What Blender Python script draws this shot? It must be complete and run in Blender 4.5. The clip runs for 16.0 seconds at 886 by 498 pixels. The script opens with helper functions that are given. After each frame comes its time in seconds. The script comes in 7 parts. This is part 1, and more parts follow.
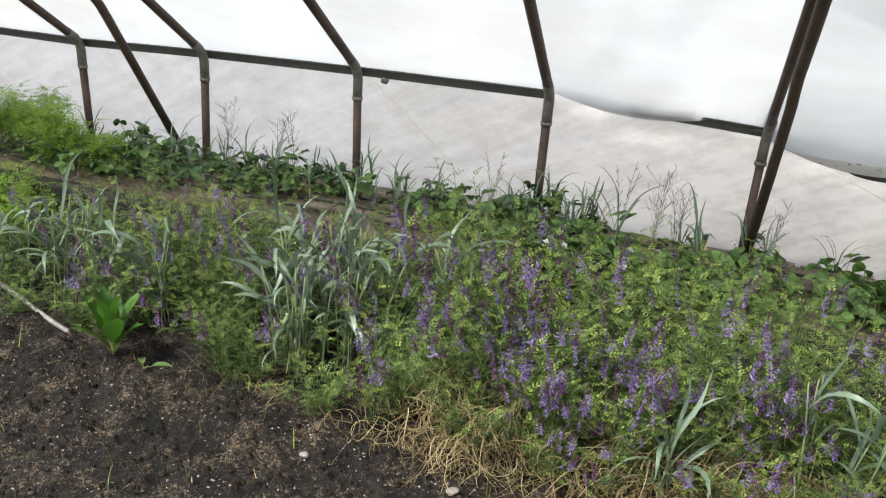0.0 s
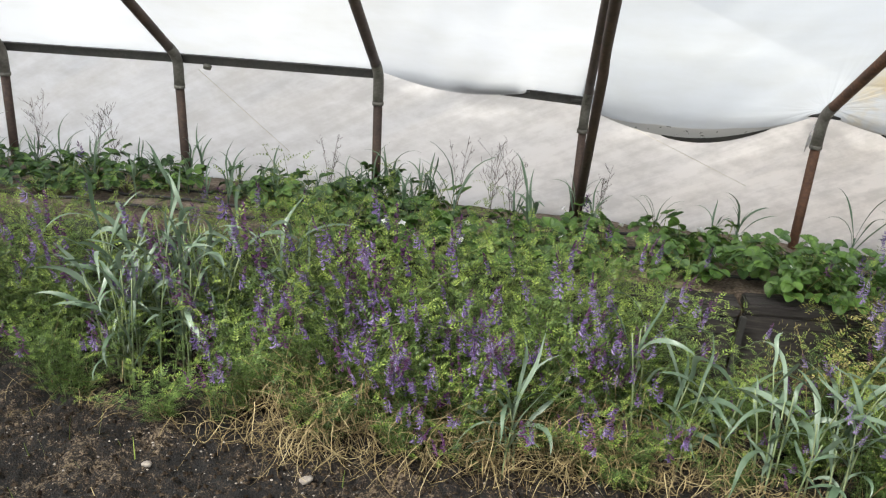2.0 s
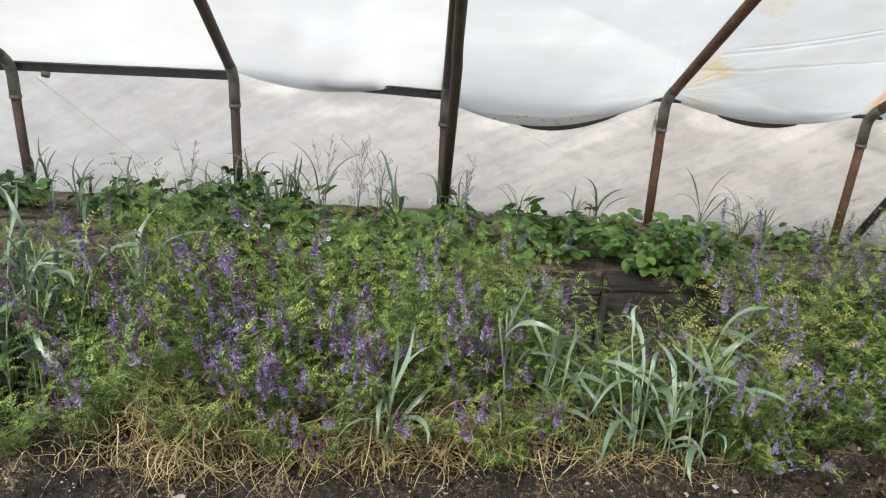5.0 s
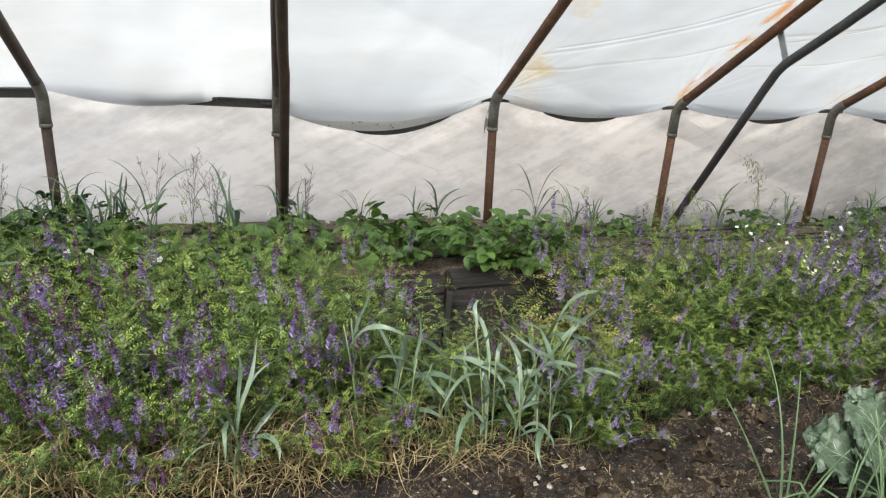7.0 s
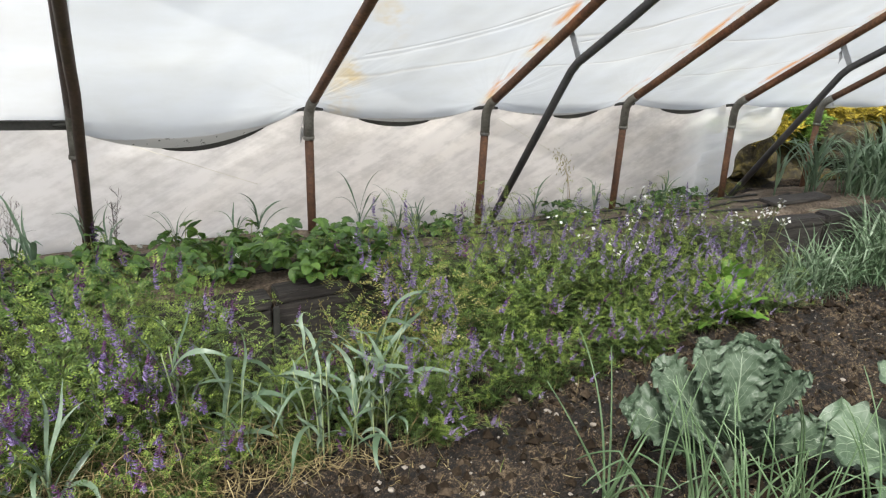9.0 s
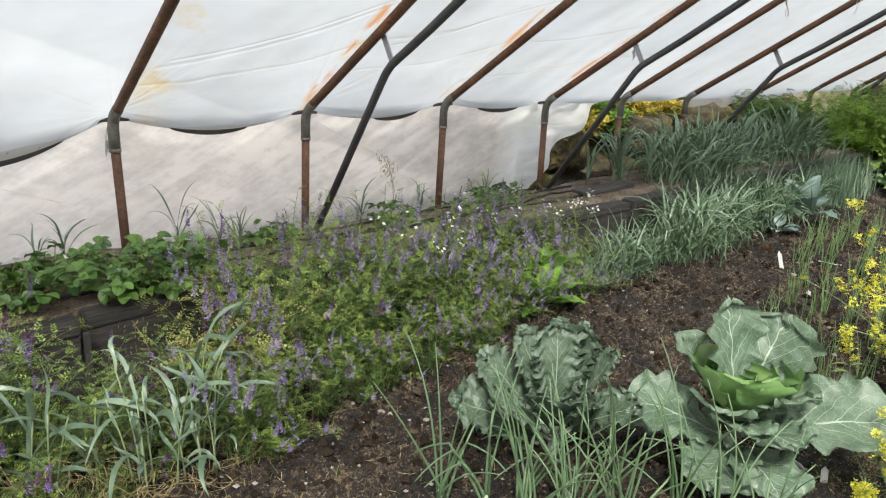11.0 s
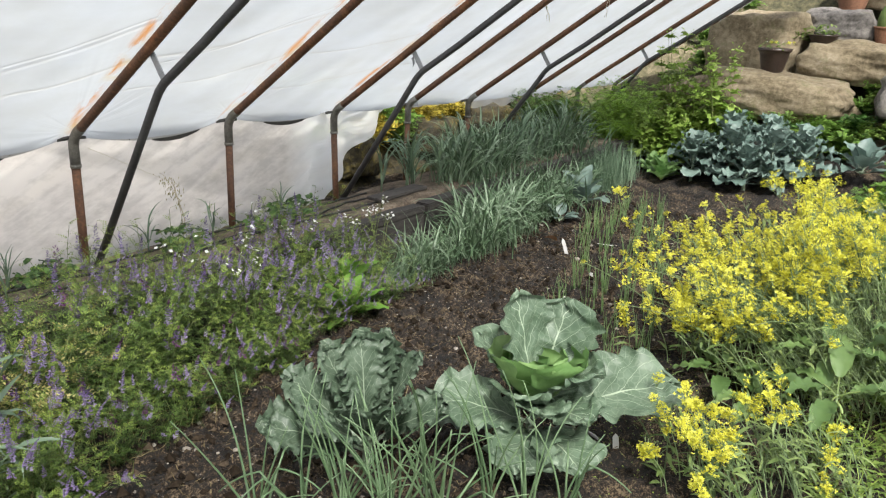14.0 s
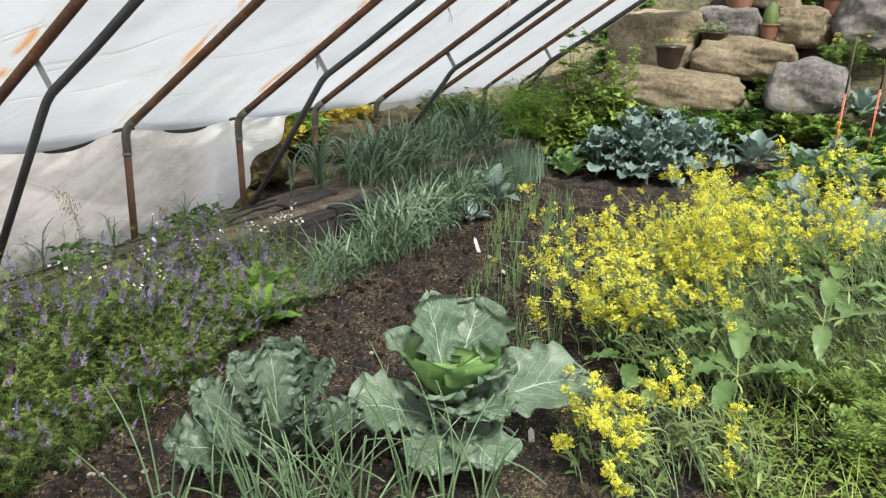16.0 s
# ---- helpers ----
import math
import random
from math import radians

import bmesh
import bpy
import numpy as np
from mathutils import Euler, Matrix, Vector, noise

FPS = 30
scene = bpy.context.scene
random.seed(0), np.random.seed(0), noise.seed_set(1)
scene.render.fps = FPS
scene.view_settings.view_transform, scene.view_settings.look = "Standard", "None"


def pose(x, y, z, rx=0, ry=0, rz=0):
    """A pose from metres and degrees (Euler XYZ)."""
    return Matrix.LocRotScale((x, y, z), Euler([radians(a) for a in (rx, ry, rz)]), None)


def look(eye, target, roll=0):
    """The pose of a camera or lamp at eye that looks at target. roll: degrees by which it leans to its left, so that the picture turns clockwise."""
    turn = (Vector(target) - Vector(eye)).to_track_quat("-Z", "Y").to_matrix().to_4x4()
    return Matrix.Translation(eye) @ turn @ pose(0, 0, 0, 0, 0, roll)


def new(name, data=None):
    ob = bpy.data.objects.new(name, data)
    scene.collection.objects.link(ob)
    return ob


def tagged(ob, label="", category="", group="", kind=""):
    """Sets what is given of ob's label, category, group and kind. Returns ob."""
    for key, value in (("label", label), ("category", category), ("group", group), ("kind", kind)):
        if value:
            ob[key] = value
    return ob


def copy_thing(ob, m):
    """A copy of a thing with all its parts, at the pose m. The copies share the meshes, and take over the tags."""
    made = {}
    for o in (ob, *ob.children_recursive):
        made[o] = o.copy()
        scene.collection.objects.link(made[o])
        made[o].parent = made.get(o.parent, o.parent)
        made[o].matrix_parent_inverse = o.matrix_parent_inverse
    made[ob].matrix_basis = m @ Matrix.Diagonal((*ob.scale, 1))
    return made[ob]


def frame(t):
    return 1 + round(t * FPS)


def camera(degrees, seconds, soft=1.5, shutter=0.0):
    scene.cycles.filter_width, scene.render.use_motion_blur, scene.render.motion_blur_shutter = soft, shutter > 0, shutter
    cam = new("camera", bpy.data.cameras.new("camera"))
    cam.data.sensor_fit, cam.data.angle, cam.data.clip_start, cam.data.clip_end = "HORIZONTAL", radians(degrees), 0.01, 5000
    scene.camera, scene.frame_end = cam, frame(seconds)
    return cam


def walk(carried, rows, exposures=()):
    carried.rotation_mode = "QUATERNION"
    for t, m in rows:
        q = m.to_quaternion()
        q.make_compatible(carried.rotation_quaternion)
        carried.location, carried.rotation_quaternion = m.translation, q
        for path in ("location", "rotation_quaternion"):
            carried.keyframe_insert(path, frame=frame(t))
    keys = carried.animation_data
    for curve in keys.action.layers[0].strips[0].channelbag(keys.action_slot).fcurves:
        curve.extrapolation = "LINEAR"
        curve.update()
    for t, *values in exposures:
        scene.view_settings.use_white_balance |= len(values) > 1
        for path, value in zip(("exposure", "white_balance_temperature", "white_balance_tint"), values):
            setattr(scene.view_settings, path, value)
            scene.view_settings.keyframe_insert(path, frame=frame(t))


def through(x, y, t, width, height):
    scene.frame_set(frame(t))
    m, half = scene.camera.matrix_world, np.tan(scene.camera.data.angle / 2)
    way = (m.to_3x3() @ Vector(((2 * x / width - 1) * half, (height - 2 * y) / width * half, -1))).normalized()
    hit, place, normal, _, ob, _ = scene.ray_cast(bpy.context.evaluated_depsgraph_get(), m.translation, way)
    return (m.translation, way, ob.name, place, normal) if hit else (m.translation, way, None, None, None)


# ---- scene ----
cam = camera(59.99, 16.0, soft=1.2)
ROWS = [
    (0.0, -0.0897, 0.2243, 1.4926, 19.24, -22.32, -4.11),
    (0.5, -0.0680, 0.2345, 1.4921, 14.16, -21.84, -4.07),
    (1.0, -0.0503, 0.2380, 1.4930, 10.69, -21.70, -4.02),
    (1.5, -0.0411, 0.2350, 1.4952, 9.17, -21.94, -3.95),
    (2.0, -0.0319, 0.2397, 1.4967, 7.43, -22.91, -3.81),
    (2.5, -0.0202, 0.2392, 1.4985, 5.45, -23.13, -3.81),
    (3.0, -0.0087, 0.2379, 1.4988, 3.31, -23.06, -3.69),
    (3.5, -0.0008, 0.2358, 1.4977, 1.81, -22.83, -3.80),
    (4.0, 0.0046, 0.2359, 1.4950, 0.37, -22.66, -3.67),
    (6.5, 0.0448, 0.2385, 1.4893, -10.02, -21.63, -3.47),
    (7.0, 0.0599, 0.2348, 1.4851, -14.16, -21.16, -3.33),
    (7.5, 0.0739, 0.2387, 1.4837, -17.21, -20.90, -3.24),
    (8.0, 0.0827, 0.2347, 1.4840, -20.27, -20.61, -3.14),
    (8.5, 0.0964, 0.2303, 1.4864, -23.22, -20.34, -3.00),
    (9.0, 0.1097, 0.2174, 1.4905, -27.27, -20.01, -2.78),
    (11.5, 0.1741, 0.1703, 1.4965, -43.45, -18.74, -2.90),
    (12.0, 0.1828, 0.1636, 1.5028, -47.45, -18.31, -2.58),
    (12.5, 0.1873, 0.1666, 1.5065, -49.55, -18.28, -2.42),
    (13.0, 0.1879, 0.1631, 1.5122, -51.05, -18.21, -2.38),
    (13.5, 0.1911, 0.1559, 1.5144, -53.19, -18.08, -2.20),
    (14.0, 0.1959, 0.1463, 1.5188, -55.08, -18.02, -2.06),
    (14.5, 0.2034, 0.1374, 1.5182, -57.23, -17.94, -1.82),
    (15.0, 0.2082, 0.1333, 1.5190, -58.71, -17.85, -1.76),
    (15.5, 0.2153, 0.1276, 1.5181, -60.18, -17.77, -1.61),
    (16.0, 0.2174, 0.1206, 1.5193, -61.68, -17.66, -1.47),
]
walk(cam, [(t, pose(x, y, z, 90 + pitch, roll, yaw)) for t, x, y, z, yaw, pitch, roll in ROWS])
scene.view_settings.exposure = 1.0

# ---- world and sun: a bright, hazy sky over the tunnel ----
SUN_EL, SUN_AZ = 54.0, 222.0
world = bpy.data.worlds.new("sky")
scene.world = world
world.use_nodes = True
wn, wl = world.node_tree.nodes, world.node_tree.links
wn.clear()
sky = wn.new("ShaderNodeTexSky")
sky.sky_type = "NISHITA"
sky.sun_disc = False
sky.sun_elevation, sky.sun_rotation = radians(SUN_EL), radians(SUN_AZ)
sky.dust_density, sky.air_density, sky.ozone_density = 4.0, 1.0, 1.0
pale = wn.new("ShaderNodeHueSaturation")
pale.inputs["Saturation"].default_value = 0.42
bg = wn.new("ShaderNodeBackground")
bg.inputs["Strength"].default_value = 0.135
wout = wn.new("ShaderNodeOutputWorld")
wl.new(sky.outputs[0], pale.inputs["Color"])
wl.new(pale.outputs[0], bg.inputs["Color"])
wl.new(bg.outputs[0], wout.inputs["Surface"])

sun_data = bpy.data.lights.new("sun", "SUN")
sun_data.energy, sun_data.angle, sun_data.color = 5.0, radians(7), (1.0, 0.98, 0.94)
sun = new("sun", sun_data)
az, el = radians(SUN_AZ), radians(SUN_EL)
sun_way = Vector((math.sin(az) * math.cos(el), math.cos(az) * math.cos(el), math.sin(el)))
sun.matrix_world = look(sun_way * 40, (0, 0, 0))


# ---- materials ----
def nodes_of(name):
    m = bpy.data.materials.new(name)
    m.use_nodes = True
    nt = m.node_tree
    return m, nt, nt.nodes["Principled BSDF"], nt.nodes["Material Output"]


def ramp(nt, stops):
    r = nt.nodes.new("ShaderNodeValToRGB")
    e = r.color_ramp.elements
    while len(e) < len(stops):
        e.new(0.5)
    for k, (p, c) in enumerate(stops):
        e[k].position, e[k].color = p, (*c, 1)
    return r


def noise_tex(nt, scale, detail=3.0, rough=0.55, stretch=None):
    n = nt.nodes.new("ShaderNodeTexNoise")
    n.inputs["Scale"].default_value, n.inputs["Detail"].default_value, n.inputs["Roughness"].default_value = scale, detail, rough
    co = nt.nodes.new("ShaderNodeTexCoord")
    if stretch:
        mp = nt.nodes.new("ShaderNodeMapping")
        mp.inputs["Scale"].default_value = stretch
        nt.links.new(co.outputs["Object"], mp.inputs["Vector"])
        nt.links.new(mp.outputs[0], n.inputs["Vector"])
    else:
        nt.links.new(co.outputs["Object"], n.inputs["Vector"])
    return n


def bump(nt, bsdf, height, strength=0.4, distance=0.01):
    b = nt.nodes.new("ShaderNodeBump")
    b.inputs["Strength"].default_value, b.inputs["Distance"].default_value = strength, distance
    nt.links.new(height, b.inputs["Height"])
    nt.links.new(b.outputs[0], bsdf.inputs["Normal"])


def mix_value(nt, a, b, fac=0.5):
    m = nt.nodes.new("ShaderNodeMix")
    m.inputs["Factor"].default_value = fac
    nt.links.new(a, m.inputs["A"])
    nt.links.new(b, m.inputs["B"])
    return m.outputs["Result"]


def leaf_material(name, dark, mid, light, rough=0.5, through=0.3, scale=14.0, sheen=0.35, relief=0.25):
    """Leaf: colour varies from leaf to leaf and within each leaf; some light passes through."""
    m, nt, b, out = nodes_of(name)
    geo = nt.nodes.new("ShaderNodeNewGeometry")
    info = nt.nodes.new("ShaderNodeObjectInfo")
    n = noise_tex(nt, scale, 4.0)
    v = mix_value(nt, geo.outputs["Random Per Island"], info.outputs["Random"], 0.35)
    v = mix_value(nt, v, n.outputs["Fac"], 0.4)
    r = ramp(nt, [(0.22, dark), (0.5, mid), (0.8, light)])
    nt.links.new(v, r.inputs["Fac"])
    nt.links.new(r.outputs[0], b.inputs["Base Color"])
    b.inputs["Roughness"].default_value = rough
    b.inputs["Specular IOR Level"].default_value = sheen
    bump(nt, b, n.outputs["Fac"], relief, 0.004)
    t = nt.nodes.new("ShaderNodeBsdfTranslucent")
    nt.links.new(r.outputs[0], t.inputs["Color"])
    mx = nt.nodes.new("ShaderNodeMixShader")
    mx.inputs["Fac"].default_value = through
    nt.links.new(b.outputs[0], mx.inputs[1])
    nt.links.new(t.outputs[0], mx.inputs[2])
    nt.links.new(mx.outputs[0], out.inputs["Surface"])
    return m


def solid_material(name, stops, scale, rough=0.8, relief=0.5, depth=0.01, fine=60.0, metal=0.0, stretch=None):
    """Matter with two scales of colour change and relief."""
    m, nt, b, out = nodes_of(name)
    n1, n2 = noise_tex(nt, scale, 5.0, 0.6, stretch), noise_tex(nt, fine, 4.0, 0.6, stretch)
    v = mix_value(nt, n1.outputs["Fac"], n2.outputs["Fac"], 0.45)
    r = ramp(nt, stops)
    nt.links.new(v, r.inputs["Fac"])
    nt.links.new(r.outputs[0], b.inputs["Base Color"])
    b.inputs["Roughness"].default_value, b.inputs["Metallic"].default_value = rough, metal
    bump(nt, b, v, relief, depth)
    return m


def film_material(name, clear, tint, stain=0.0, dirt=0.15, streak=False):
    """Greenhouse film: milky, scatters most light through, with wrinkle relief, painted crease shade, dirt and rust
    stains beside the hoops.
    """
    m, nt, b, out = nodes_of(name)
    L = nt.links.new
    n1 = noise_tex(nt, 1.6, 5.0, 0.6, (1.0, 0.6, 1.6))
    n2 = noise_tex(nt, 6.0, 3.0, 0.55, (0.6, 1.0, 1.3))
    v = mix_value(nt, n1.outputs["Fac"], n2.outputs["Fac"], 0.4)
    if streak:
        n3 = noise_tex(nt, 2.6, 5.0, 0.62, (1.5, 1.0, 0.16))
        turned = n3.inputs["Vector"].links[0].from_node
        turned.vector_type = "TEXTURE"
        turned.inputs["Rotation"].default_value = (0, radians(-27), 0)
        v = mix_value(nt, v, n3.outputs["Fac"], 0.48)
        n4 = noise_tex(nt, 11.0, 5.0, 0.7, (0.8, 1.0, 1.5))
        v = mix_value(nt, v, n4.outputs["Fac"], 0.32)
    dusty = (tint[0] * 0.97, tint[1] * 0.905, tint[2] * 0.83)
    lo = tuple(c * (1 - dirt) for c in (tint[0], tint[1] * 0.98, tint[2] * 0.94))
    r = ramp(nt, [(0.36, lo), (0.58, tint)])
    L(v, r.inputs["Fac"])
    colour = r.outputs[0]
    if streak:
        r2 = ramp(nt, [(0.44, tuple(c * (1 - dirt) for c in dusty)), (0.55, dusty)])
        L(v, r2.inputs["Fac"])
        co2, ax2, far2 = nt.nodes.new("ShaderNodeTexCoord"), nt.nodes.new("ShaderNodeSeparateXYZ"), nt.nodes.new("ShaderNodeMapRange")
        L(co2.outputs["Object"], ax2.inputs[0])
        far2.inputs["From Min"].default_value, far2.inputs["From Max"].default_value = -2.4, 1.6
        L(ax2.outputs["X"], far2.inputs["Value"])
        blend = nt.nodes.new("ShaderNodeMix")
        blend.data_type = "RGBA"
        L(far2.outputs[0], blend.inputs[0])
        L(colour, blend.inputs[6])
        L(r2.outputs[0], blend.inputs[7])
        # torn end painted near-white; sky glare at the gap is put into the colour
        bright_end, fresh = nt.nodes.new("ShaderNodeMapRange"), nt.nodes.new("ShaderNodeMix")
        bright_end.inputs["From Min"].default_value, bright_end.inputs["From Max"].default_value = 3.9, 4.2
        L(ax2.outputs["X"], bright_end.inputs["Value"])
        fresh.data_type = "RGBA"
        L(bright_end.outputs[0], fresh.inputs[0])
        L(blend.outputs[2], fresh.inputs[6])
        fresh.inputs[7].default_value = (0.96, 0.96, 0.95, 1)
        colour = fresh.outputs[2]
    if stain:
        co = nt.nodes.new("ShaderNodeTexCoord")
        ax = nt.nodes.new("ShaderNodeSeparateXYZ")
        L(co.outputs["Object"], ax.inputs[0])
        wob = noise_tex(nt, 3.2, 4.0, 0.65)
        prev = None
        for hoop, reach in ((1.45, 0.15), (2.33, 0.08), (3.35, 0.08), (4.33, 0.06)):
            d = nt.nodes.new("ShaderNodeMath")
            d.operation = "SUBTRACT"
            L(ax.outputs["X"], d.inputs[0])
            d.inputs[1].default_value = hoop
            a = nt.nodes.new("ShaderNodeMath")
            a.operation = "ABSOLUTE"
            L(d.outputs[0], a.inputs[0])
            k = nt.nodes.new("ShaderNodeMapRange")
            k.inputs["From Min"].default_value, k.inputs["From Max"].default_value = 0.0, reach
            k.inputs["To Min"].default_value, k.inputs["To Max"].default_value = 1.0, 0.0
            L(a.outputs[0], k.inputs["Value"])
            if prev is None:
                prev = k.outputs[0]
            else:
                s = nt.nodes.new("ShaderNodeMath")
                s.operation = "MAXIMUM"
                L(prev, s.inputs[0])
                L(k.outputs[0], s.inputs[1])
                prev = s.outputs[0]
        patch = nt.nodes.new("ShaderNodeMapRange")
        patch.inputs["From Min"].default_value, patch.inputs["From Max"].default_value = 0.48, 0.66
        L(wob.outputs["Fac"], patch.inputs["Value"])
        pr = nt.nodes.new("ShaderNodeMath")
        pr.operation = "MULTIPLY"
        L(prev, pr.inputs[0])
        L(patch.outputs[0], pr.inputs[1])
        st = nt.nodes.new("ShaderNodeMath")
        st.operation = "MULTIPLY"
        st.use_clamp = True
        L(pr.outputs[0], st.inputs[0])
        st.inputs[1].default_value = stain
        mc = nt.nodes.new("ShaderNodeMix")
        mc.data_type = "RGBA"
        L(st.outputs[0], mc.inputs[0])
        L(colour, mc.inputs[6])
        mc.inputs[7].default_value = (0.46, 0.385, 0.245, 1)
        colour = mc.outputs[2]
        rusty = noise_tex(nt, 7.0, 4.0, 0.65, (1.6, 0.5, 0.5))
        spots = nt.nodes.new("ShaderNodeMapRange")
        spots.inputs["From Min"].default_value, spots.inputs["From Max"].default_value = 0.47, 0.60
        L(rusty.outputs["Fac"], spots.inputs["Value"])
        for pipe, reach in ((2.30, 0.055), (3.31, 0.045), (4.28, 0.045)):
            gap, span, share, tinted = nt.nodes.new("ShaderNodeMath"), nt.nodes.new("ShaderNodeMath"), nt.nodes.new("ShaderNodeMath"), nt.nodes.new("ShaderNodeMix")
            gap.operation, span.operation, share.operation, tinted.data_type = "SUBTRACT", "ABSOLUTE", "MULTIPLY", "RGBA"
            L(ax.outputs["X"], gap.inputs[0])
            gap.inputs[1].default_value = pipe
            L(gap.outputs[0], span.inputs[0])
            near_pipe = nt.nodes.new("ShaderNodeMapRange")
            near_pipe.inputs["From Min"].default_value, near_pipe.inputs["From Max"].default_value = 0.0, reach
            near_pipe.inputs["To Min"].default_value, near_pipe.inputs["To Max"].default_value = 1.0, 0.0
            L(span.outputs[0], near_pipe.inputs["Value"])
            L(near_pipe.outputs[0], share.inputs[0])
            L(spots.outputs[0], share.inputs[1])
            L(share.outputs[0], tinted.inputs[0])
            L(colour, tinted.inputs[6])
            tinted.inputs[7].default_value = (0.46, 0.21, 0.065, 1)
            colour = tinted.outputs[2]
    def calc(op, a, c=0.0, d=0.0, clamp=False):
        n = nt.nodes.new("ShaderNodeMath")
        n.operation, n.use_clamp = op, clamp
        for k, v in enumerate((a, c, d)):
            if isinstance(v, (int, float)):
                n.inputs[k].default_value = v
            else:
                L(v, n.inputs[k])
        return n.outputs[0]

    wide = noise_tex(nt, 1.3, 3.0, 0.5, (0.6, 1.0, 1.2))
    crease = noise_tex(nt, 1.5, 4.0, 0.5, (0.7, 1.6, 1.6))
    crease.noise_type = "RIDGED_MULTIFRACTAL"
    height = mix_value(nt, wide.outputs["Fac"], crease.outputs["Fac"], 0.10)
    if stain:
        place, xyz = nt.nodes.new("ShaderNodeTexCoord"), nt.nodes.new("ShaderNodeSeparateXYZ")
        L(place.outputs["Object"], xyz.inputs[0])
        px, py = xyz.outputs["X"], xyz.outputs["Y"]
        sway = noise_tex(nt, 1.1, 2.0, 0.5)
        # long folds that cross the bays, their crease shade painted as darker lines
        for x0, x1, y0, slope, wide_by, crease_shade in ((1.31, 3.4, 3.775, -0.36, 0.018, 0.30), (1.40, 2.35, 3.62, -0.55, 0.022, 0.10), (1.45, 2.3, 3.55, -0.55, 0.014, 0.12), (2.4, 4.4, 3.62, -0.24, 0.012, 0.25), (3.4, 5.2, 3.70, -0.22, 0.012, 0.2), (2.5, 3.3, 3.40, -0.5, 0.010, 0.15)):
            along = calc("MULTIPLY_ADD", calc("SUBTRACT", px, x0), slope, y0)
            off = calc("ABSOLUTE", calc("SUBTRACT", calc("MULTIPLY_ADD", sway.outputs["Fac"], 0.12, py), calc("ADD", along, 0.06)))
            line = calc("SUBTRACT", 1.0, calc("DIVIDE", off, wide_by), clamp=True)
            inside = calc("MULTIPLY", calc("GREATER_THAN", px, x0), calc("LESS_THAN", px, x1))
            line = calc("MULTIPLY", line, inside)
            height = calc("MULTIPLY_ADD", line, 0.10, height)
            dm = nt.nodes.new("ShaderNodeMix")
            dm.data_type = "RGBA"
            L(calc("MULTIPLY", line, crease_shade), dm.inputs[0])
            L(colour, dm.inputs[6])
            dm.inputs[7].default_value = (0.40, 0.37, 0.30, 1)
            colour = dm.outputs[2]
        # tension folds that fan out from the elbows
        for hoop in (1.31, 2.35, 3.36):
            dx, dy = calc("SUBTRACT", px, hoop), calc("SUBTRACT", py, 3.93)
            fan = nt.nodes.new("ShaderNodeTexNoise")
            fan.noise_dimensions = "1D"
            fan.inputs["Scale"].default_value, fan.inputs["Detail"].default_value = 5.0, 2.0
            L(calc("ARCTAN2", dy, dx), fan.inputs["W"])
            reach = calc("SQRT", calc("ADD", calc("MULTIPLY", dx, dx), calc("MULTIPLY", dy, dy)))
            fall = calc("SUBTRACT", 1.0, calc("DIVIDE", reach, 0.85), clamp=True)
            height = calc("MULTIPLY_ADD", calc("MULTIPLY", fan.outputs["Fac"], fall), 0.30, height)
        # grimy doubled band along the sagging edge, with mould specks
        own, uvs = nt.nodes.new("ShaderNodeUVMap"), nt.nodes.new("ShaderNodeSeparateXYZ")
        L(own.outputs[0], uvs.inputs[0])
        near_edge = calc("MULTIPLY_ADD", uvs.outputs["X"], 0.0085, calc("MULTIPLY", uvs.outputs["Y"], -1.0))
        band = calc("DIVIDE", near_edge, 0.0009, clamp=True)
        speck = noise_tex(nt, 34.0, 3.0, 0.7)
        mould = calc("MULTIPLY", calc("GREATER_THAN", speck.outputs["Fac"], 0.655), band)
        for amount, tone in ((calc("MULTIPLY", band, 0.75), (0.36, 0.345, 0.30, 1)), (calc("MULTIPLY", mould, 0.8), (0.05, 0.05, 0.035, 1))):
            em = nt.nodes.new("ShaderNodeMix")
            em.data_type = "RGBA"
            L(amount, em.inputs[0])
            L(colour, em.inputs[6])
            em.inputs[7].default_value = tone
            colour = em.outputs[2]
        height = calc("MULTIPLY_ADD", band, 0.12, height)
    bp = nt.nodes.new("ShaderNodeBump")
    bp.inputs["Strength"].default_value, bp.inputs["Distance"].default_value = 0.30, 0.07
    L(height, bp.inputs["Height"])
    L(colour, b.inputs["Base Color"])
    b.inputs["Roughness"].default_value = 0.4
    L(bp.outputs[0], b.inputs["Normal"])
    tl = nt.nodes.new("ShaderNodeBsdfTranslucent")
    L(colour, tl.inputs["Color"])
    L(bp.outputs[0], tl.inputs["Normal"])
    tr = nt.nodes.new("ShaderNodeBsdfTransparent")
    L(colour, tr.inputs["Color"])
    m1 = nt.nodes.new("ShaderNodeMixShader")
    m1.inputs["Fac"].default_value = 0.78
    L(b.outputs[0], m1.inputs[1])
    L(tl.outputs[0], m1.inputs[2])
    m2 = nt.nodes.new("ShaderNodeMixShader")
    m2.inputs["Fac"].default_value = clear
    L(m1.outputs[0], m2.inputs[1])
    L(tr.outputs[0], m2.inputs[2])
    L(m2.outputs[0], out.inputs["Surface"])
    return m


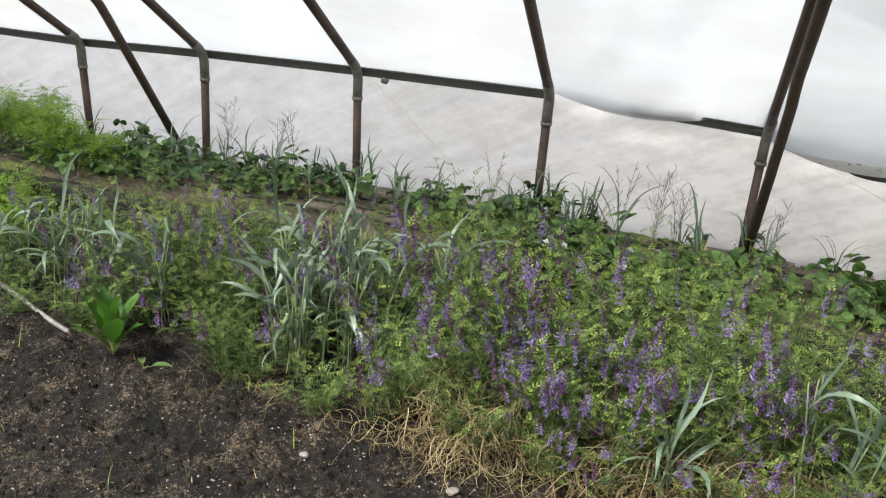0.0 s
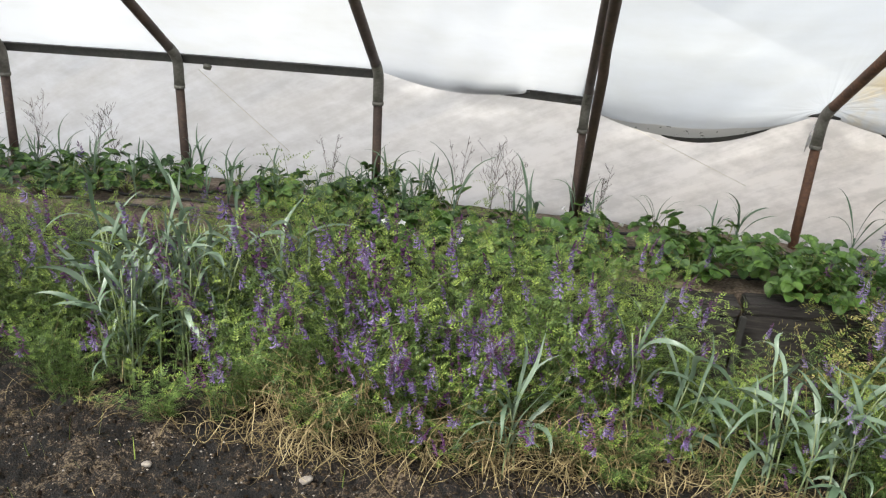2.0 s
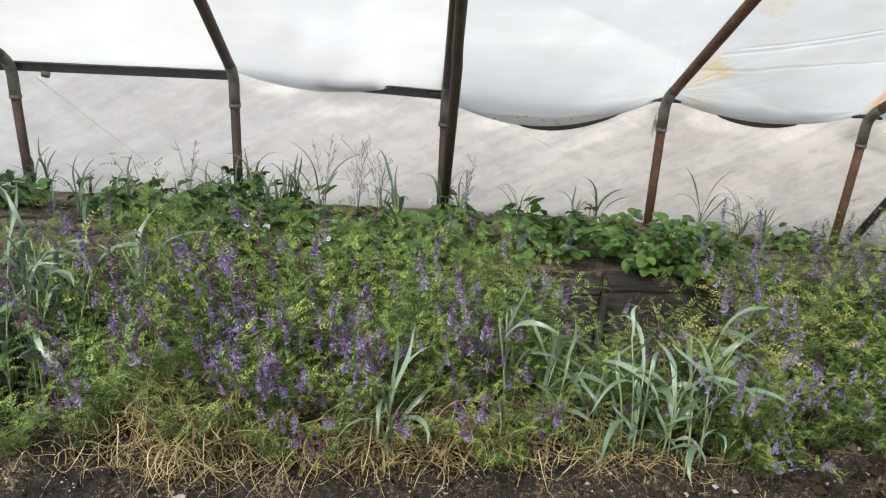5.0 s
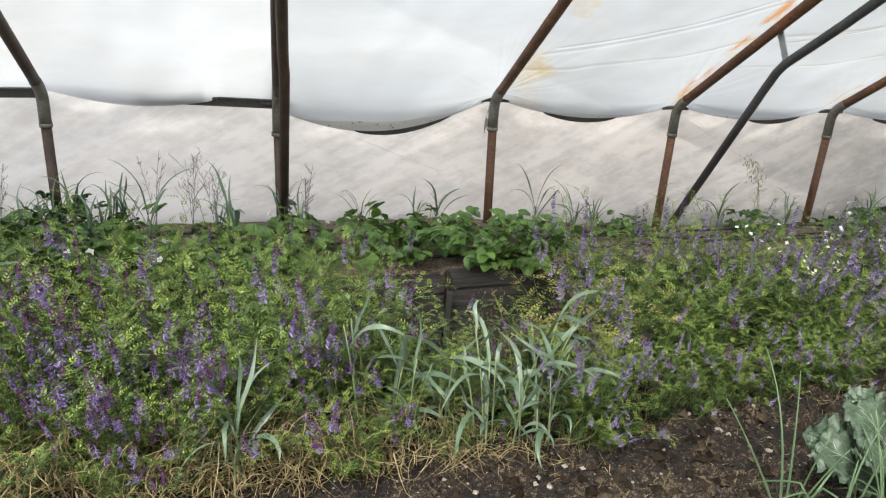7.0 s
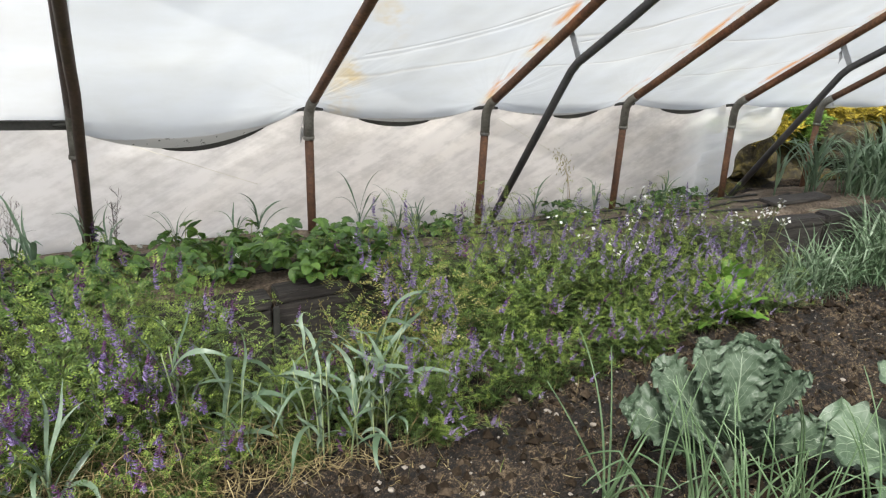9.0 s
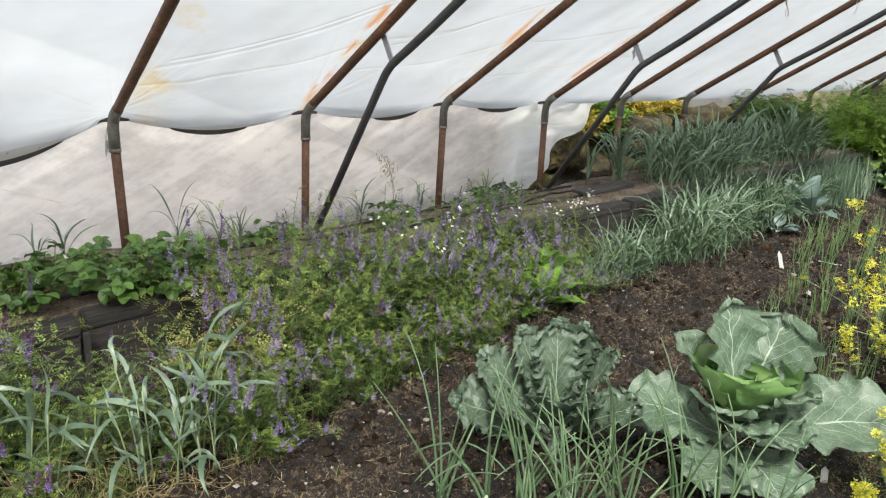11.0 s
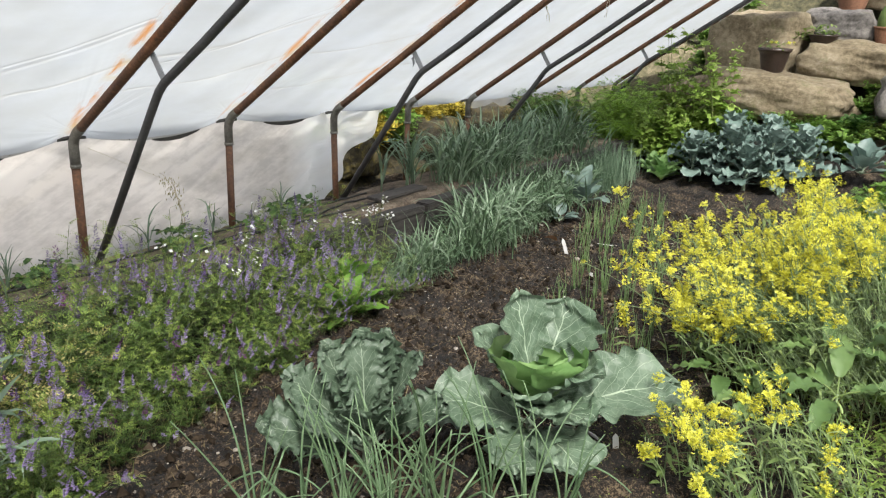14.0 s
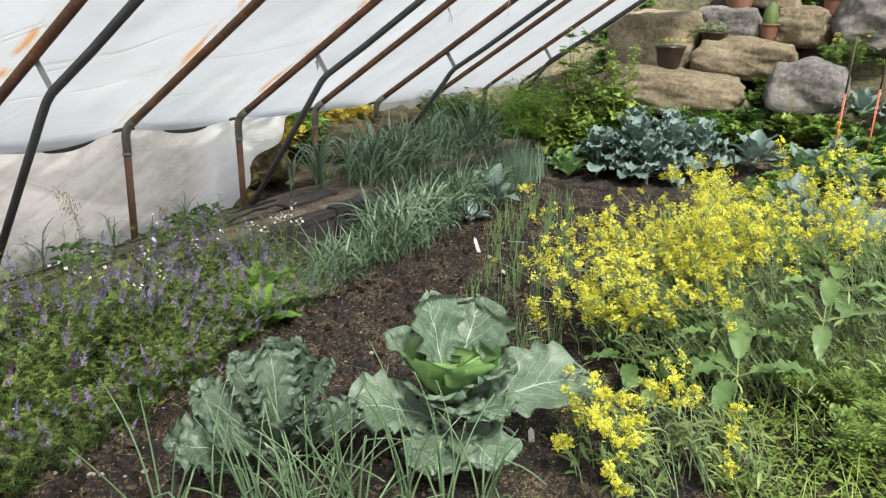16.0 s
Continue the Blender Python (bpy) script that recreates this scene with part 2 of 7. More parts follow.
def soil_material():
    """Tilled soil: moist and nearly black where freshly dug, drier and browner along the row, with pale crumbs."""
    m, nt, b, out = nodes_of("soil")
    L = nt.links.new
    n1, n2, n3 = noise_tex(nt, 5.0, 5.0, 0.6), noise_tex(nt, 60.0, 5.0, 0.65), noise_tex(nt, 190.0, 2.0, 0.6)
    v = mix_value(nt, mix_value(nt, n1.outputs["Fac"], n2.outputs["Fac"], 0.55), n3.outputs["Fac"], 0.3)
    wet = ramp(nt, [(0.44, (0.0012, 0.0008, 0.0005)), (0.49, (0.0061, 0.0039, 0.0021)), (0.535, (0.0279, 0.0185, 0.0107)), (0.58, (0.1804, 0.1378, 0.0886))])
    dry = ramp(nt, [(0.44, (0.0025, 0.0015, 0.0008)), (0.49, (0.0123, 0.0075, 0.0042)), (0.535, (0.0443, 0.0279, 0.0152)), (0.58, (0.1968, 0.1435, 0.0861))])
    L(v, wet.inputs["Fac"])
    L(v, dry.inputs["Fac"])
    co, ax, mr = nt.nodes.new("ShaderNodeTexCoord"), nt.nodes.new("ShaderNodeSeparateXYZ"), nt.nodes.new("ShaderNodeMapRange")
    L(co.outputs["Object"], ax.inputs[0])
    add = nt.nodes.new("ShaderNodeMath")
    add.operation = "MULTIPLY_ADD"
    L(n1.outputs["Fac"], add.inputs[0])
    add.inputs[1].default_value = 2.0
    L(ax.outputs["X"], add.inputs[2])
    mr.inputs["From Min"].default_value, mr.inputs["From Max"].default_value = 0.0, 2.2
    L(add.outputs[0], mr.inputs["Value"])
    mc = nt.nodes.new("ShaderNodeMix")
    mc.data_type = "RGBA"
    L(mr.outputs[0], mc.inputs[0])
    L(wet.outputs[0], mc.inputs[6])
    L(dry.outputs[0], mc.inputs[7])
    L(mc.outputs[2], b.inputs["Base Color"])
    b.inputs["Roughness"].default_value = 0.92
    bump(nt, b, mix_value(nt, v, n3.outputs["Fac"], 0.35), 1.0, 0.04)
    return m


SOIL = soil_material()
CLOD = leaf_material("soil_clod", (0.008, 0.0056, 0.0036), (0.030, 0.0215, 0.0142), (0.13, 0.10, 0.070), 0.95, 0.0, 90.0, 0.1, 1.0)
BED_SOIL = solid_material("bed_soil", [(0.36, (0.036, 0.026, 0.017)), (0.5, (0.125, 0.094, 0.066)), (0.62, (0.28, 0.22, 0.165))], 6.0, 0.95, 0.9, 0.02, 80.0)
EARTH = solid_material("earth", [(0.36, (0.022, 0.024, 0.010)), (0.5, (0.070, 0.062, 0.030)), (0.66, (0.16, 0.13, 0.08))], 1.3, 0.95, 0.8, 0.05, 18.0)
GRAVEL = solid_material("gravel", [(0.3, (0.30, 0.27, 0.25)), (0.5, (0.42, 0.40, 0.37)), (0.7, (0.52, 0.50, 0.47))], 1.0, 0.95, 0.8, 0.03, 25.0)
# bank and blocks outside: their shade is put into these dark tones
OCHRE_SHADED = solid_material("ochre", [(0.38, (0.006, 0.0055, 0.003)), (0.5, (0.026, 0.020, 0.006)), (0.62, (0.085, 0.066, 0.010))], 3.0, 0.95, 0.9, 0.04, 30.0)
PEBBLE = solid_material("pebble", [(0.3, (0.12, 0.10, 0.085)), (0.6, (0.30, 0.27, 0.23)), (0.8, (0.5, 0.47, 0.43))], 20.0, 0.9, 0.5, 0.004, 90.0)


def rock_material(name, stops):
    """Weathered stone with lichen and moss patches."""
    m = solid_material(name, stops, 2.2, 0.9, 0.8, 0.03, 22.0)
    nt = m.node_tree
    b = nt.nodes["Principled BSDF"]
    base = b.inputs["Base Color"].links[0].from_socket
    n = noise_tex(nt, 3.4, 6.0, 0.7)
    k = nt.nodes.new("ShaderNodeMapRange")
    k.inputs["From Min"].default_value, k.inputs["From Max"].default_value, k.inputs["To Max"].default_value = 0.54, 0.66, 0.75
    nt.links.new(n.outputs["Fac"], k.inputs["Value"])
    mc = nt.nodes.new("ShaderNodeMix")
    mc.data_type = "RGBA"
    nt.links.new(k.outputs[0], mc.inputs[0])
    nt.links.new(base, mc.inputs[6])
    mc.inputs[7].default_value = (0.085, 0.085, 0.028, 1)
    nt.links.new(mc.outputs[2], b.inputs["Base Color"])
    return m


ROCK = rock_material("rock", [(0.34, (0.055, 0.042, 0.022)), (0.44, (0.125, 0.097, 0.057)), (0.56, (0.20, 0.162, 0.105)), (0.70, (0.29, 0.245, 0.18))])
ROCK_GREY = rock_material("rock_grey", [(0.34, (0.030, 0.027, 0.024)), (0.46, (0.098, 0.089, 0.082)), (0.58, (0.165, 0.150, 0.136)), (0.70, (0.26, 0.236, 0.212))])
RUST = solid_material("rusty_pipe", [(0.32, (0.055, 0.028, 0.018)), (0.5, (0.12, 0.058, 0.032)), (0.66, (0.22, 0.105, 0.05)), (0.8, (0.30, 0.16, 0.08))], 7.0, 0.7, 0.35, 0.004, 60.0, 0.15)
RUST_DARK = solid_material("dark_pipe", [(0.32, (0.035, 0.024, 0.020)), (0.55, (0.075, 0.048, 0.036)), (0.75, (0.14, 0.085, 0.055))], 7.0, 0.65, 0.3, 0.004, 60.0, 0.2)
GREY_PIPE = solid_material("grey_pipe", [(0.3, (0.045, 0.044, 0.046)), (0.6, (0.085, 0.083, 0.085)), (0.8, (0.13, 0.12, 0.115))], 8.0, 0.55, 0.2, 0.003, 70.0, 0.3)
SLEEVE = solid_material("pipe_sleeve", [(0.3, (0.075, 0.066, 0.054)), (0.5, (0.150, 0.142, 0.122)), (0.72, (0.24, 0.23, 0.205))], 12.0, 0.6, 0.3, 0.003, 80.0, 0.3)
GALV = solid_material("zinc_strip", [(0.3, (0.22, 0.23, 0.24)), (0.6, (0.34, 0.35, 0.36)), (0.8, (0.44, 0.45, 0.46))], 14.0, 0.5, 0.15, 0.002, 90.0, 0.5)
RAIL = solid_material("rail_paint", [(0.3, (0.028, 0.028, 0.027)), (0.6, (0.06, 0.058, 0.052)), (0.8, (0.13, 0.12, 0.10))], 9.0, 0.7, 0.3, 0.003, 70.0)
TIMBER = solid_material("old_timber", [(0.3, (0.018, 0.016, 0.015)), (0.5, (0.048, 0.042, 0.038)), (0.68, (0.10, 0.088, 0.075)), (0.82, (0.18, 0.155, 0.13))], 4.0, 0.9, 0.8, 0.012, 40.0, 0.0, (0.25, 2.0, 2.5))
HOSE = solid_material("black_hose", [(0.3, (0.012, 0.012, 0.012)), (0.7, (0.04, 0.038, 0.035))], 15.0, 0.6, 0.2, 0.002, 90.0)
HOSE_PALE = solid_material("dusty_hose", [(0.35, (0.10, 0.095, 0.09)), (0.65, (0.42, 0.40, 0.38))], 15.0, 0.6, 0.2, 0.002, 90.0)
TERRACOTTA = solid_material("terracotta", [(0.3, (0.09, 0.042, 0.024)), (0.6, (0.20, 0.095, 0.052)), (0.8, (0.32, 0.19, 0.12))], 8.0, 0.85, 0.3, 0.004, 60.0)
DARK_POT = solid_material("dark_pot", [(0.3, (0.018, 0.012, 0.010)), (0.6, (0.045, 0.028, 0.022)), (0.8, (0.10, 0.06, 0.04))], 6.0, 0.3, 0.3, 0.004, 50.0)
TAG = solid_material("white_tag", [(0.3, (0.62, 0.61, 0.60)), (0.7, (0.85, 0.85, 0.86))], 10.0, 0.45, 0.1, 0.001, 60.0)
CARD = solid_material("brown_scrap", [(0.3, (0.30, 0.15, 0.07)), (0.7, (0.45, 0.25, 0.12))], 20.0, 0.8, 0.2, 0.002, 60.0)
STAKE = solid_material("red_stake", [(0.3, (0.40, 0.07, 0.03)), (0.7, (0.62, 0.16, 0.08))], 10.0, 0.6, 0.2, 0.002, 60.0)
TWINE = solid_material("twine", [(0.3, (0.40, 0.37, 0.28)), (0.7, (0.62, 0.60, 0.50))], 20.0, 0.9, 0.2, 0.001, 90.0)

FILM_ROOF = film_material("film_roof", 0.14, (0.50, 0.518, 0.53), dirt=0.08)
FILM_OLD = film_material("film_old_roof", 0.14, (0.465, 0.490, 0.508), stain=1.2, dirt=0.08)
FILM_CLEAR = film_material("film_clear", 0.60, (0.92, 0.93, 0.93), dirt=0.05)
FILM_SKIRT = film_material("film_skirt", 0.14, (0.72, 0.735, 0.755), dirt=0.24, streak=True)

VETCH = leaf_material("vetch_leaf", (0.011, 0.024, 0.005), (0.056, 0.100, 0.021), (0.150, 0.222, 0.054), through=0.13)
VETCH_TIP = leaf_material("vetch_tip", (0.085, 0.132, 0.022), (0.175, 0.245, 0.045), (0.29, 0.365, 0.085), through=0.2)
VETCH_STEM = leaf_material("vetch_stem", (0.06, 0.09, 0.03), (0.12, 0.16, 0.055), (0.20, 0.21, 0.09), through=0.1)
PETAL = leaf_material("violet_petal", (0.072, 0.042, 0.135), (0.170, 0.112, 0.275), (0.40, 0.34, 0.53), 0.6, 0.22, 60.0)
PETAL_PALE = leaf_material("pale_violet_petal", (0.110, 0.072, 0.185), (0.240, 0.178, 0.35), (0.48, 0.42, 0.60), 0.6, 0.25, 60.0)
PETAL_RED = leaf_material("magenta_petal", (0.050, 0.014, 0.055), (0.120, 0.040, 0.125), (0.25, 0.13, 0.26), 0.6, 0.2, 60.0)
OAT = leaf_material("oat_blade", (0.036, 0.072, 0.036), (0.088, 0.138, 0.084), (0.25, 0.32, 0.245), 0.45, 0.14, 10.0, 0.55)
CEREAL_BLADE = leaf_material("cereal_blade", (0.044, 0.088, 0.040), (0.108, 0.172, 0.090), (0.27, 0.345, 0.245), 0.45, 0.15, 10.0, 0.5)
OAT_STEM = leaf_material("oat_stem", (0.10, 0.14, 0.06), (0.17, 0.22, 0.11), (0.27, 0.30, 0.17), 0.5, 0.1)
STRAW = leaf_material("straw", (0.075, 0.054, 0.022), (0.225, 0.172, 0.080), (0.47, 0.40, 0.225), 0.7, 0.15, 20.0)
TAN = leaf_material("withered_leaf", (0.17, 0.155, 0.045), (0.30, 0.275, 0.095), (0.47, 0.43, 0.20), 0.8, 0.25, 20.0)
BERRY = leaf_material("strawberry_leaf", (0.018, 0.047, 0.012), (0.050, 0.112, 0.025), (0.15, 0.27, 0.048), 0.42, 0.15, 40.0, 0.5, 0.6)
BERRY_STEM = leaf_material("strawberry_stem", (0.10, 0.14, 0.04), (0.16, 0.20, 0.06), (0.25, 0.22, 0.08), 0.5, 0.1)
GARLIC = leaf_material("garlic_blade", (0.060, 0.108, 0.062), (0.120, 0.185, 0.115), (0.24, 0.32, 0.21), 0.45, 0.12, 10.0, 0.5)
DEAD = leaf_material("dead_stalk", (0.05, 0.04, 0.035), (0.10, 0.08, 0.07), (0.17, 0.14, 0.12), 0.9, 0.0)
CABBAGE_STEM = leaf_material("cabbage_rib", (0.24, 0.32, 0.22), (0.36, 0.45, 0.32), (0.48, 0.56, 0.42), 0.45, 0.15)
ONION = leaf_material("onion_leaf", (0.045, 0.088, 0.040), (0.100, 0.165, 0.080), (0.20, 0.285, 0.155), 0.4, 0.15, 8.0, 0.5)
ONION_SMALL = leaf_material("young_onion", (0.075, 0.135, 0.045), (0.14, 0.23, 0.085), (0.24, 0.335, 0.15), 0.45, 0.15, 8.0)
MUSTARD = leaf_material("mustard_green", (0.060, 0.100, 0.028), (0.140, 0.200, 0.062), (0.25, 0.325, 0.120), 0.5, 0.25)
MUSTARD_STEM = leaf_material("mustard_stem", (0.085, 0.130, 0.055), (0.165, 0.230, 0.105), (0.27, 0.345, 0.175), 0.5, 0.15)
DOCK_DARK = leaf_material("dock_leaf", (0.022, 0.070, 0.007), (0.050, 0.138, 0.014), (0.105, 0.235, 0.03), 0.4, 0.3, 12.0, 0.5)
SHOOT = leaf_material("bolting_leaf", (0.12, 0.20, 0.036), (0.23, 0.34, 0.065), (0.36, 0.48, 0.12), 0.5, 0.42)
GROUND_LEAF = leaf_material("vegetable_leaf", (0.055, 0.12, 0.018), (0.115, 0.215, 0.036), (0.20, 0.32, 0.065), 0.48, 0.32)
YELLOW = leaf_material("yellow_petal", (0.45, 0.43, 0.025), (0.61, 0.59, 0.06), (0.73, 0.72, 0.15), 0.6, 0.35, 60.0)
DOCK = leaf_material("broad_leaf", (0.036, 0.076, 0.020), (0.072, 0.130, 0.036), (0.14, 0.21, 0.066), 0.48, 0.15, 9.0, 0.5, 0.6)
LUSH = leaf_material("lush_leaf", (0.07, 0.16, 0.025), (0.14, 0.28, 0.045), (0.24, 0.40, 0.08), 0.45, 0.4)
GORSE = leaf_material("yellow_shrub", (0.12, 0.09, 0.008), (0.27, 0.21, 0.018), (0.45, 0.37, 0.05), 0.7, 0.2)
FERN = leaf_material("feathery_leaf", (0.11, 0.21, 0.022), (0.22, 0.37, 0.046), (0.34, 0.50, 0.09), 0.5, 0.42)
PARSLEY = leaf_material("parsley_leaf", (0.022, 0.065, 0.014), (0.05, 0.12, 0.024), (0.10, 0.19, 0.04), 0.45, 0.25)
WEED = leaf_material("weed_leaf", (0.045, 0.090, 0.016), (0.105, 0.170, 0.032), (0.20, 0.275, 0.058), 0.5, 0.3)
BLUE_LEAF = leaf_material("broccoli_leaf", (0.060, 0.100, 0.084), (0.125, 0.185, 0.158), (0.25, 0.325, 0.285), 0.48, 0.2, 12.0, 0.5, 0.5)
WHITE_PETAL = leaf_material("white_petal", (0.62, 0.62, 0.60), (0.78, 0.78, 0.77), (0.86, 0.86, 0.85), 0.6, 0.3)
HEART = leaf_material("cabbage_heart", (0.070, 0.150, 0.045), (0.145, 0.26, 0.085), (0.28, 0.41, 0.16), 0.45, 0.3, 26.0, 0.35, 1.0)


def cabbage_material(name, shade):
    """Blue-green waxy leaf with pale branching veins drawn along the leaf's own length (UV)."""
    m, nt, b, out = nodes_of(name)
    L = nt.links.new
    uv = nt.nodes.new("ShaderNodeUVMap")
    sx = nt.nodes.new("ShaderNodeSeparateXYZ")
    L(uv.outputs[0], sx.inputs[0])

    def math_node(op, a, c, d=None):
        n = nt.nodes.new("ShaderNodeMath")
        n.operation = op
        for k, v in enumerate((a, c, d)):
            if v is None:
                continue
            if isinstance(v, (int, float)):
                n.inputs[k].default_value = v
            else:
                L(v, n.inputs[k])
        return n.outputs[0]

    wob = noise_tex(nt, 6.0, 3.0)
    across = math_node("ABSOLUTE", math_node("SUBTRACT", sx.outputs[0], 0.5), 0)
    rib = math_node("LESS_THAN", across, math_node("MULTIPLY_ADD", sx.outputs[1], -0.017, 0.020))
    run = math_node("SUBTRACT", sx.outputs[1], math_node("MULTIPLY", across, 0.95))
    run = math_node("MULTIPLY_ADD", wob.outputs["Fac"], 0.24, run)
    saw = math_node("ABSOLUTE", math_node("SUBTRACT", math_node("FRACT", math_node("MULTIPLY", run, 7.0), 0), 0.5), 0)
    side = math_node("LESS_THAN", saw, math_node("MULTIPLY_ADD", across, -0.060, 0.036))
    vor = nt.nodes.new("ShaderNodeTexVoronoi")
    vor.feature = "DISTANCE_TO_EDGE"
    vor.inputs["Scale"].default_value = 34.0
    co = nt.nodes.new("ShaderNodeTexCoord")
    L(co.outputs["Object"], vor.inputs["Vector"])
    net = math_node("MULTIPLY", math_node("LESS_THAN", vor.outputs["Distance"], 0.05), 0.16)
    vein = math_node("MAXIMUM", math_node("MAXIMUM", rib, math_node("MULTIPLY", side, 0.75)), net)
    n = noise_tex(nt, 9.0, 4.0)
    geo = nt.nodes.new("ShaderNodeNewGeometry")
    v = mix_value(nt, n.outputs["Fac"], geo.outputs["Random Per Island"], 0.3)
    r = ramp(nt, [(p, tuple(k * shade for k in c)) for p, c in ((0.30, (0.044, 0.082, 0.046)), (0.5, (0.088, 0.138, 0.084)), (0.70, (0.160, 0.222, 0.150)))])
    L(v, r.inputs["Fac"])
    mc = nt.nodes.new("ShaderNodeMix")
    mc.data_type = "RGBA"
    L(vein, mc.inputs[0])
    L(r.outputs[0], mc.inputs[6])
    mc.inputs[7].default_value = (0.36 * shade, 0.44 * shade, 0.32 * shade, 1)
    L(mc.outputs[2], b.inputs["Base Color"])
    b.inputs["Roughness"].default_value = 0.48
    bump(nt, b, math_node("SUBTRACT", n.outputs["Fac"], math_node("MULTIPLY", vein, 0.8)), 0.5, 0.006)
    t = nt.nodes.new("ShaderNodeBsdfTranslucent")
    L(mc.outputs[2], t.inputs["Color"])
    mx = nt.nodes.new("ShaderNodeMixShader")
    mx.inputs["Fac"].default_value = 0.2
    L(b.outputs[0], mx.inputs[1])
    L(t.outputs[0], mx.inputs[2])
    L(mx.outputs[0], out.inputs["Surface"])
    return m


CABBAGE = cabbage_material("cabbage_leaf", 0.92)
# darker copy of the cabbage leaf; the collard's shading is in its colour
COLLARD_SHADED = cabbage_material("collard_leaf_shaded", 0.68)


# ---- mesh helpers ----
UP = Vector((0, 0, 1))


class Sheet:
    """Collects vertices and faces for one mesh."""

    def __init__(self):
        self.v, self.f, self.uv = [], [], []

    def face(self, pts):
        k = len(self.v)
        self.v.extend(tuple(p) for p in pts)
        self.f.append(tuple(range(k, k + len(pts))))

    def tube(self, pts, r0, r1=None, n=5, cap=True):
        r1 = r0 if r1 is None else r1
        k, m = len(self.v), len(pts)
        ref = Vector((0.31, 0.77, 0.12))
        for i, p in enumerate(pts):
            d = (Vector(pts[min(i + 1, m - 1)]) - Vector(pts[max(i - 1, 0)])).normalized()
            a = d.cross(ref)
            if a.length < 1e-3:
                a = d.cross(Vector((1, 0, 0)))
            a.normalize()
            b = d.cross(a)
            r = r0 + (r1 - r0) * i / max(m - 1, 1)
            for j in range(n):
                q = 2 * math.pi * j / n
                self.v.append(tuple(Vector(p) + (a * math.cos(q) + b * math.sin(q)) * r))
        for i in range(m - 1):
            for j in range(n):
                o, j2 = k + i * n, (j + 1) % n
                self.f.append((o + j, o + j2, o + n + j2, o + n + j))
        if cap:
            self.f.append(tuple(k + j for j in reversed(range(n))))
            self.f.append(tuple(k + (m - 1) * n + j for j in range(n)))

    def blade(self, pts, width, fold=0.25, profile=None, twist=0.0):
        """A narrow leaf along pts: left edge, keel and right edge at every point."""
        k, m = len(self.v), len(pts)
        for i, p in enumerate(pts):
            p = Vector(p)
            d = (Vector(pts[min(i + 1, m - 1)]) - Vector(pts[max(i - 1, 0)])).normalized()
            s = d.cross(UP)
            if s.length < 1e-3:
                s = Vector((1, 0, 0))
            s.normalize()
            u = s.cross(d)
            u = 0.0001 * UP + u
            q = i / (m - 1)
            if twist:
                s = (s * math.cos(twist * q) + u * math.sin(twist * q)).normalized()
                u = s.cross(d)
            w = width * (profile(q) if profile else (0.55 + 0.9 * q if q < 0.5 else max(0.03, 2.0 * (1 - q) ** 0.8)))
            w *= 0.5
            self.v.extend((tuple(p - s * w + u * w * fold), tuple(p), tuple(p + s * w + u * w * fold)))
        for i in range(m - 1):
            o = k + 3 * i
            self.f.append((o, o + 1, o + 4, o + 3))
            self.f.append((o + 1, o + 2, o + 5, o + 4))

    def leaf(self, base, way, up, length, width, droop=0.3, seg=4, cup=0.2, profile=None, ruffle=0.0, lobes=5.0, phase=0.0, cols=2):
        """A broad leaf from base along way: a grid of cols each side of the rib, bent down by droop, edges cupped and ruffled."""
        k = len(self.v)
        way, up = way.normalized(), up.normalized()
        side = way.cross(up).normalized()
        up = side.cross(way).normalized()
        p = Vector(base)
        ang, step = 0.0, length / seg
        for i in range(seg + 1):
            q = i / seg
            d = way * math.cos(ang) - up * math.sin(ang)
            u = up * math.cos(ang) + way * math.sin(ang)
            w = width * 0.5 * (profile(q) if profile else max(0.02, math.sin(math.pi * min(0.97, q ** 0.75)) ** 0.8))
            for j in range(-cols, cols + 1):
                e = j / cols
                rf = ruffle * width * math.sin(lobes * math.pi * q + phase + (1.7 if e > 0 else 0.0)) * e * e
                x = p + side * w * e * (1 + (0.05 * math.sin(lobes * 4.1 * q + phase * 2 + e) if ruffle and abs(j) == cols else 0)) + u * (cup * w * e * e + rf * min(1, 3 * q))
                self.v.append(tuple(x))
                self.uv.append((0.5 + 0.5 * e, q))
            p = p + d * step
            ang += droop / seg
        n = 2 * cols + 1
        for i in range(seg):
            for j in range(n - 1):
                o = k + i * n + j
                self.f.append((o, o + 1, o + n + 1, o + n))
        return p

    def mesh(self, name, material, smooth=True):
        me = bpy.data.meshes.new(name)
        me.from_pydata(self.v, [], self.f)
        if smooth:
            me.polygons.foreach_set("use_smooth", [True] * len(self.f))
        if self.uv and len(self.uv) == len(self.v):
            layer = me.uv_layers.new(name="UVMap")
            for lp in me.loops:
                layer.data[lp.index].uv = self.uv[lp.vertex_index]
        me.materials.append(material)
        me.update()
        return me


def thing(name, label, category, at=None, group="", kind=""):
    """An empty at the base of a thing whose parts hang under it."""
    ob = new(name)
    ob.empty_display_size = 0.05
    if at is not None:
        ob.matrix_basis = at
    return tagged(ob, label, category, group, kind)


JOINED = {"stemwork", "foliage", "young_growth", "stalk_cluster", "tuft"}


def part(name, me, parent, label="", at=None):
    ob = new(name, me)
    if name in JOINED:
        ob["kind"] = "stuff"
    ob.parent = parent
    if at is not None:
        ob.matrix_basis = at
    if label:
        ob["label"] = label
    return ob


def bm_mesh(bm, name, material, smooth=False):
    me = bpy.data.meshes.new(name)
    bm.to_mesh(me)
    bm.free()
    if smooth:
        me.polygons.foreach_set("use_smooth", [True] * len(me.polygons))
    me.materials.append(material)
    return me


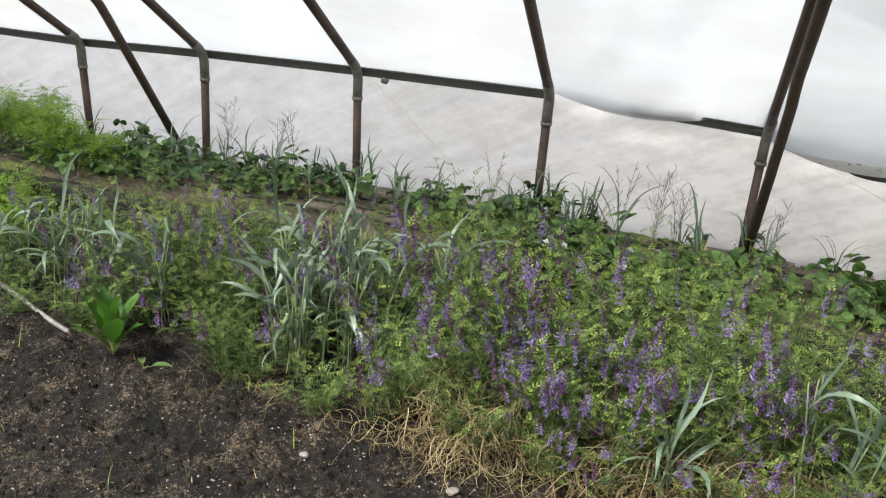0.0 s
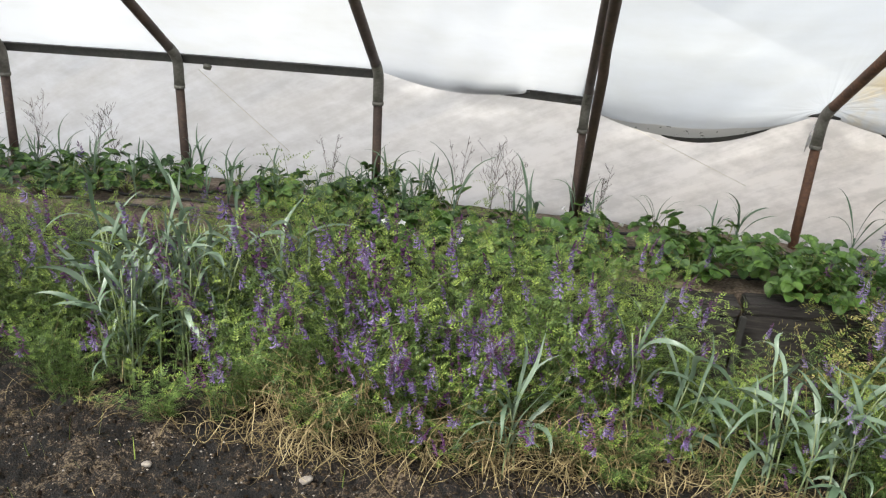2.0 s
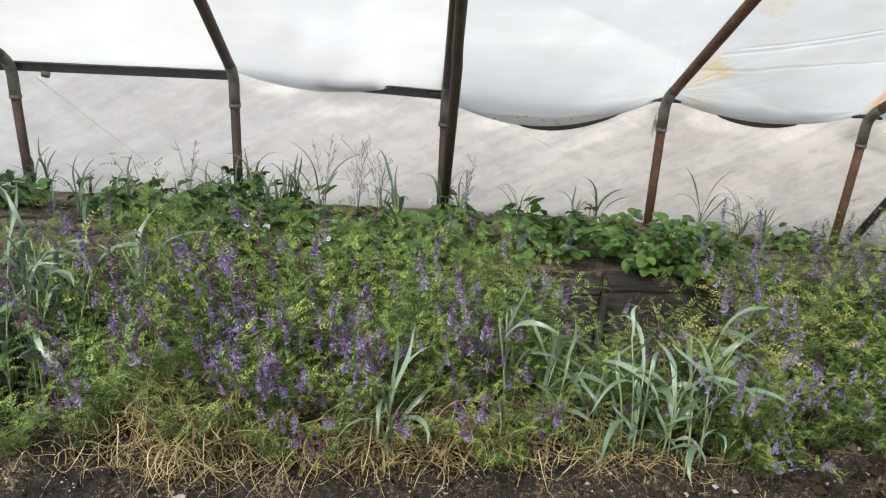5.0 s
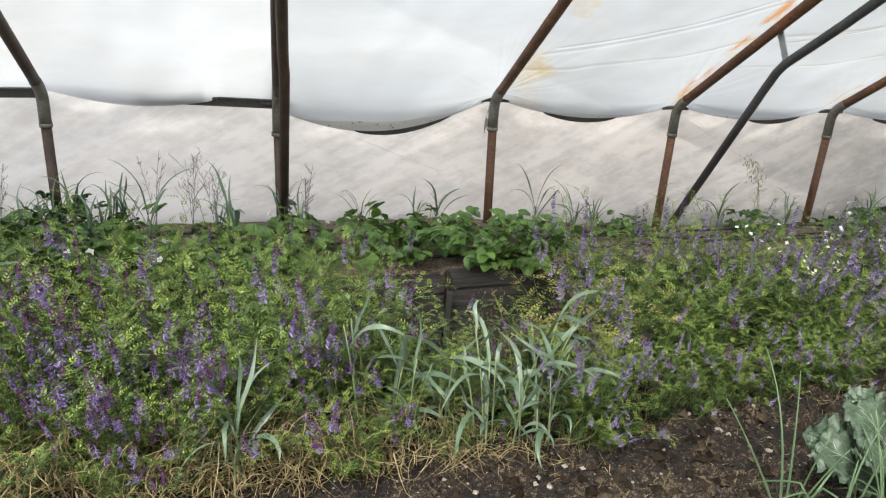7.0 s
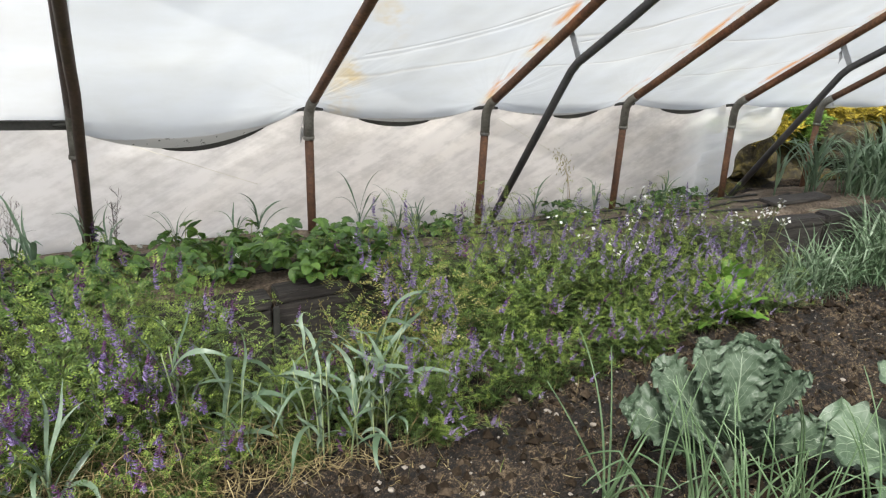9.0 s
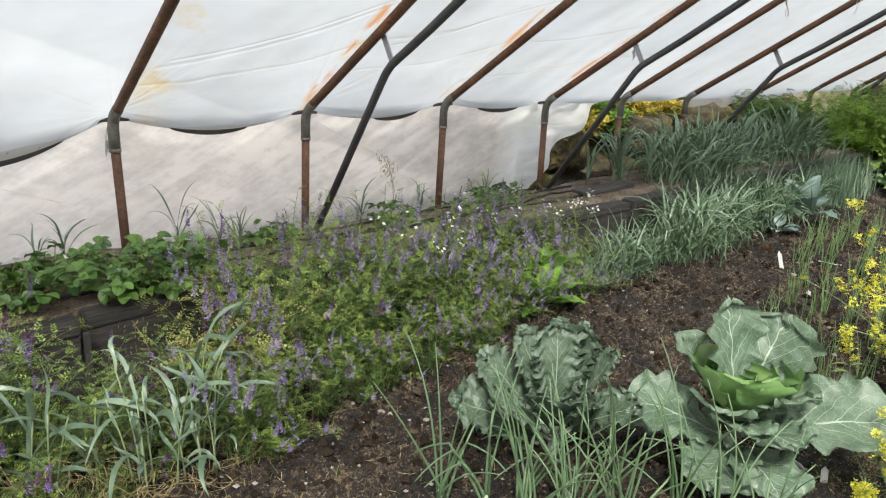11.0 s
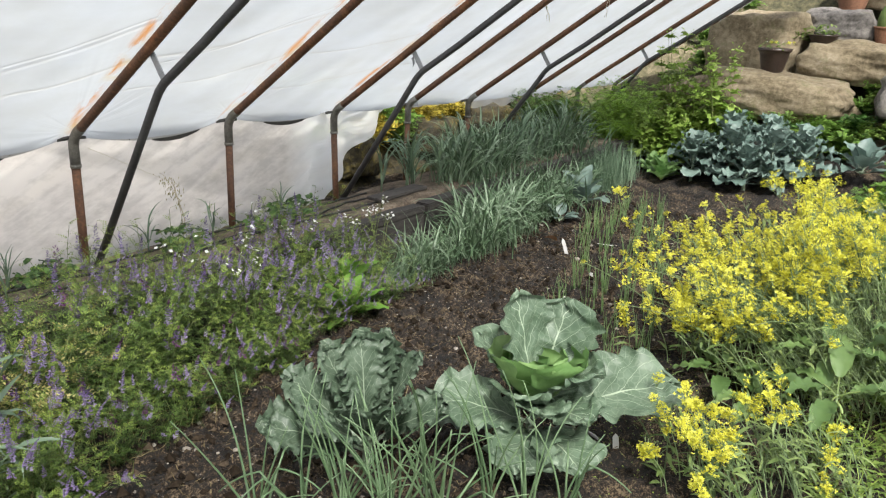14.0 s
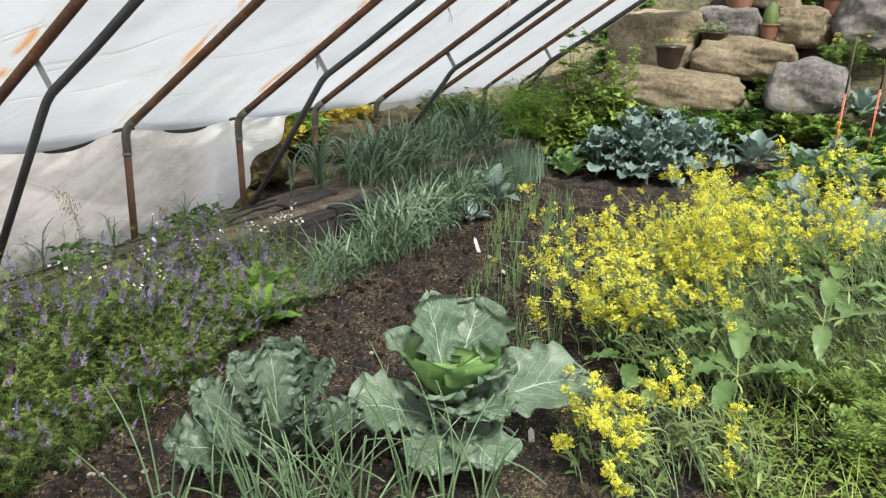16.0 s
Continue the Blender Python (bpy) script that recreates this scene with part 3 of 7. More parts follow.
def box_bm(x0, x1, y0, y1, z0, z1, bevel=0.005):
    bm = bmesh.new()
    bmesh.ops.create_cube(bm, size=1.0, matrix=Matrix.Translation(((x0 + x1) / 2, (y0 + y1) / 2, (z0 + z1) / 2)) @ Matrix.Diagonal((x1 - x0, y1 - y0, z1 - z0, 1)))
    if bevel:
        bmesh.ops.bevel(bm, geom=bm.edges[:], offset=bevel, segments=2, affect="EDGES")
    return bm


def way_of(azimuth, tilt):
    """A direction: azimuth in radians round z, tilt in radians from upright."""
    return Vector((math.cos(azimuth) * math.sin(tilt), math.sin(azimuth) * math.sin(tilt), math.cos(tilt)))


def arc(base, azimuth, tilt0, tilt1, length, n, power=1.0):
    """A path that starts tilted tilt0 from upright and ends at tilt1."""
    pts, p = [Vector(base)], Vector(base)
    for i in range(n):
        q = ((i + 0.5) / n) ** power
        p = p + way_of(azimuth, tilt0 + (tilt1 - tilt0) * q) * (length / n)
        pts.append(p.copy())
    return pts


def at(x, y, z, turn=0.0, size=1.0, tall=None):
    return pose(x, y, z, 0, 0, turn) @ Matrix.Diagonal((size, size, tall or size, 1))


def lerp_list(table, x):
    """Piecewise linear value at x of a table of (x, value)."""
    if x <= table[0][0]:
        return table[0][1]
    for (a, va), (b, vb) in zip(table, table[1:]):
        if x <= b:
            return va + (vb - va) * (x - a) / (b - a)
    return table[-1][1]


def wobble(x, y, z=0.0, scale=1.0):
    return noise.noise(Vector((x, y, z)) * scale)


# ---- plan ----
WALL_Y, BEAM_Y = 3.95, 2.97
HOOPS = [-4.6, -3.62, -2.76, -1.81, -0.785, 0.226, 1.31, 2.35, 3.36, 4.32, 5.20, 6.10, 7.20, 8.40, 9.45]
ELBOWS = [0.75, 0.75, 0.78, 0.80, 0.81, 0.77, 0.80, 0.77, 0.76, 0.72, 0.70, 0.66, 0.64, 0.62, 0.60]
TRUSSES = [-2.80, 0.246, 2.37, 4.33, 6.13, 8.42]
BORDER = [(-3.2, 2.25), (-2.2, 2.16), (-1.3, 2.12), (-0.5, 2.02), (0.4, 2.10), (1.0, 2.10), (1.5, 2.25), (2.4, 2.33), (3.0, 2.45), (3.8, 2.50), (4.8, 2.52), (6.0, 2.62), (7.4, 2.72)]
border = lambda x: lerp_list(BORDER, x)
elbow_z = lambda x: lerp_list(list(zip(HOOPS, ELBOWS)), x)
SLOPE = 0.70


def ground_z(x, y):
    """Soil level: tilled and lumpy inside, a terrace foot at the far end."""
    z = 0.016 * wobble(x, y, 0, 3.0) + 0.028 * wobble(x, y, 5, 11.0) + 0.040 * abs(wobble(x, y, 9, 19.0)) + 0.022 * wobble(x, y, 2, 36.0) - 0.010
    z += 0.34 * max(0.0, min(1.0, (x - 7.6) / 1.6)) * (1 if y < 3 else 0.6)
    return z if -6 < x < 11 and -5 < y < 4.5 else 0.0


def roof_z(y, lift=0.0):
    """Height above its elbow of the hoop at a distance y from the ridge line."""
    d = WALL_Y - abs(y)
    return SLOPE * d - 0.052 * max(0.0, d - 1.7) ** 2 - 0.03 * max(0, d - 2.6) ** 2


# ---- ground ----
def axis(lo, fine0, fine1, hi, step):
    a = [lo, lo * 0.5 + fine0 * 0.5, fine0 - 12, fine0 - 5, fine0 - 2, fine0 - 1, fine0 - 0.4]
    b = list(np.arange(fine0, fine1, step))
    c = [fine1 + 0.4, fine1 + 1, fine1 + 2, fine1 + 5, fine1 + 12, hi * 0.5 + fine1 * 0.5, hi]
    return [float(q) for q in a + b + c]


def make_ground():
    s = Sheet()
    xs, ys = axis(-300, -2.9, 6.8, 300, 0.0185), axis(-300, 0.6, 2.55, 300, 0.0185)
    for y in ys:
        for x in xs:
            s.v.append((x, y, ground_z(x, y)))
    n = len(xs)
    for j in range(len(ys) - 1):
        for i in range(n - 1):
            o = j * n + i
            s.f.append((o, o + 1, o + n + 1, o + n))
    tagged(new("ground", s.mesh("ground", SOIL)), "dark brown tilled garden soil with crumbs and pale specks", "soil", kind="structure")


make_ground()


def bed_z(x, y):
    q = max(0.0, (y - 3.15) / 0.85)
    return 0.275 - (0.13 + 0.09 * max(0.0, min(1.0, (x - 1.1) / 1.4))) * q + 0.018 * wobble(x, y, 3, 4.0) + 0.014 * wobble(x, y, 7, 14.0)


def make_bed():
    s = Sheet()
    xs, ys = np.arange(-5.2, 8.3, 0.045), np.arange(3.02, 4.12, 0.045)
    for y in ys:
        for x in xs:
            s.v.append((float(x), float(y), bed_z(x, y)))
    n = len(xs)
    for j in range(len(ys) - 1):
        for i in range(n - 1):
            o = j * n + i
            s.f.append((o, o + 1, o + n + 1, o + n))
    k = len(s.v)
    for x in xs:
        s.v.append((float(x), 3.02, -0.1))
    for i in range(n - 1):
        s.f.append((i, k + i, k + i + 1, i + 1))
    tagged(new("raised_bed_soil", s.mesh("raised_bed_soil", BED_SOIL)), "dry brown soil of a raised bed along the film wall", "soil", kind="structure")


make_bed()


# ---- timber edging of the raised bed ----
def make_beams():
    rng = random.Random(4)
    spans = [(-5.1, -3.08), (-3.05, -1.22), (-1.19, 0.82), (0.845, 2.60), (2.63, 4.05), (4.08, 6.0), (6.03, 8.1)]
    for a, b in spans:
        t = thing("timber_edging", "weathered dark grey timber edging of the raised bed", "edging", group="bed edging")
        dy, dz = rng.uniform(-0.01, 0.01), rng.uniform(-0.012, 0.012)
        for name, y0, y1, z0, z1 in (("face_board", BEAM_Y - 0.05 + dy, BEAM_Y - 0.012, -0.05, 0.225 + dz), ("cap_board", BEAM_Y - 0.058 + dy, BEAM_Y + 0.05, 0.228 + dz, 0.272 + dz)):
            bm = box_bm(a, b, y0, y1, z0, z1, 0.007)
            bmesh.ops.subdivide_edges(bm, edges=[e for e in bm.edges if e.calc_length() > 1], cuts=26, use_grid_fill=True)
            for v in bm.verts:
                v.co.y += 0.009 * wobble(v.co.x, v.co.z, a, 5.0)
                v.co.z += 0.010 * wobble(v.co.x, v.co.y, a + 3, 4.0)
            part(name, bm_mesh(bm, name, TIMBER), t)
    for x in (0.832, 4.065):
        tagged(new("edging_peg", bm_mesh(box_bm(x - 0.012, x + 0.012, BEAM_Y - 0.085, BEAM_Y - 0.066, -0.05, 0.235, 0.003), "edging_peg", RAIL)), "dark iron peg holding the timber edging", "peg", group="bed edging pegs")


make_beams()


# ---- hoops ----
def hoop_path(x, z, far=-1):
    pts = []
    for k in range(0, 41):
        y = WALL_Y - 2 * WALL_Y * k / 40
        pts.append(Vector((x - (0.04 * (WALL_Y - y) if x == 0.226 else 0.0), y, z + roof_z(y))))
    return pts


def make_hoop(i, x, z):
    dark = x < 0.5
    t = thing("hoop", "%s steel tunnel hoop with a grey elbow sleeve" % ("dark brown" if dark else "rust-brown"), "greenhouse frame", group="tunnel hoops")
    mat = RUST_DARK if dark else RUST
    s = Sheet()
    lean = 0.012 if x == 0.226 else 0.02 * math.sin(i * 2.3)
    s.tube([(x + lean, WALL_Y + 0.0, -0.1), (x, WALL_Y, z - 0.12)], 0.0195 if x == 0.226 else 0.0225, n=12)
    part("post", s.mesh("post", RUST_DARK if dark else RUST), t)
    s = Sheet()
    d = Vector((0, -1, SLOPE)).normalized()
    e = Vector((x, WALL_Y, z))
    corner = [e + Vector((0, 0, -0.15)), e + Vector((0, 0, -0.05)), e + Vector((0, -0.006, -0.018)), e + Vector((0, -0.022, 0.008)), e + d * 0.05, e + d * 0.11]
    s.tube(corner, 0.0235 if x == 0.226 else 0.0262, n=12)
    s.tube([corner[0] + Vector((0, 0, -0.006)), corner[0] + Vector((0, 0, 0.012))], 0.0285, n=12)
    part("elbow", s.mesh("elbow", SLEEVE), t, "grey sleeve elbow joining post and roof pipe")
    if x > 0:
        s = Sheet()
        s.tube([(x - 0.075, WALL_Y + 0.02, z - 0.004), (x, WALL_Y + 0.012, z), (x + 0.08, WALL_Y + 0.02, z - 0.006)], 0.011, n=6)
        part("rail_stub", s.mesh("rail_stub", RAIL), t, "short dark rail end behind the elbow")
    s = Sheet()
    s.tube([e + d * 0.06] + [p for p in hoop_path(x, z) if WALL_Y - p.y > 0.1 and p.y > -WALL_Y - 0.01], 0.0205 if x == 0.226 else 0.0240, n=12)
    part("roof_pipe", s.mesh("roof_pipe", mat), t)
    s = Sheet()
    s.tube([(x, -WALL_Y, -0.1), (x, -WALL_Y, z)], 0.0265, n=8)
    part("post", s.mesh("post", mat), t)


for hoop_k, (hoop_x, hoop_z) in enumerate(zip(HOOPS, ELBOWS)):
    make_hoop(hoop_k, hoop_x, hoop_z)


def make_truss(x):
    """Inner pipe that rises from the post's foot, bends and runs below the roof pipe, held by flat struts."""
    z = elbow_z(x)
    t = thing("truss_pipe", "dark grey inner stiffening pipe strutted to the hoop", "greenhouse frame", group="inner pipes")
    bend = Vector((x, 3.21, z + 0.32))
    pts = [Vector((x, 3.90, 0.05)), bend + Vector((0, 0.06, -0.085)), bend + Vector((0, 0.015, -0.02)), bend + Vector((0, -0.03, 0.025))]
    for k in range(1, 12):
        y = 3.18 - 0.29 * k
        pts.append(Vector((x, y, z + roof_z(y) - 0.205)))
    if x == 0.246:
        for p in pts:
            p.x -= 0.019 * p.z + 0.07 * max(0.0, p.z - 1.0)
    s = Sheet()
    s.tube(pts, 0.0215 if x < 1 else 0.0205, n=10)
    part("pipe", s.mesh("pipe", RUST_DARK if x < 1 else GREY_PIPE), t)
    for k, y in enumerate((3.22, 2.25, 1.3)):
        if x < 1:
            continue
        bm = bmesh.new()
        a, b = Vector((x, y + 0.04, z + roof_z(y + 0.04))), Vector((x, y - 0.05, z + roof_z(y - 0.05) - 0.2))
        m = Matrix.Translation((a + b) / 2) @ (a - b).to_track_quat("Z", "X").to_matrix().to_4x4() @ Matrix.Diagonal((0.034, 0.006, (a - b).length, 1))
        bmesh.ops.create_cube(bm, size=1.0, matrix=m)
        part("strut", bm_mesh(bm, "strut", GALV), t, "flat zinc strut")
    return t


for truss_x in TRUSSES:
    make_truss(truss_x)


# ---- eaves rail ----
def make_rail():
    for a, b, za, zb in zip(HOOPS, HOOPS[1:], ELBOWS, ELBOWS[1:]):
        if a > 0:
            break
        if a == -0.785:
            za, a = za + (zb - za) * 0.40, a + 0.40
        bm = box_bm(a - 0.01, b - 0.013, WALL_Y + 0.030, WALL_Y + 0.036, -0.024, 0.018, 0)
        bmesh.ops.create_cube(bm, size=1.0, matrix=Matrix.Translation(((a + b) / 2, WALL_Y + 0.018, 0.02)) @ Matrix.Diagonal((b - a - 0.003, 0.03, 0.005, 1)))
        for v in bm.verts:
            v.co.z += za + (zb - za) * (v.co.x - a) / (b - a) - 0.008
        tagged(new("eaves_rail", bm_mesh(bm, "eaves_rail", RAIL)), "dark steel angle rail between hoop elbows", "rail", group="eaves rails")


make_rail()


# ---- films ----
SAG = {(-4.6, -3.62): 0.0, (-3.62, -2.76): 0.0, (-2.76, -1.81): 0.0, (-1.81, -0.785): 0.0, (-0.785, 0.226): 0.045, (0.226, 1.31): 0.125, (1.31, 2.35): 0.085,
       (2.35, 3.36): 0.07, (3.36, 4.32): 0.05, (4.32, 5.2): 0.03, (5.2, 6.1): 0.03}


def sag(x):
    """How far the roof film's lower edge hangs below the rail, and where in its bay x lies (0 at the hoops, 1 in the middle)."""
    for (a, b), d in SAG.items():
        if a <= x <= b:
            q = (x - a) / (b - a)
            if a == -0.785:
                return d * math.sin(math.pi * min(1, q / 0.75)) - 0.004, math.sin(math.pi * q)
            if a == 0.226:
                return d * math.sin(math.pi * q ** 0.9) + 0.035 * (1 - q), math.sin(math.pi * q)
            return (d * math.sin(math.pi * q) ** 0.8 - 0.012) if d else -0.012 + 0.008 * wobble(x, 0, 2, 4.0), math.sin(math.pi * q)
    return 0.02, 0.3


def make_roof_film(name, x0, x1, label, lift, k0=0, k1=32, material=None):
    s = Sheet()
    nx, nd = int((x1 - x0) / (0.04 if k0 == 0 else 0.1)), 110
    for i in range(nx + 1):
        x = x0 + (x1 - x0) * i / nx
        drop, mid = sag(x)
        z0 = elbow_z(x)
        for k in range(k0, k1 + 1):
            q = k / nd
            y = WALL_Y - 2 * WALL_Y * q
            z = z0 + roof_z(y) + 0.034 + lift
            edge = max(0.0, 1 - q / 0.06)
            fold = 0.012 * wobble(x * 1.1 + 0.5 * y, y * 0.7, 4, 2.2) * (0.4 + mid) + 0.010 * mid * wobble(x * 2 + y, y * 1.5, 8, 3.5)
            z -= 0.030 * mid * (1 - edge) - fold
            y += 0.02 * edge
            if k < 5 and k0 == 0:
                w = (k / 5) ** 0.85
                ye, ze = WALL_Y + 0.030 - (0.045 * mid if drop > 0 else 0.0) + lift, z0 - drop
                y, z = ye + (y - ye) * w, ze + (z - ze) * w
            s.v.append((x, y, z))
            s.uv.append((min(1.0, max(0.0, drop) * 9 * mid), q))
    n = k1 - k0 + 1
    for i in range(nx):
        for k in range(n - 1):
            o = i * n + k
            s.f.append((o, o + n, o + n + 1, o + 1))
    tagged(new(name, s.mesh(name, material or FILM_ROOF)), label, "plastic film", kind="structure")


make_roof_film("roof_film", -7.5, 0.235, "white translucent roof film stretched over the hoops", 0.004)
make_roof_film("roof_film", 0.20, 9.75, "white translucent roof film with rust stains, sagging between hoops", 0.0, 0, 32, FILM_OLD)
# out of view; clearer than the rest only so that more direct sun enters
make_roof_film("roof_film", -7.5, 9.75, "unseen roof film over the other side, made extra clear to let sun in", 0.002, 32, 110, FILM_CLEAR)


def make_black_lips():
    """Narrow dark strips that follow the sagging edge of the film."""
    for a, b, c0, c1 in ((0.226, 1.31, 0.34, 0.80), (1.31, 2.35, 0.26, 0.66), (2.35, 3.36, 0.45, 0.8), (3.36, 4.32, 0.3, 0.7)):
        s = Sheet()
        m = 24
        for i in range(m + 1):
            q = c0 + (c1 - c0) * i / m
            x = a + (b - a) * q
            drop, mid = sag(x)
            z, h = elbow_z(x) - drop, 0.022 * math.sin(math.pi * i / m) ** 0.6 + 0.001
            s.v.extend(((x, WALL_Y + 0.026 - 0.045 * mid, z + 0.004), (x, WALL_Y + 0.036 - 0.045 * mid, z - h)))
        for i in range(m):
            o = 2 * i
            s.f.append((o, o + 2, o + 3, o + 1))
        tagged(new("film_hem", s.mesh("film_hem", RAIL)), "dark hem on the sagging edge of the film", "hem", group="film hems")


make_black_lips()


def make_skirt():
    s = Sheet()
    nx, nz = 240, 26
    for i in range(nx + 1):
        for k in range(nz + 1):
            q = k / nz
            x1 = 4.42 + 0.85 * q ** 1.3
            x = -7.5 + (x1 + 7.5) * i / nx
            top = elbow_z(x) + (0.02 if x < 0.2 or x > 4.3 else -max(0.0, sag(x)[0] - 0.02))
            z = 0.02 + q * (top - 0.02)
            y = WALL_Y + 0.055 + 0.07 * (1 - q) + 0.030 * wobble(x * 1.4 - z * 2.2, z * 1.2, 0, 2.4) + 0.016 * wobble(x * 3 - z * 4.5, z, 5, 4.5)
            if x > 4.2:
                y += 0.20 * (x - 4.2) * (1 - 0.5 * q) + 0.06 * math.sin(11 * (x - 4.2) + 7 * z) + 0.03 * wobble(x * 3, z * 4, 1, 3.0)
            s.v.append((x, y, z))
    n = nz + 1
    for i in range(nx):
        for k in range(nz):
            o = i * n + k
            s.f.append((o, o + n, o + n + 1, o + 1))
    tagged(new("wall_film", s.mesh("wall_film", FILM_SKIRT)), "grimy translucent plastic film wall with slanting wrinkles", "plastic film", kind="structure")


make_skirt()


def make_remnants():
    """Torn strips of the wall film still hanging below the far eaves."""
    for x0, x1, deep, seed in ((5.25, 6.05, 0.06, 1), (6.12, 7.15, 0.13, 2), (7.25, 8.35, 0.10, 3)):
        s, n, m = Sheet(), 26, 6
        for i in range(n + 1):
            x = x0 + (x1 - x0) * i / n
            low = deep * (0.75 + 0.6 * wobble(x, seed, 0, 4.0)) * min(1.0, 4 * math.sin(math.pi * (0.02 + 0.96 * i / n)))
            for k in range(m + 1):
                q = k / m
                s.v.append((x, WALL_Y + 0.05 + 0.02 * wobble(x * 2, q * 2, seed, 3.0) + 0.03 * q, elbow_z(x) + 0.01 - low * q))
        for i in range(n):
            for k in range(m):
                o = i * (m + 1) + k
                s.f.append((o, o + 1, o + m + 2, o + m + 1))
        tagged(new("torn_film", s.mesh("torn_film", FILM_CLEAR)), "torn strip of pale film hanging below the eaves", "plastic film", "torn film strips")


make_remnants()


def close_ends():
    """Film on the far long side and on the end behind the camera."""
    s = Sheet()
    s.face([(-7.5, -WALL_Y - 0.04, 0), (9.75, -WALL_Y - 0.04, 0), (9.75, -WALL_Y - 0.04, 0.82), (-7.5, -WALL_Y - 0.04, 0.82)])
    tagged(new("wall_film", s.mesh("wall_film_back", FILM_SKIRT)), "translucent plastic film along the other side", "plastic film", kind="structure")
    s = Sheet()
    row = [(-7.5, WALL_Y - 2 * WALL_Y * k / 20, 0.75 + roof_z(WALL_Y - 2 * WALL_Y * k / 20)) for k in range(21)]
    for a, b in zip(row, row[1:]):
        s.face([(a[0], a[1], 0), (b[0], b[1], 0), b, a])
    tagged(new("end_film", s.mesh("end_film", FILM_ROOF)), "translucent plastic film closing the tunnel end", "plastic film", kind="structure")


close_ends()


# ---- bank outside the torn wall, far terrace ----
def make_bank():
    s = Sheet()
    xs, ys = np.arange(3.9, 13.1, 0.14), np.arange(4.22, 9.0, 0.14)
    for y in ys:
        for x in xs:
            lift = max(0.0, min(1.0, (x - 3.9) / 1.2))
            z = lift * 0.75 * max(0.0, min(1, (y - 4.3) / 0.9)) + 0.12 * wobble(x, y, 2, 1.3) * lift + 0.05 * wobble(x, y, 6, 4.0) * lift + 0.012
            s.v.append((float(x), float(y), z))
    n = len(xs)
    for j in range(len(ys) - 1):
        for i in range(n - 1):
            o = j * n + i
            s.f.append((o, o + 1, o + n + 1, o + n))
    tagged(new("bank", s.mesh("bank", OCHRE_SHADED)), "ochre earth bank with dry growth outside the torn film", "earth bank", kind="structure")


make_bank()


def make_outside():
    s = Sheet()
    s.face([(-60, 4.3, 0.03), (3.95, 4.3, 0.03), (3.95, 40, 0.03), (-60, 40, 0.03)])
    tagged(new("outside_ground", s.mesh("outside_ground", GRAVEL)), "pale dusty gravel outside the film wall", "gravel", kind="structure")


make_outside()


def make_terrace():
    s = Sheet()
    ys, xs = np.arange(-6, 5.6, 0.15), np.arange(8.9, 14, 0.15)
    for x in xs:
        for y in ys:
            z = 0.25 + 0.85 * max(0, min(1, (x - 9.2) / 1.2)) + 1.5 * max(0, min(1, (x - 10.7) / 1.2)) + 0.10 * wobble(x, y, 1, 1.8) + 0.05 * wobble(x, y, 4, 5.0)
            s.v.append((float(x), float(y), z))
    n = len(ys)
    for j in range(len(xs) - 1):
        for i in range(n - 1):
            o = j * n + i
            s.f.append((o, o + 1, o + n + 1, o + n))
    tagged(new("terrace_slope", s.mesh("terrace_slope", EARTH)), "pale earth slope behind the boulders", "earth bank", kind="structure")


make_terrace()


# ---- vetch ----
def make_spike(seed, open_petal, bud):
    """A one-sided raceme: hanging tubular florets, pale violet below and dark purple buds above, along +z from the origin."""
    rng, s = random.Random(seed), Sheet()
    length = rng.uniform(0.050, 0.085)
    n = rng.randint(22, 30)
    buds = []
    bend = rng.uniform(0.05, 0.35)
    for i in range(n):
        q = i / (n - 1)
        a = rng.uniform(-1.2, 1.2)
        size = 0.0165 * (1 - 0.45 * q) * rng.uniform(0.85, 1.15)
        d = Vector((math.cos(a), math.sin(a), -0.55 + 1.1 * q)).normalized()
        b = Vector((bend * length * q * q, 0, 0.02 + length * q)) + Vector((d.x, d.y, 0)) * 0.0015
        w = d.cross(UP).normalized() * size * 0.20
        u = w.cross(d).normalized() * size * 0.20
        first = len(s.f)
        tip, mid = b + d * size, b + d * size * 0.6
        s.face([b, mid + w, tip + u * 0.4, mid + u])
        s.face([b, mid + u, tip + u * 0.4, mid - w])
        s.face([mid + u * 0.6, tip + w * 1.1 + u * 1.5, tip + u * 2.2, tip - w * 1.1 + u * 1.5])
        if q > 0.62:
            buds.extend(range(first, len(s.f)))
    me = s.mesh("flower_spike", open_petal)
    me.materials.append(bud)
    for k in buds:
        me.polygons[k].material_index = 1
    return me


SPIKES = [make_spike(k, PETAL if k % 5 else PETAL_RED, PETAL_RED) for k in range(10)]
PALE_SPIKES = [make_spike(20 + k, PETAL_PALE, PETAL) for k in range(10)]


def pinnate(s, base, way, up, length, pairs, size, rng, droop=0.5, slim=0.25):
    """A compound leaf: pairs of narrow leaflets along a bending rachis."""
    way, up = way.normalized(), up.normalized()
    side = way.cross(up).normalized()
    up = side.cross(way)
    p, a = Vector(base), 0.0
    for i in range(pairs):
        q = i / pairs
        a += droop / pairs
        d = way * math.cos(a) - up * math.sin(a)
        u = up * math.cos(a) + way * math.sin(a)
        p = p + d * (length / pairs)
        ls = size * (1 - 0.45 * q) * rng.uniform(0.85, 1.15)
        for sg in (-1, 1):
            e = (side * sg * 0.86 + d * 0.45 + u * rng.uniform(0.0, 0.45)).normalized()
            w = d * ls * slim
            m = p + e * ls * 0.5
            s.face([p, m - w + u * ls * 0.04, p + e * ls, m + w + u * ls * 0.04])


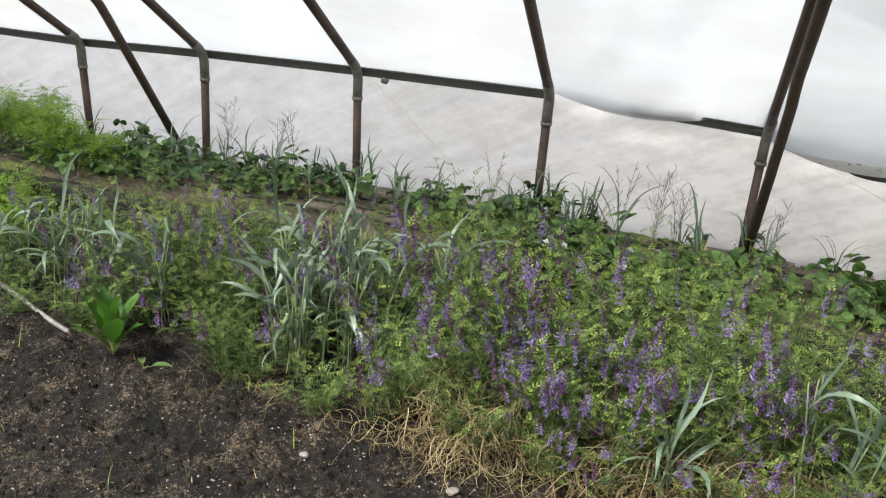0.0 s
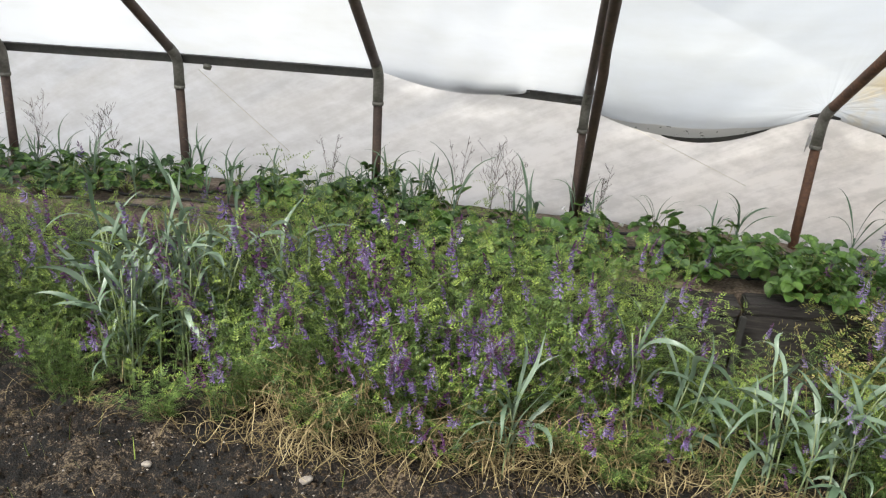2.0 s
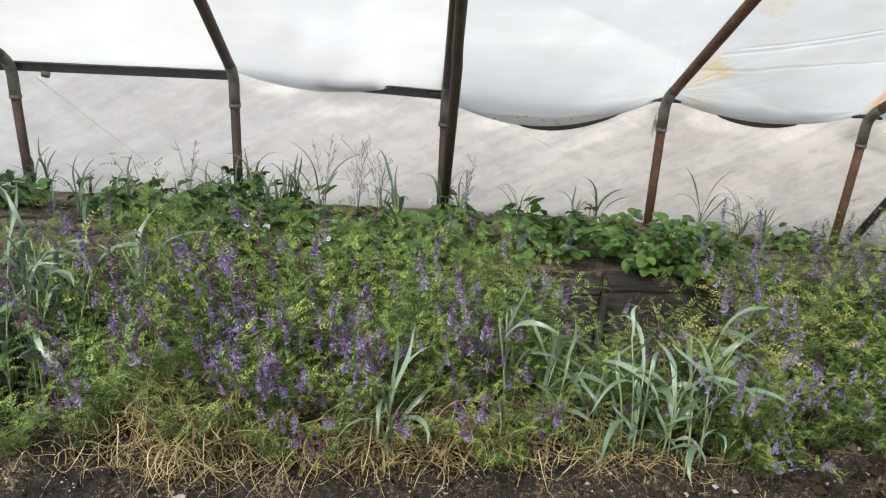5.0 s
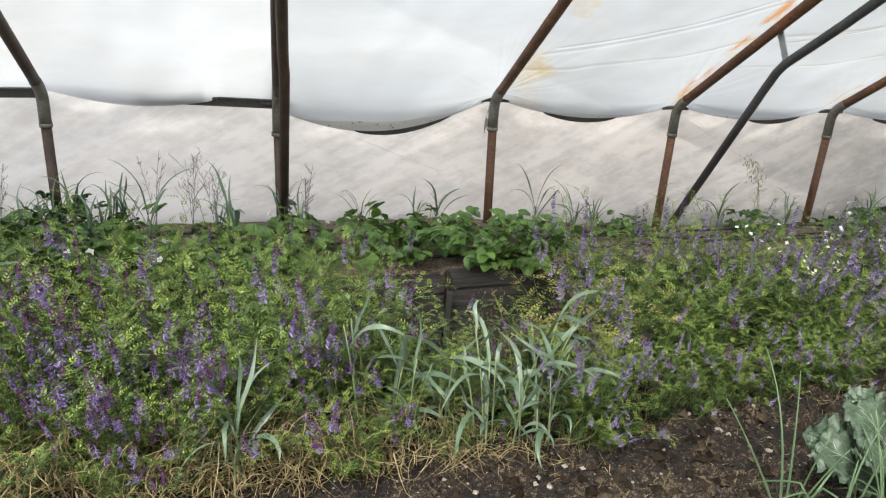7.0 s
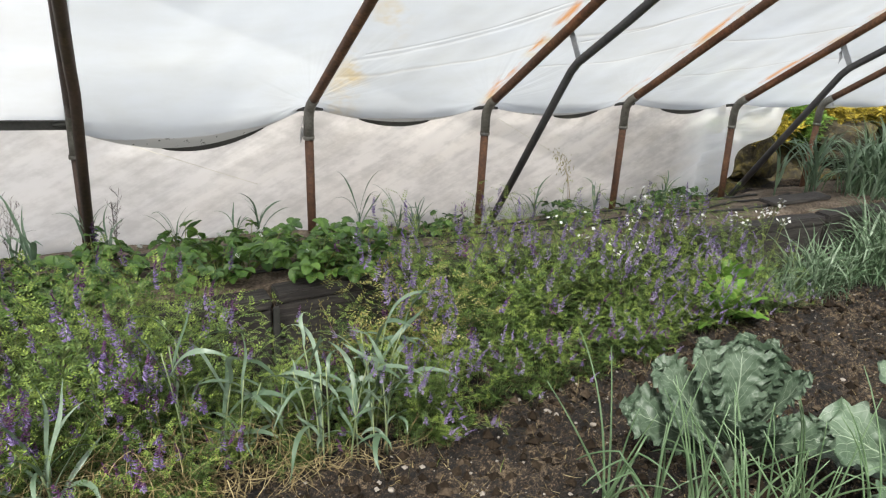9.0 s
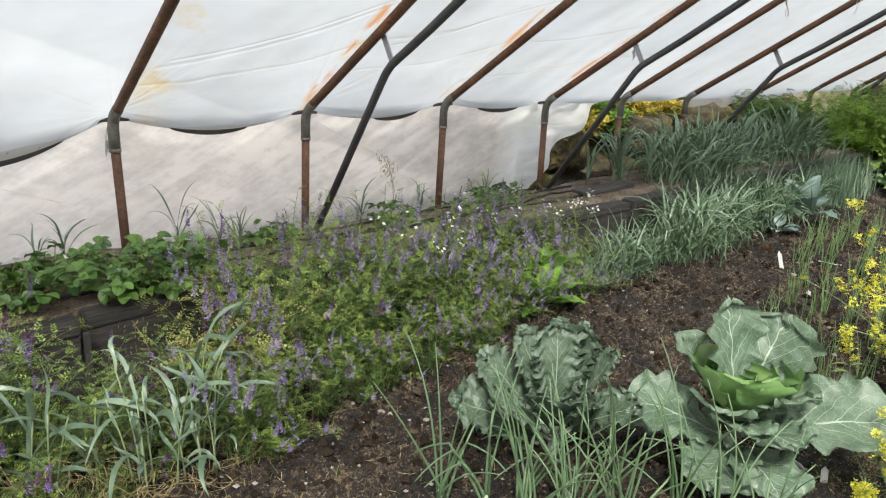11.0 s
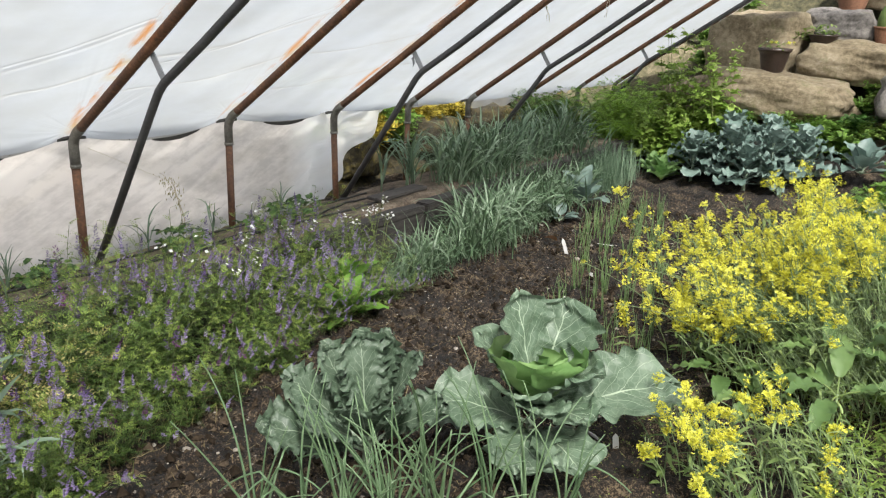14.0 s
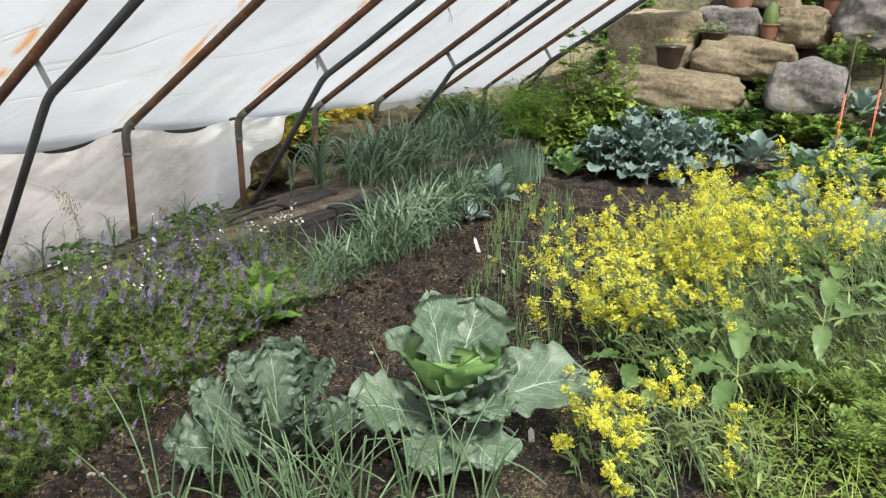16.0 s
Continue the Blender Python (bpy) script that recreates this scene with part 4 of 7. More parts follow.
def vetch_proto(seed, blooms, ripe=0.70, tall=0.46, pale=False):
    """Climbing stems set with pinnate leaves; the flower spikes stand out on the open side, towards -y."""
    rng = random.Random(seed)
    t = thing("vetch_plant", "", "vetch")
    stems, leaves, tips = Sheet(), Sheet(), Sheet()
    spots = []
    for k in range(13):
        az = rng.uniform(0, 2 * math.pi)
        length = tall * rng.uniform(0.65, 1.3)
        path = arc((rng.uniform(-0.06, 0.06), rng.uniform(-0.06, 0.06), 0), az, rng.uniform(0.05, 0.35), rng.uniform(0.1, 1.45), length, 8)
        for i in range(1, len(path)):
            path[i] += Vector((rng.uniform(-1, 1), rng.uniform(-1, 1), rng.uniform(-0.5, 0.5))) * 0.014
        stems.tube(path, 0.0015, 0.0009, 3, cap=False)
        count = int(length / 0.026)
        for j in range(1, count + 1):
            q = j / count
            f = q * (len(path) - 1)
            i = min(int(f), len(path) - 2)
            p = path[i].lerp(path[i + 1], f - i)
            sp = (path[i + 1] - path[i]).normalized()
            a2 = j * 2.6 + rng.uniform(-0.5, 0.5)
            out = (Vector((math.cos(a2), math.sin(a2), 0.35)) + sp * 0.5).normalized()
            young = q > ripe
            pinnate(tips if young else leaves, p, out, UP, rng.uniform(0.045, 0.075) * (0.7 if young else 1), 5 if young else 7, 0.0120 if young else 0.0160, rng, rng.uniform(0.1, 0.8), 0.25 if young else 0.21)
            if 0.35 < q < 0.9:
                spots.append((p, a2 + 2.0))
    part("stemwork", stems.mesh("stemwork", VETCH_STEM), t)
    part("foliage", leaves.mesh("foliage", VETCH), t)
    part("young_growth", tips.mesh("young_growth", VETCH_TIP), t, "pale green young shoot tips")
    spots.sort(key=lambda e: e[0].y - 0.25 * e[0].z + rng.uniform(-0.07, 0.07))
    chosen = []
    for p, a in spots:
        if len(chosen) < blooms and all((p - o).length > 0.032 for o in chosen):
            chosen.append(p)
            out = Vector((p.x * 0.4, -0.045, 0.02))
            m = pose(p.x + out.x * 0.3, p.y + out.y, p.z + out.z, 0, 0, -90 + rng.uniform(-70, 70)) @ pose(0, 0, 0, 0, rng.uniform(-8, 22), 0) @ Matrix.Scale(rng.uniform(0.75, 1.12), 4)
            part("flower_spike", (PALE_SPIKES if pale else SPIKES)[rng.randrange(10)], t, "violet flower spike", m)
    return t


# oat plants: x, y, height, tillers
OATS = [(-1.24, 2.30, 0.50, 6), (-1.12, 2.36, 0.54, 7), (-1.32, 2.38, 0.50, 6), (-1.05, 2.50, 0.58, 7), (-1.20, 2.54, 0.58, 6), (-1.38, 2.52, 0.52, 4), (-0.78, 2.48, 0.58, 5), (-2.28, 2.30, 0.42, 5), (-2.10, 2.40, 0.44, 5), (-1.85, 2.42, 0.40, 3),
        (-2.42, 2.50, 0.40, 4), (0.03, 2.13, 0.29, 4), (0.40, 2.32, 0.46, 3), (0.54, 2.24, 0.40, 3), (0.80, 2.20, 0.40, 4), (0.95, 2.28, 0.45, 4), (0.90, 2.12, 0.28, 3), (0.70, 2.34, 0.36, 2), (-2.6, 2.36, 0.38, 4), (1.02, 2.16, 0.34, 3)]
# mound height of the vetch along the strip, and how thick its bloom is
MOUND = [(-3.1, 0.24), (-2.5, 0.32), (-1.6, 0.36), (-1.1, 0.32), (-0.9, 0.36), (-0.62, 0.44), (-0.35, 0.40), (0.15, 0.38), (0.36, 0.36), (0.50, 0.28), (0.64, 0.19), (1.0, 0.14), (1.15, 0.24), (1.3, 0.38), (1.6, 0.36), (2.0, 0.37), (2.43, 0.36), (2.9, 0.35), (3.2, 0.27), (3.45, 0.22)]
BLOOM = [(-2.6, 2), (-1.6, 5), (-1.2, 8), (-0.9, 10), (0.0, 10), (0.3, 8), (0.5, 3), (1.0, 3), (1.2, 7), (2.2, 8), (2.8, 7), (3.4, 3)]
VETCH_LABELS = {0: "low green vetch with pinnate leaves, hardly in flower", 1: "sprawling green vetch with a few violet flower spikes", 2: "bushy vetch thick with violet flower spikes", 3: "vetch with pale yellow-green shoot tips along the bed edge", 4: "tangled vetch with many pale blue-violet flower spikes"}
VETCHES = {}
for level, blooms, ripe in ((0, 1, 0.84), (1, 5, 0.80), (2, 13, 0.86), (3, 1, 0.32), (4, 11, 0.66)):
    VETCHES[level] = [tagged(vetch_proto(40 + 7 * level + k, blooms, ripe, 0.46, level == 4), VETCH_LABELS[level], "vetch", "vetch strip") for k in range(3)]


def sow_vetch():
    rng = random.Random(11)
    used = set()
    x = -3.0
    while x < 3.5:
        yb = border(x)
        y = yb + (0.12 if x < 0.6 else 0.05)
        while y < 2.93:
            px, py = x + rng.uniform(-0.07, 0.07), y + rng.uniform(-0.05, 0.05)
            q = min(1.12, 0.40 + (py - yb) / 0.52)
            h = lerp_list(MOUND, px) * q * rng.uniform(0.84, 1.1)
            band = 0.25 if py < yb + 0.16 and px < 1.1 else 1.5 if py < yb + 0.58 else 0.8 if px > 1.2 else 0.15
            b = lerp_list(BLOOM, px) * band * (0.8 + 1.4 * wobble(px, py, 4, 2.4)) * rng.uniform(0.7, 1.3)
            level = 2 if b > 5.5 else 1 if b > 2.5 else 3 if py > yb + 0.45 else 0
            if px > 1.15 and level in (1, 2):
                level = 4 if rng.random() < 0.7 else 1
            if 0.48 < px < 1.16 and py > 2.62:
                y += 0.14
                continue
            if (x < -2.2 and rng.random() < 0.35) or (px < -0.6 and py < yb + 0.2 and rng.random() < 0.3) or any((px - ox) ** 2 + (py - oy + 0.05) ** 2 < 0.09 ** 2 for ox, oy, _, _ in OATS):
                y += 0.14
                continue
            k = rng.randrange(3)
            facing = rng.uniform(-45, 45) - 35 * max(0.0, min(1.0, px / 1.5)) if level in (1, 2, 4) else rng.uniform(0, 360)
            m = at(px, py, ground_z(px, py) - 0.01, facing, h / 0.36 * 0.55 + 0.45, h / 0.36)
            src = VETCHES[level][k]
            if (level, k) not in used:
                used.add((level, k))
                src.matrix_basis = m
            else:
                copy_thing(src, Matrix.Identity(4)).matrix_basis = m
            y += 0.14
        x += 0.148
    return used


sow_vetch()


# ---- oats ----
def make_blade_mesh(seed, length, width, t0, t1, material, n=9, power=1.6, fold=0.22, twist=0.6):
    """One grass leaf from the origin, leaning towards +x."""
    rng, s = random.Random(seed), Sheet()
    pts = arc((0, 0, 0), 0.0, t0, t1, length, n, power)
    for i, p in enumerate(pts):
        p.y += 0.02 * math.sin(i * 0.6 + seed) * i / n
    s.blade(pts, width, fold, None, rng.uniform(-twist, twist))
    return s.mesh("leaf_blade", material)


OAT_BLADES = [make_blade_mesh(k, 0.17 + 0.035 * (k % 5), 0.013 + 0.0025 * (k % 4), 0.25 + 0.13 * (k % 4), (0.7, 2.6, 1.5, 2.9, 1.1, 2.3, 1.8, 2.8)[k % 8], OAT, 9, 1.1 + 0.5 * (k % 3), 0.22, 1.6) for k in range(16)]


def oat_plant(x, y, z, seed, tall, tillers, label, size=1.0):
    rng = random.Random(seed)
    t = thing("oat_plant", label, "oat", at(x, y, z, rng.uniform(0, 360)), "oat plants")
    for k in range(tillers):
        az = rng.uniform(0, 2 * math.pi)
        h = tall * rng.uniform(0.75, 1.0)
        path = arc((rng.uniform(-0.06, 0.06), rng.uniform(-0.06, 0.06), 0), az, 0.05, rng.uniform(0.05, 0.4), h, 5)
        s = Sheet()
        s.tube(path, 0.0035, 0.0022, 5)
        part("stem", s.mesh("stem", OAT_STEM), t)
        for j in range(rng.randint(4, 5)):
            q = 0.22 + 0.78 * j / 4
            f = min(q, 0.999) * (len(path) - 1)
            p = path[int(f)].lerp(path[int(f) + 1], f - int(f))
            m = pose(p.x, p.y, p.z, 0, 0, math.degrees(az) + 180 * j + rng.uniform(-50, 50)) @ Matrix.Scale(size * rng.uniform(0.75, 1.15) * (1.0 if j else 0.8), 4)
            part("leaf_blade", OAT_BLADES[rng.randrange(16)], t, "", m)
    return t


BIG_OAT = "tall blue-green oat plant with broad arching leaf blades"
for k, (ox, oy, tall, n) in enumerate(OATS):
    oat_plant(ox, oy, 0, 60 + k, tall, n, BIG_OAT)


# ---- straw and withered growth along the border ----
def make_straw():
    rng, s = random.Random(5), Sheet()
    for k in range(1950):
        x = rng.choice((rng.gauss(-0.62, 0.13), rng.gauss(-0.15, 0.25), rng.gauss(0.12, 0.30), rng.gauss(0.35, 0.35), rng.uniform(-1.6, 2.3)))
        if not -1.7 < x < 2.6:
            continue
        near = lerp_list(((-1.6, 0.1), (-1.0, 0.25), (-0.65, 1.0), (-0.3, 0.8), (0.2, 0.9), (0.6, 0.6), (0.8, 0.25), (1.2, 0.1)), x)
        y = border(x) + abs(rng.gauss(0.0, 0.12)) + 0.01
        top = 0.24 * near * max(0.15, min(1, 0.2 + (y - border(x) + 0.05) / 0.2))
        z = ground_z(x, y) + 0.006 + rng.random() ** 0.8 * top
        u = Vector((rng.gauss(0, 0.8), rng.gauss(0, 0.5) - 0.08, rng.gauss(0.1, 0.7))).normalized()
        w = u.orthogonal().normalized()
        w.rotate(Matrix.Rotation(rng.uniform(0, 6.28), 3, u))
        p, a, turn, step = Vector((x, y, z)), 0.0, rng.gauss(0, 0.30), rng.uniform(0.010, 0.028)
        pts = []
        for i in range(9):
            pts.append(Vector((p.x, p.y, max(p.z, ground_z(p.x, p.y) + 0.003))))
            p = p + (u * math.cos(a) + w * math.sin(a)) * step
            p.z -= 0.05 * step * i
            a += turn + rng.gauss(0, 0.12)
        s.blade(pts, rng.uniform(0.0016, 0.0038), 0.3, lambda q: 1.0 - 0.5 * q)
    tagged(new("straw", s.mesh("straw", STRAW)), "pale dry grass stalks matted at the edge of the vetch", "straw", kind="stuff")
    s = Sheet()
    for k in range(1900):
        x = rng.uniform(-2.6, 6.0) if k % 5 == 0 else rng.uniform(0.8, 5.8)
        y = rng.uniform(0.9, border(x) + 0.05)
        pts = arc((x, y, ground_z(x, y) + 0.005), rng.uniform(0, 6.28), 1.5, rng.uniform(1.4, 1.7), rng.uniform(0.012, 0.045) * (2.2 if k % 8 == 0 else 1), 3)
        for p in pts:
            p.z = max(p.z, ground_z(p.x, p.y) + 0.004)
        s.blade(pts, rng.uniform(0.0015, 0.0035), 0.3, lambda q: 1.0 - 0.5 * q)
    tagged(new("dry_stalks", s.mesh("dry_stalks", STRAW)), "short dry stalks strewn on the soil", "straw", kind="stuff")
    s = Sheet()
    for k in range(75):
        x = rng.uniform(-2.6, 2.2)
        y = rng.uniform(1.25, border(x) - 0.04)
        s.blade(arc((x, y, ground_z(x, y) - 0.003), rng.uniform(0, 6.28), rng.uniform(0, 0.3), rng.uniform(0.1, 0.7), rng.uniform(0.03, 0.10), 4), rng.uniform(0.003, 0.005), 0.3, lambda q: 1.0 - 0.6 * q)
    tagged(new("cut_stubble", s.mesh("cut_stubble", VETCH_TIP)), "yellow-green sprouts poking out of the soil", "sprout", kind="stuff")


make_straw()


def make_pebbles():
    rng, s = random.Random(8), Sheet()
    for k in range(4200):
        x = rng.uniform(-2.8, 0.6) if k % 2 else rng.uniform(0.6, 6.0)
        y = rng.uniform(1.1, border(x) + 0.03)
        r = rng.uniform(0.0018, 0.0048) * (2.6 if k % 14 == 0 else 1)
        c, o = Vector((x, y, ground_z(x, y) + r * 0.35)), len(s.v)
        a = rng.uniform(0, 3)
        for dx, dy, dz in ((1, 0, 0), (0, 1, 0), (-1, 0, 0), (0, -1, 0), (0.1, 0, 0.75), (0, 0, -0.6)):
            q = Vector((dx * math.cos(a) - dy * math.sin(a), dx * math.sin(a) + dy * math.cos(a), dz)) * r * rng.uniform(0.7, 1.3)
            s.v.append(tuple(c + q))
        for i in range(4):
            j = (i + 1) % 4
            s.f.append((o + i, o + j, o + 4))
            s.f.append((o + j, o + i, o + 5))
    tagged(new("grit", s.mesh("grit", PEBBLE, False)), "pale grit and small pebbles on the soil", "pebbles", kind="stuff")
    s = Sheet()
    for k in range(12500):
        x = rng.uniform(-2.8, 0.6) if k % 2 else rng.uniform(0.6, 6.0)
        y = rng.uniform(1.1, border(x) + 0.03)
        r = rng.uniform(0.0028, 0.010) * (2.5 if k % 6 == 0 else 1.0)
        c, o = Vector((x, y, ground_z(x, y) + r * 0.15)), len(s.v)
        a = rng.uniform(0, 3)
        for dx, dy, dz in ((1, 0, 0), (0, 1, 0), (-1, 0, 0), (0, -1, 0), (0.1, 0, 0.8), (0, 0, -0.6)):
            q = Vector((dx * math.cos(a) - dy * math.sin(a), dx * math.sin(a) + dy * math.cos(a), dz)) * r * rng.uniform(0.45, 1.45)
            s.v.append(tuple(c + q))
        for i in range(4):
            j = (i + 1) % 4
            s.f.append((o + i, o + j, o + 4))
            s.f.append((o + j, o + i, o + 5))
    tagged(new("soil_clods", s.mesh("soil_clods", CLOD, False)), "loose crumbs of dark soil", "soil", kind="stuff")


make_pebbles()


def rock_mesh(name, material, seed, size, flat=0.0, detail=3):
    """A boulder: an icosphere squared off, broken by coarse and fine noise."""
    bm = bmesh.new()
    bmesh.ops.create_icosphere(bm, subdivisions=detail, radius=1.0)
    for v in bm.verts:
        p = v.co.copy()
        m = max(abs(p.x), abs(p.y), abs(p.z))
        p = p.lerp(p / m * 0.85, 0.5)
        p *= 1 + 0.22 * noise.noise(p * 1.1 + Vector((seed * 3.7, 0, 0))) + 0.09 * noise.noise(p * 2.8 + Vector((0, seed * 2.1, 0))) + 0.04 * noise.noise(p * 6 + Vector((0, 0, seed))) + 0.015 * noise.noise(p * 15 + Vector((0, 4, seed)))
        v.co = Vector((p.x * size[0], p.y * size[1], p.z * size[2]))
    return bm_mesh(bm, name, material, True)


for k, (sx, sy, r) in enumerate(((-1.02, 1.93, 0.012), (-0.55, 1.95, 0.015), (1.62, 2.16, 0.012), (1.72, 2.02, 0.010), (-1.9, 1.62, 0.012), (-1.5, 1.45, 0.012), (0.92, 1.98, 0.010), (2.9, 1.9, 0.012), (4.4, 2.0, 0.015))):
    ob = new("stone", rock_mesh("stone", PEBBLE, 20 + k, (r * 1.4, r, r * 0.6), detail=2))
    ob.matrix_basis = pose(sx, sy, ground_z(sx, sy) + r * 0.2, 0, 0, 50 * k)
    tagged(ob, "small pale stone lying on the soil", "stone", "loose stones")


# ---- strawberries and garlic in the raised bed ----
def trefoil_mesh(seed):
    s = Sheet()
    rng = random.Random(seed)
    for a in (-1.25, 0.0, 1.25):
        d = Vector((math.cos(a), math.sin(a), rng.uniform(-0.1, 0.25)))
        s.leaf((0, 0, 0), d, UP, rng.uniform(0.040, 0.055), rng.uniform(0.034, 0.046), rng.uniform(0.1, 0.9), 4, 0.45, lambda q: max(0.08, math.sin(math.pi * min(0.97, q * 0.86 + 0.1)) ** 0.65), 0.03, 6.0, seed + a)
    return s.mesh("leaf", BERRY)


TREFOILS = [trefoil_mesh(k) for k in range(6)]


def flower_mesh(material, petals, r, name="flower"):
    s = Sheet()
    for k in range(petals):
        a = 2 * math.pi * k / petals
        d, w = Vector((math.cos(a), math.sin(a), 0.25)) * r, Vector((-math.sin(a), math.cos(a), 0)) * r * 0.45
        s.face([(0, 0, 0), d * 0.55 - w, d, d * 0.55 + w])
    return s.mesh(name, material)


BERRY_FLOWER = flower_mesh(WHITE_PETAL, 5, 0.016)


def strawberry_proto(seed, leaves, bloom, near=True):
    rng = random.Random(seed)
    joined = None if near else Sheet()
    t = thing("strawberry_plant", "strawberry plant with glossy three-part leaves" + (" and white flowers" if bloom else ""), "strawberry", group="strawberries")
    stalks = Sheet()
    for k in range(leaves):
        az = 2.4 * k + rng.uniform(-0.4, 0.4)
        path = arc((0, 0, 0), az, 0.15 + 0.5 * rng.random(), rng.uniform(0.5, 1.9), rng.uniform(0.08, 0.20), 4)
        stalks.tube(path, 0.0018, 0.0014, 4, cap=False)
        p = path[-1]
        m = pose(p.x, p.y, p.z, rng.uniform(-35, 35), rng.uniform(-25, 40), math.degrees(az)) @ Matrix.Scale(rng.uniform(0.65, 1.15), 4)
        if joined is None:
            part("leaf", TREFOILS[rng.randrange(6)], t, "", m)
        else:
            src, o = TREFOILS[rng.randrange(6)], len(joined.v)
            joined.v.extend(tuple(m @ v.co) for v in src.vertices)
            joined.f.extend(tuple(o + i for i in f.vertices) for f in src.polygons)
    for k in range(bloom):
        az = rng.uniform(0, 6.28)
        path = arc((0, 0, 0), az, 0.3, 0.9, rng.uniform(0.14, 0.18), 4)
        stalks.tube(path, 0.0014, 0.0012, 4, cap=False)
        part("flower", BERRY_FLOWER, t, "white five-petalled flower", pose(*path[-1], 30 * math.sin(az * 5), 40, math.degrees(az)))
    part("stemwork", stalks.mesh("stemwork", BERRY_STEM), t)
    if joined:
        part("foliage", joined.mesh("foliage", BERRY), t)
    return t


def plant_strawberries():
    rng = random.Random(21)
    near_kind = [strawberry_proto(1, 20, 0), strawberry_proto(2, 22, 2), strawberry_proto(3, 18, 0), strawberry_proto(4, 24, 1)]
    far_kind = [strawberry_proto(5, 15, 0, False), strawberry_proto(6, 17, 0, False), strawberry_proto(7, 13, 0, False)]
    unset = {id(p): p for p in near_kind + far_kind}
    spots = [(0.18, 3.10), (0.34, 3.42), (0.48, 3.12), (-0.2, 3.10), (0.30, 3.08), (0.66, 3.10), (0.78, 3.12), (-0.45, 3.12), (0.60, 3.5), (0.66, 3.28), (0.80, 3.36), (0.88, 3.16), (0.98, 3.30), (1.06, 3.14), (1.12, 3.42), (1.22, 3.24), (1.28, 3.08), (1.30, 3.5), (0.05, 3.3), (0.24, 3.6),
             (1.20, 2.98), (1.32, 3.2), (-0.06, 3.5), (0.9, 3.55), (-0.35, 3.45), (-0.62, 3.25), (0.1, 3.06)]
    for k in range(16):
        spots.append((-0.75 + 0.075 * k + rng.uniform(-0.03, 0.03) + (0.80 if k > 12 else 0.0), rng.uniform(2.99, 3.06)))
    for k in range(46):
        spots.append((rng.uniform(-3.3, -0.5), rng.uniform(3.2, 3.85)))
    for k in range(8):
        spots.append((-3.3 + 0.13 * k + rng.uniform(-0.05, 0.05), rng.uniform(3.06, 3.22)))
    for k in range(13):
        spots.append((rng.uniform(1.6, 3.9), rng.choice((3.42, 3.68, 3.78)) + rng.uniform(-0.05, 0.05)))
    for k, (x, y) in enumerate(spots):
        far = x < -0.5 or x > 1.5
        size = rng.uniform(0.7, 1.15) if far else rng.uniform(0.75, 1.15)
        if x > 1.5:
            size *= 0.8
        m = at(x, y, bed_z(x, y) - 0.005, rng.uniform(0, 360), size)
        src = (far_kind if far else near_kind)[k % 3 if far else k % 4]
        (unset.pop(id(src)) if id(src) in unset else copy_thing(src, Matrix.Identity(4))).matrix_basis = m


plant_strawberries()

GARLIC_BLADES = [make_blade_mesh(100 + k, 0.22 + 0.035 * (k % 4), 0.0105 + 0.0025 * (k % 3), 0.15 + 0.14 * (k % 3), 0.7 + 0.42 * (k % 5), GARLIC, 8, 2.2, 0.5) for k in range(10)]


def garlic_proto(seed, blades, tall, label="garlic plant with grey-green strap leaves bent at the tips", name="garlic_plant"):
    rng = random.Random(seed)
    t = thing(name, label, name.split("_")[0], group=name.split("_")[0] + " rows")
    joined = Sheet()
    s = Sheet()
    s.tube([(0, 0, 0), (0, 0, tall * 0.35)], 0.006, 0.004, 6)
    part("stem", s.mesh("stem", GARLIC), t)
    for k in range(blades):
        z = tall * (0.1 + 0.27 * k / blades)
        m = pose(0, 0, z, 0, 0, 180 * k + rng.uniform(-35, 35)) @ Matrix.Scale(tall / 0.36 * rng.uniform(0.8, 1.1), 4)
        if name == "garlic_plant":
            part("leaf_blade", GARLIC_BLADES[rng.randrange(10)], t, "", m)
        else:
            src, o = GARLIC_BLADES[rng.randrange(10)], len(joined.v)
            joined.v.extend(tuple(m @ v.co) for v in src.vertices)
            joined.f.extend(tuple(o + i for i in f.vertices) for f in src.polygons)
    if joined.v:
        part("foliage", joined.mesh("foliage", GARLIC), t)
    return t


GARLICS = [garlic_proto(k, 5 + k % 3, 0.30 + 0.04 * k) for k in range(4)]


def plant_garlic():
    rng = random.Random(31)
    fresh = list(GARLICS)
    spots = [(-0.32, 3.40), (0.02, 3.28), (0.58, 3.60), (0.86, 3.68), (0.98, 3.72), (0.30, 3.62), (-0.05, 3.62), (1.66, 3.60), (1.80, 3.66), (1.50, 3.72), (0.24, 3.82), (-0.55, 3.75), (1.62, 3.3), (2.6, 3.75), (3.0, 3.7), (3.35, 3.5)]
    for k in range(52):
        spots.append((-3.2 + 0.055 * k + rng.uniform(-0.08, 0.08), rng.choice((3.45, 3.68, 3.82)) + rng.uniform(-0.05, 0.05)))
    for x, y in spots:
        m = at(x, y, bed_z(x, y) - 0.005, rng.uniform(0, 360), rng.uniform(0.65, 1.05) * (0.74 if x < -0.7 else 1.0))
        if fresh:
            fresh.pop().matrix_basis = m
        else:
            copy_thing(GARLICS[rng.randrange(4)], Matrix.Identity(4)).matrix_basis = m


plant_garlic()


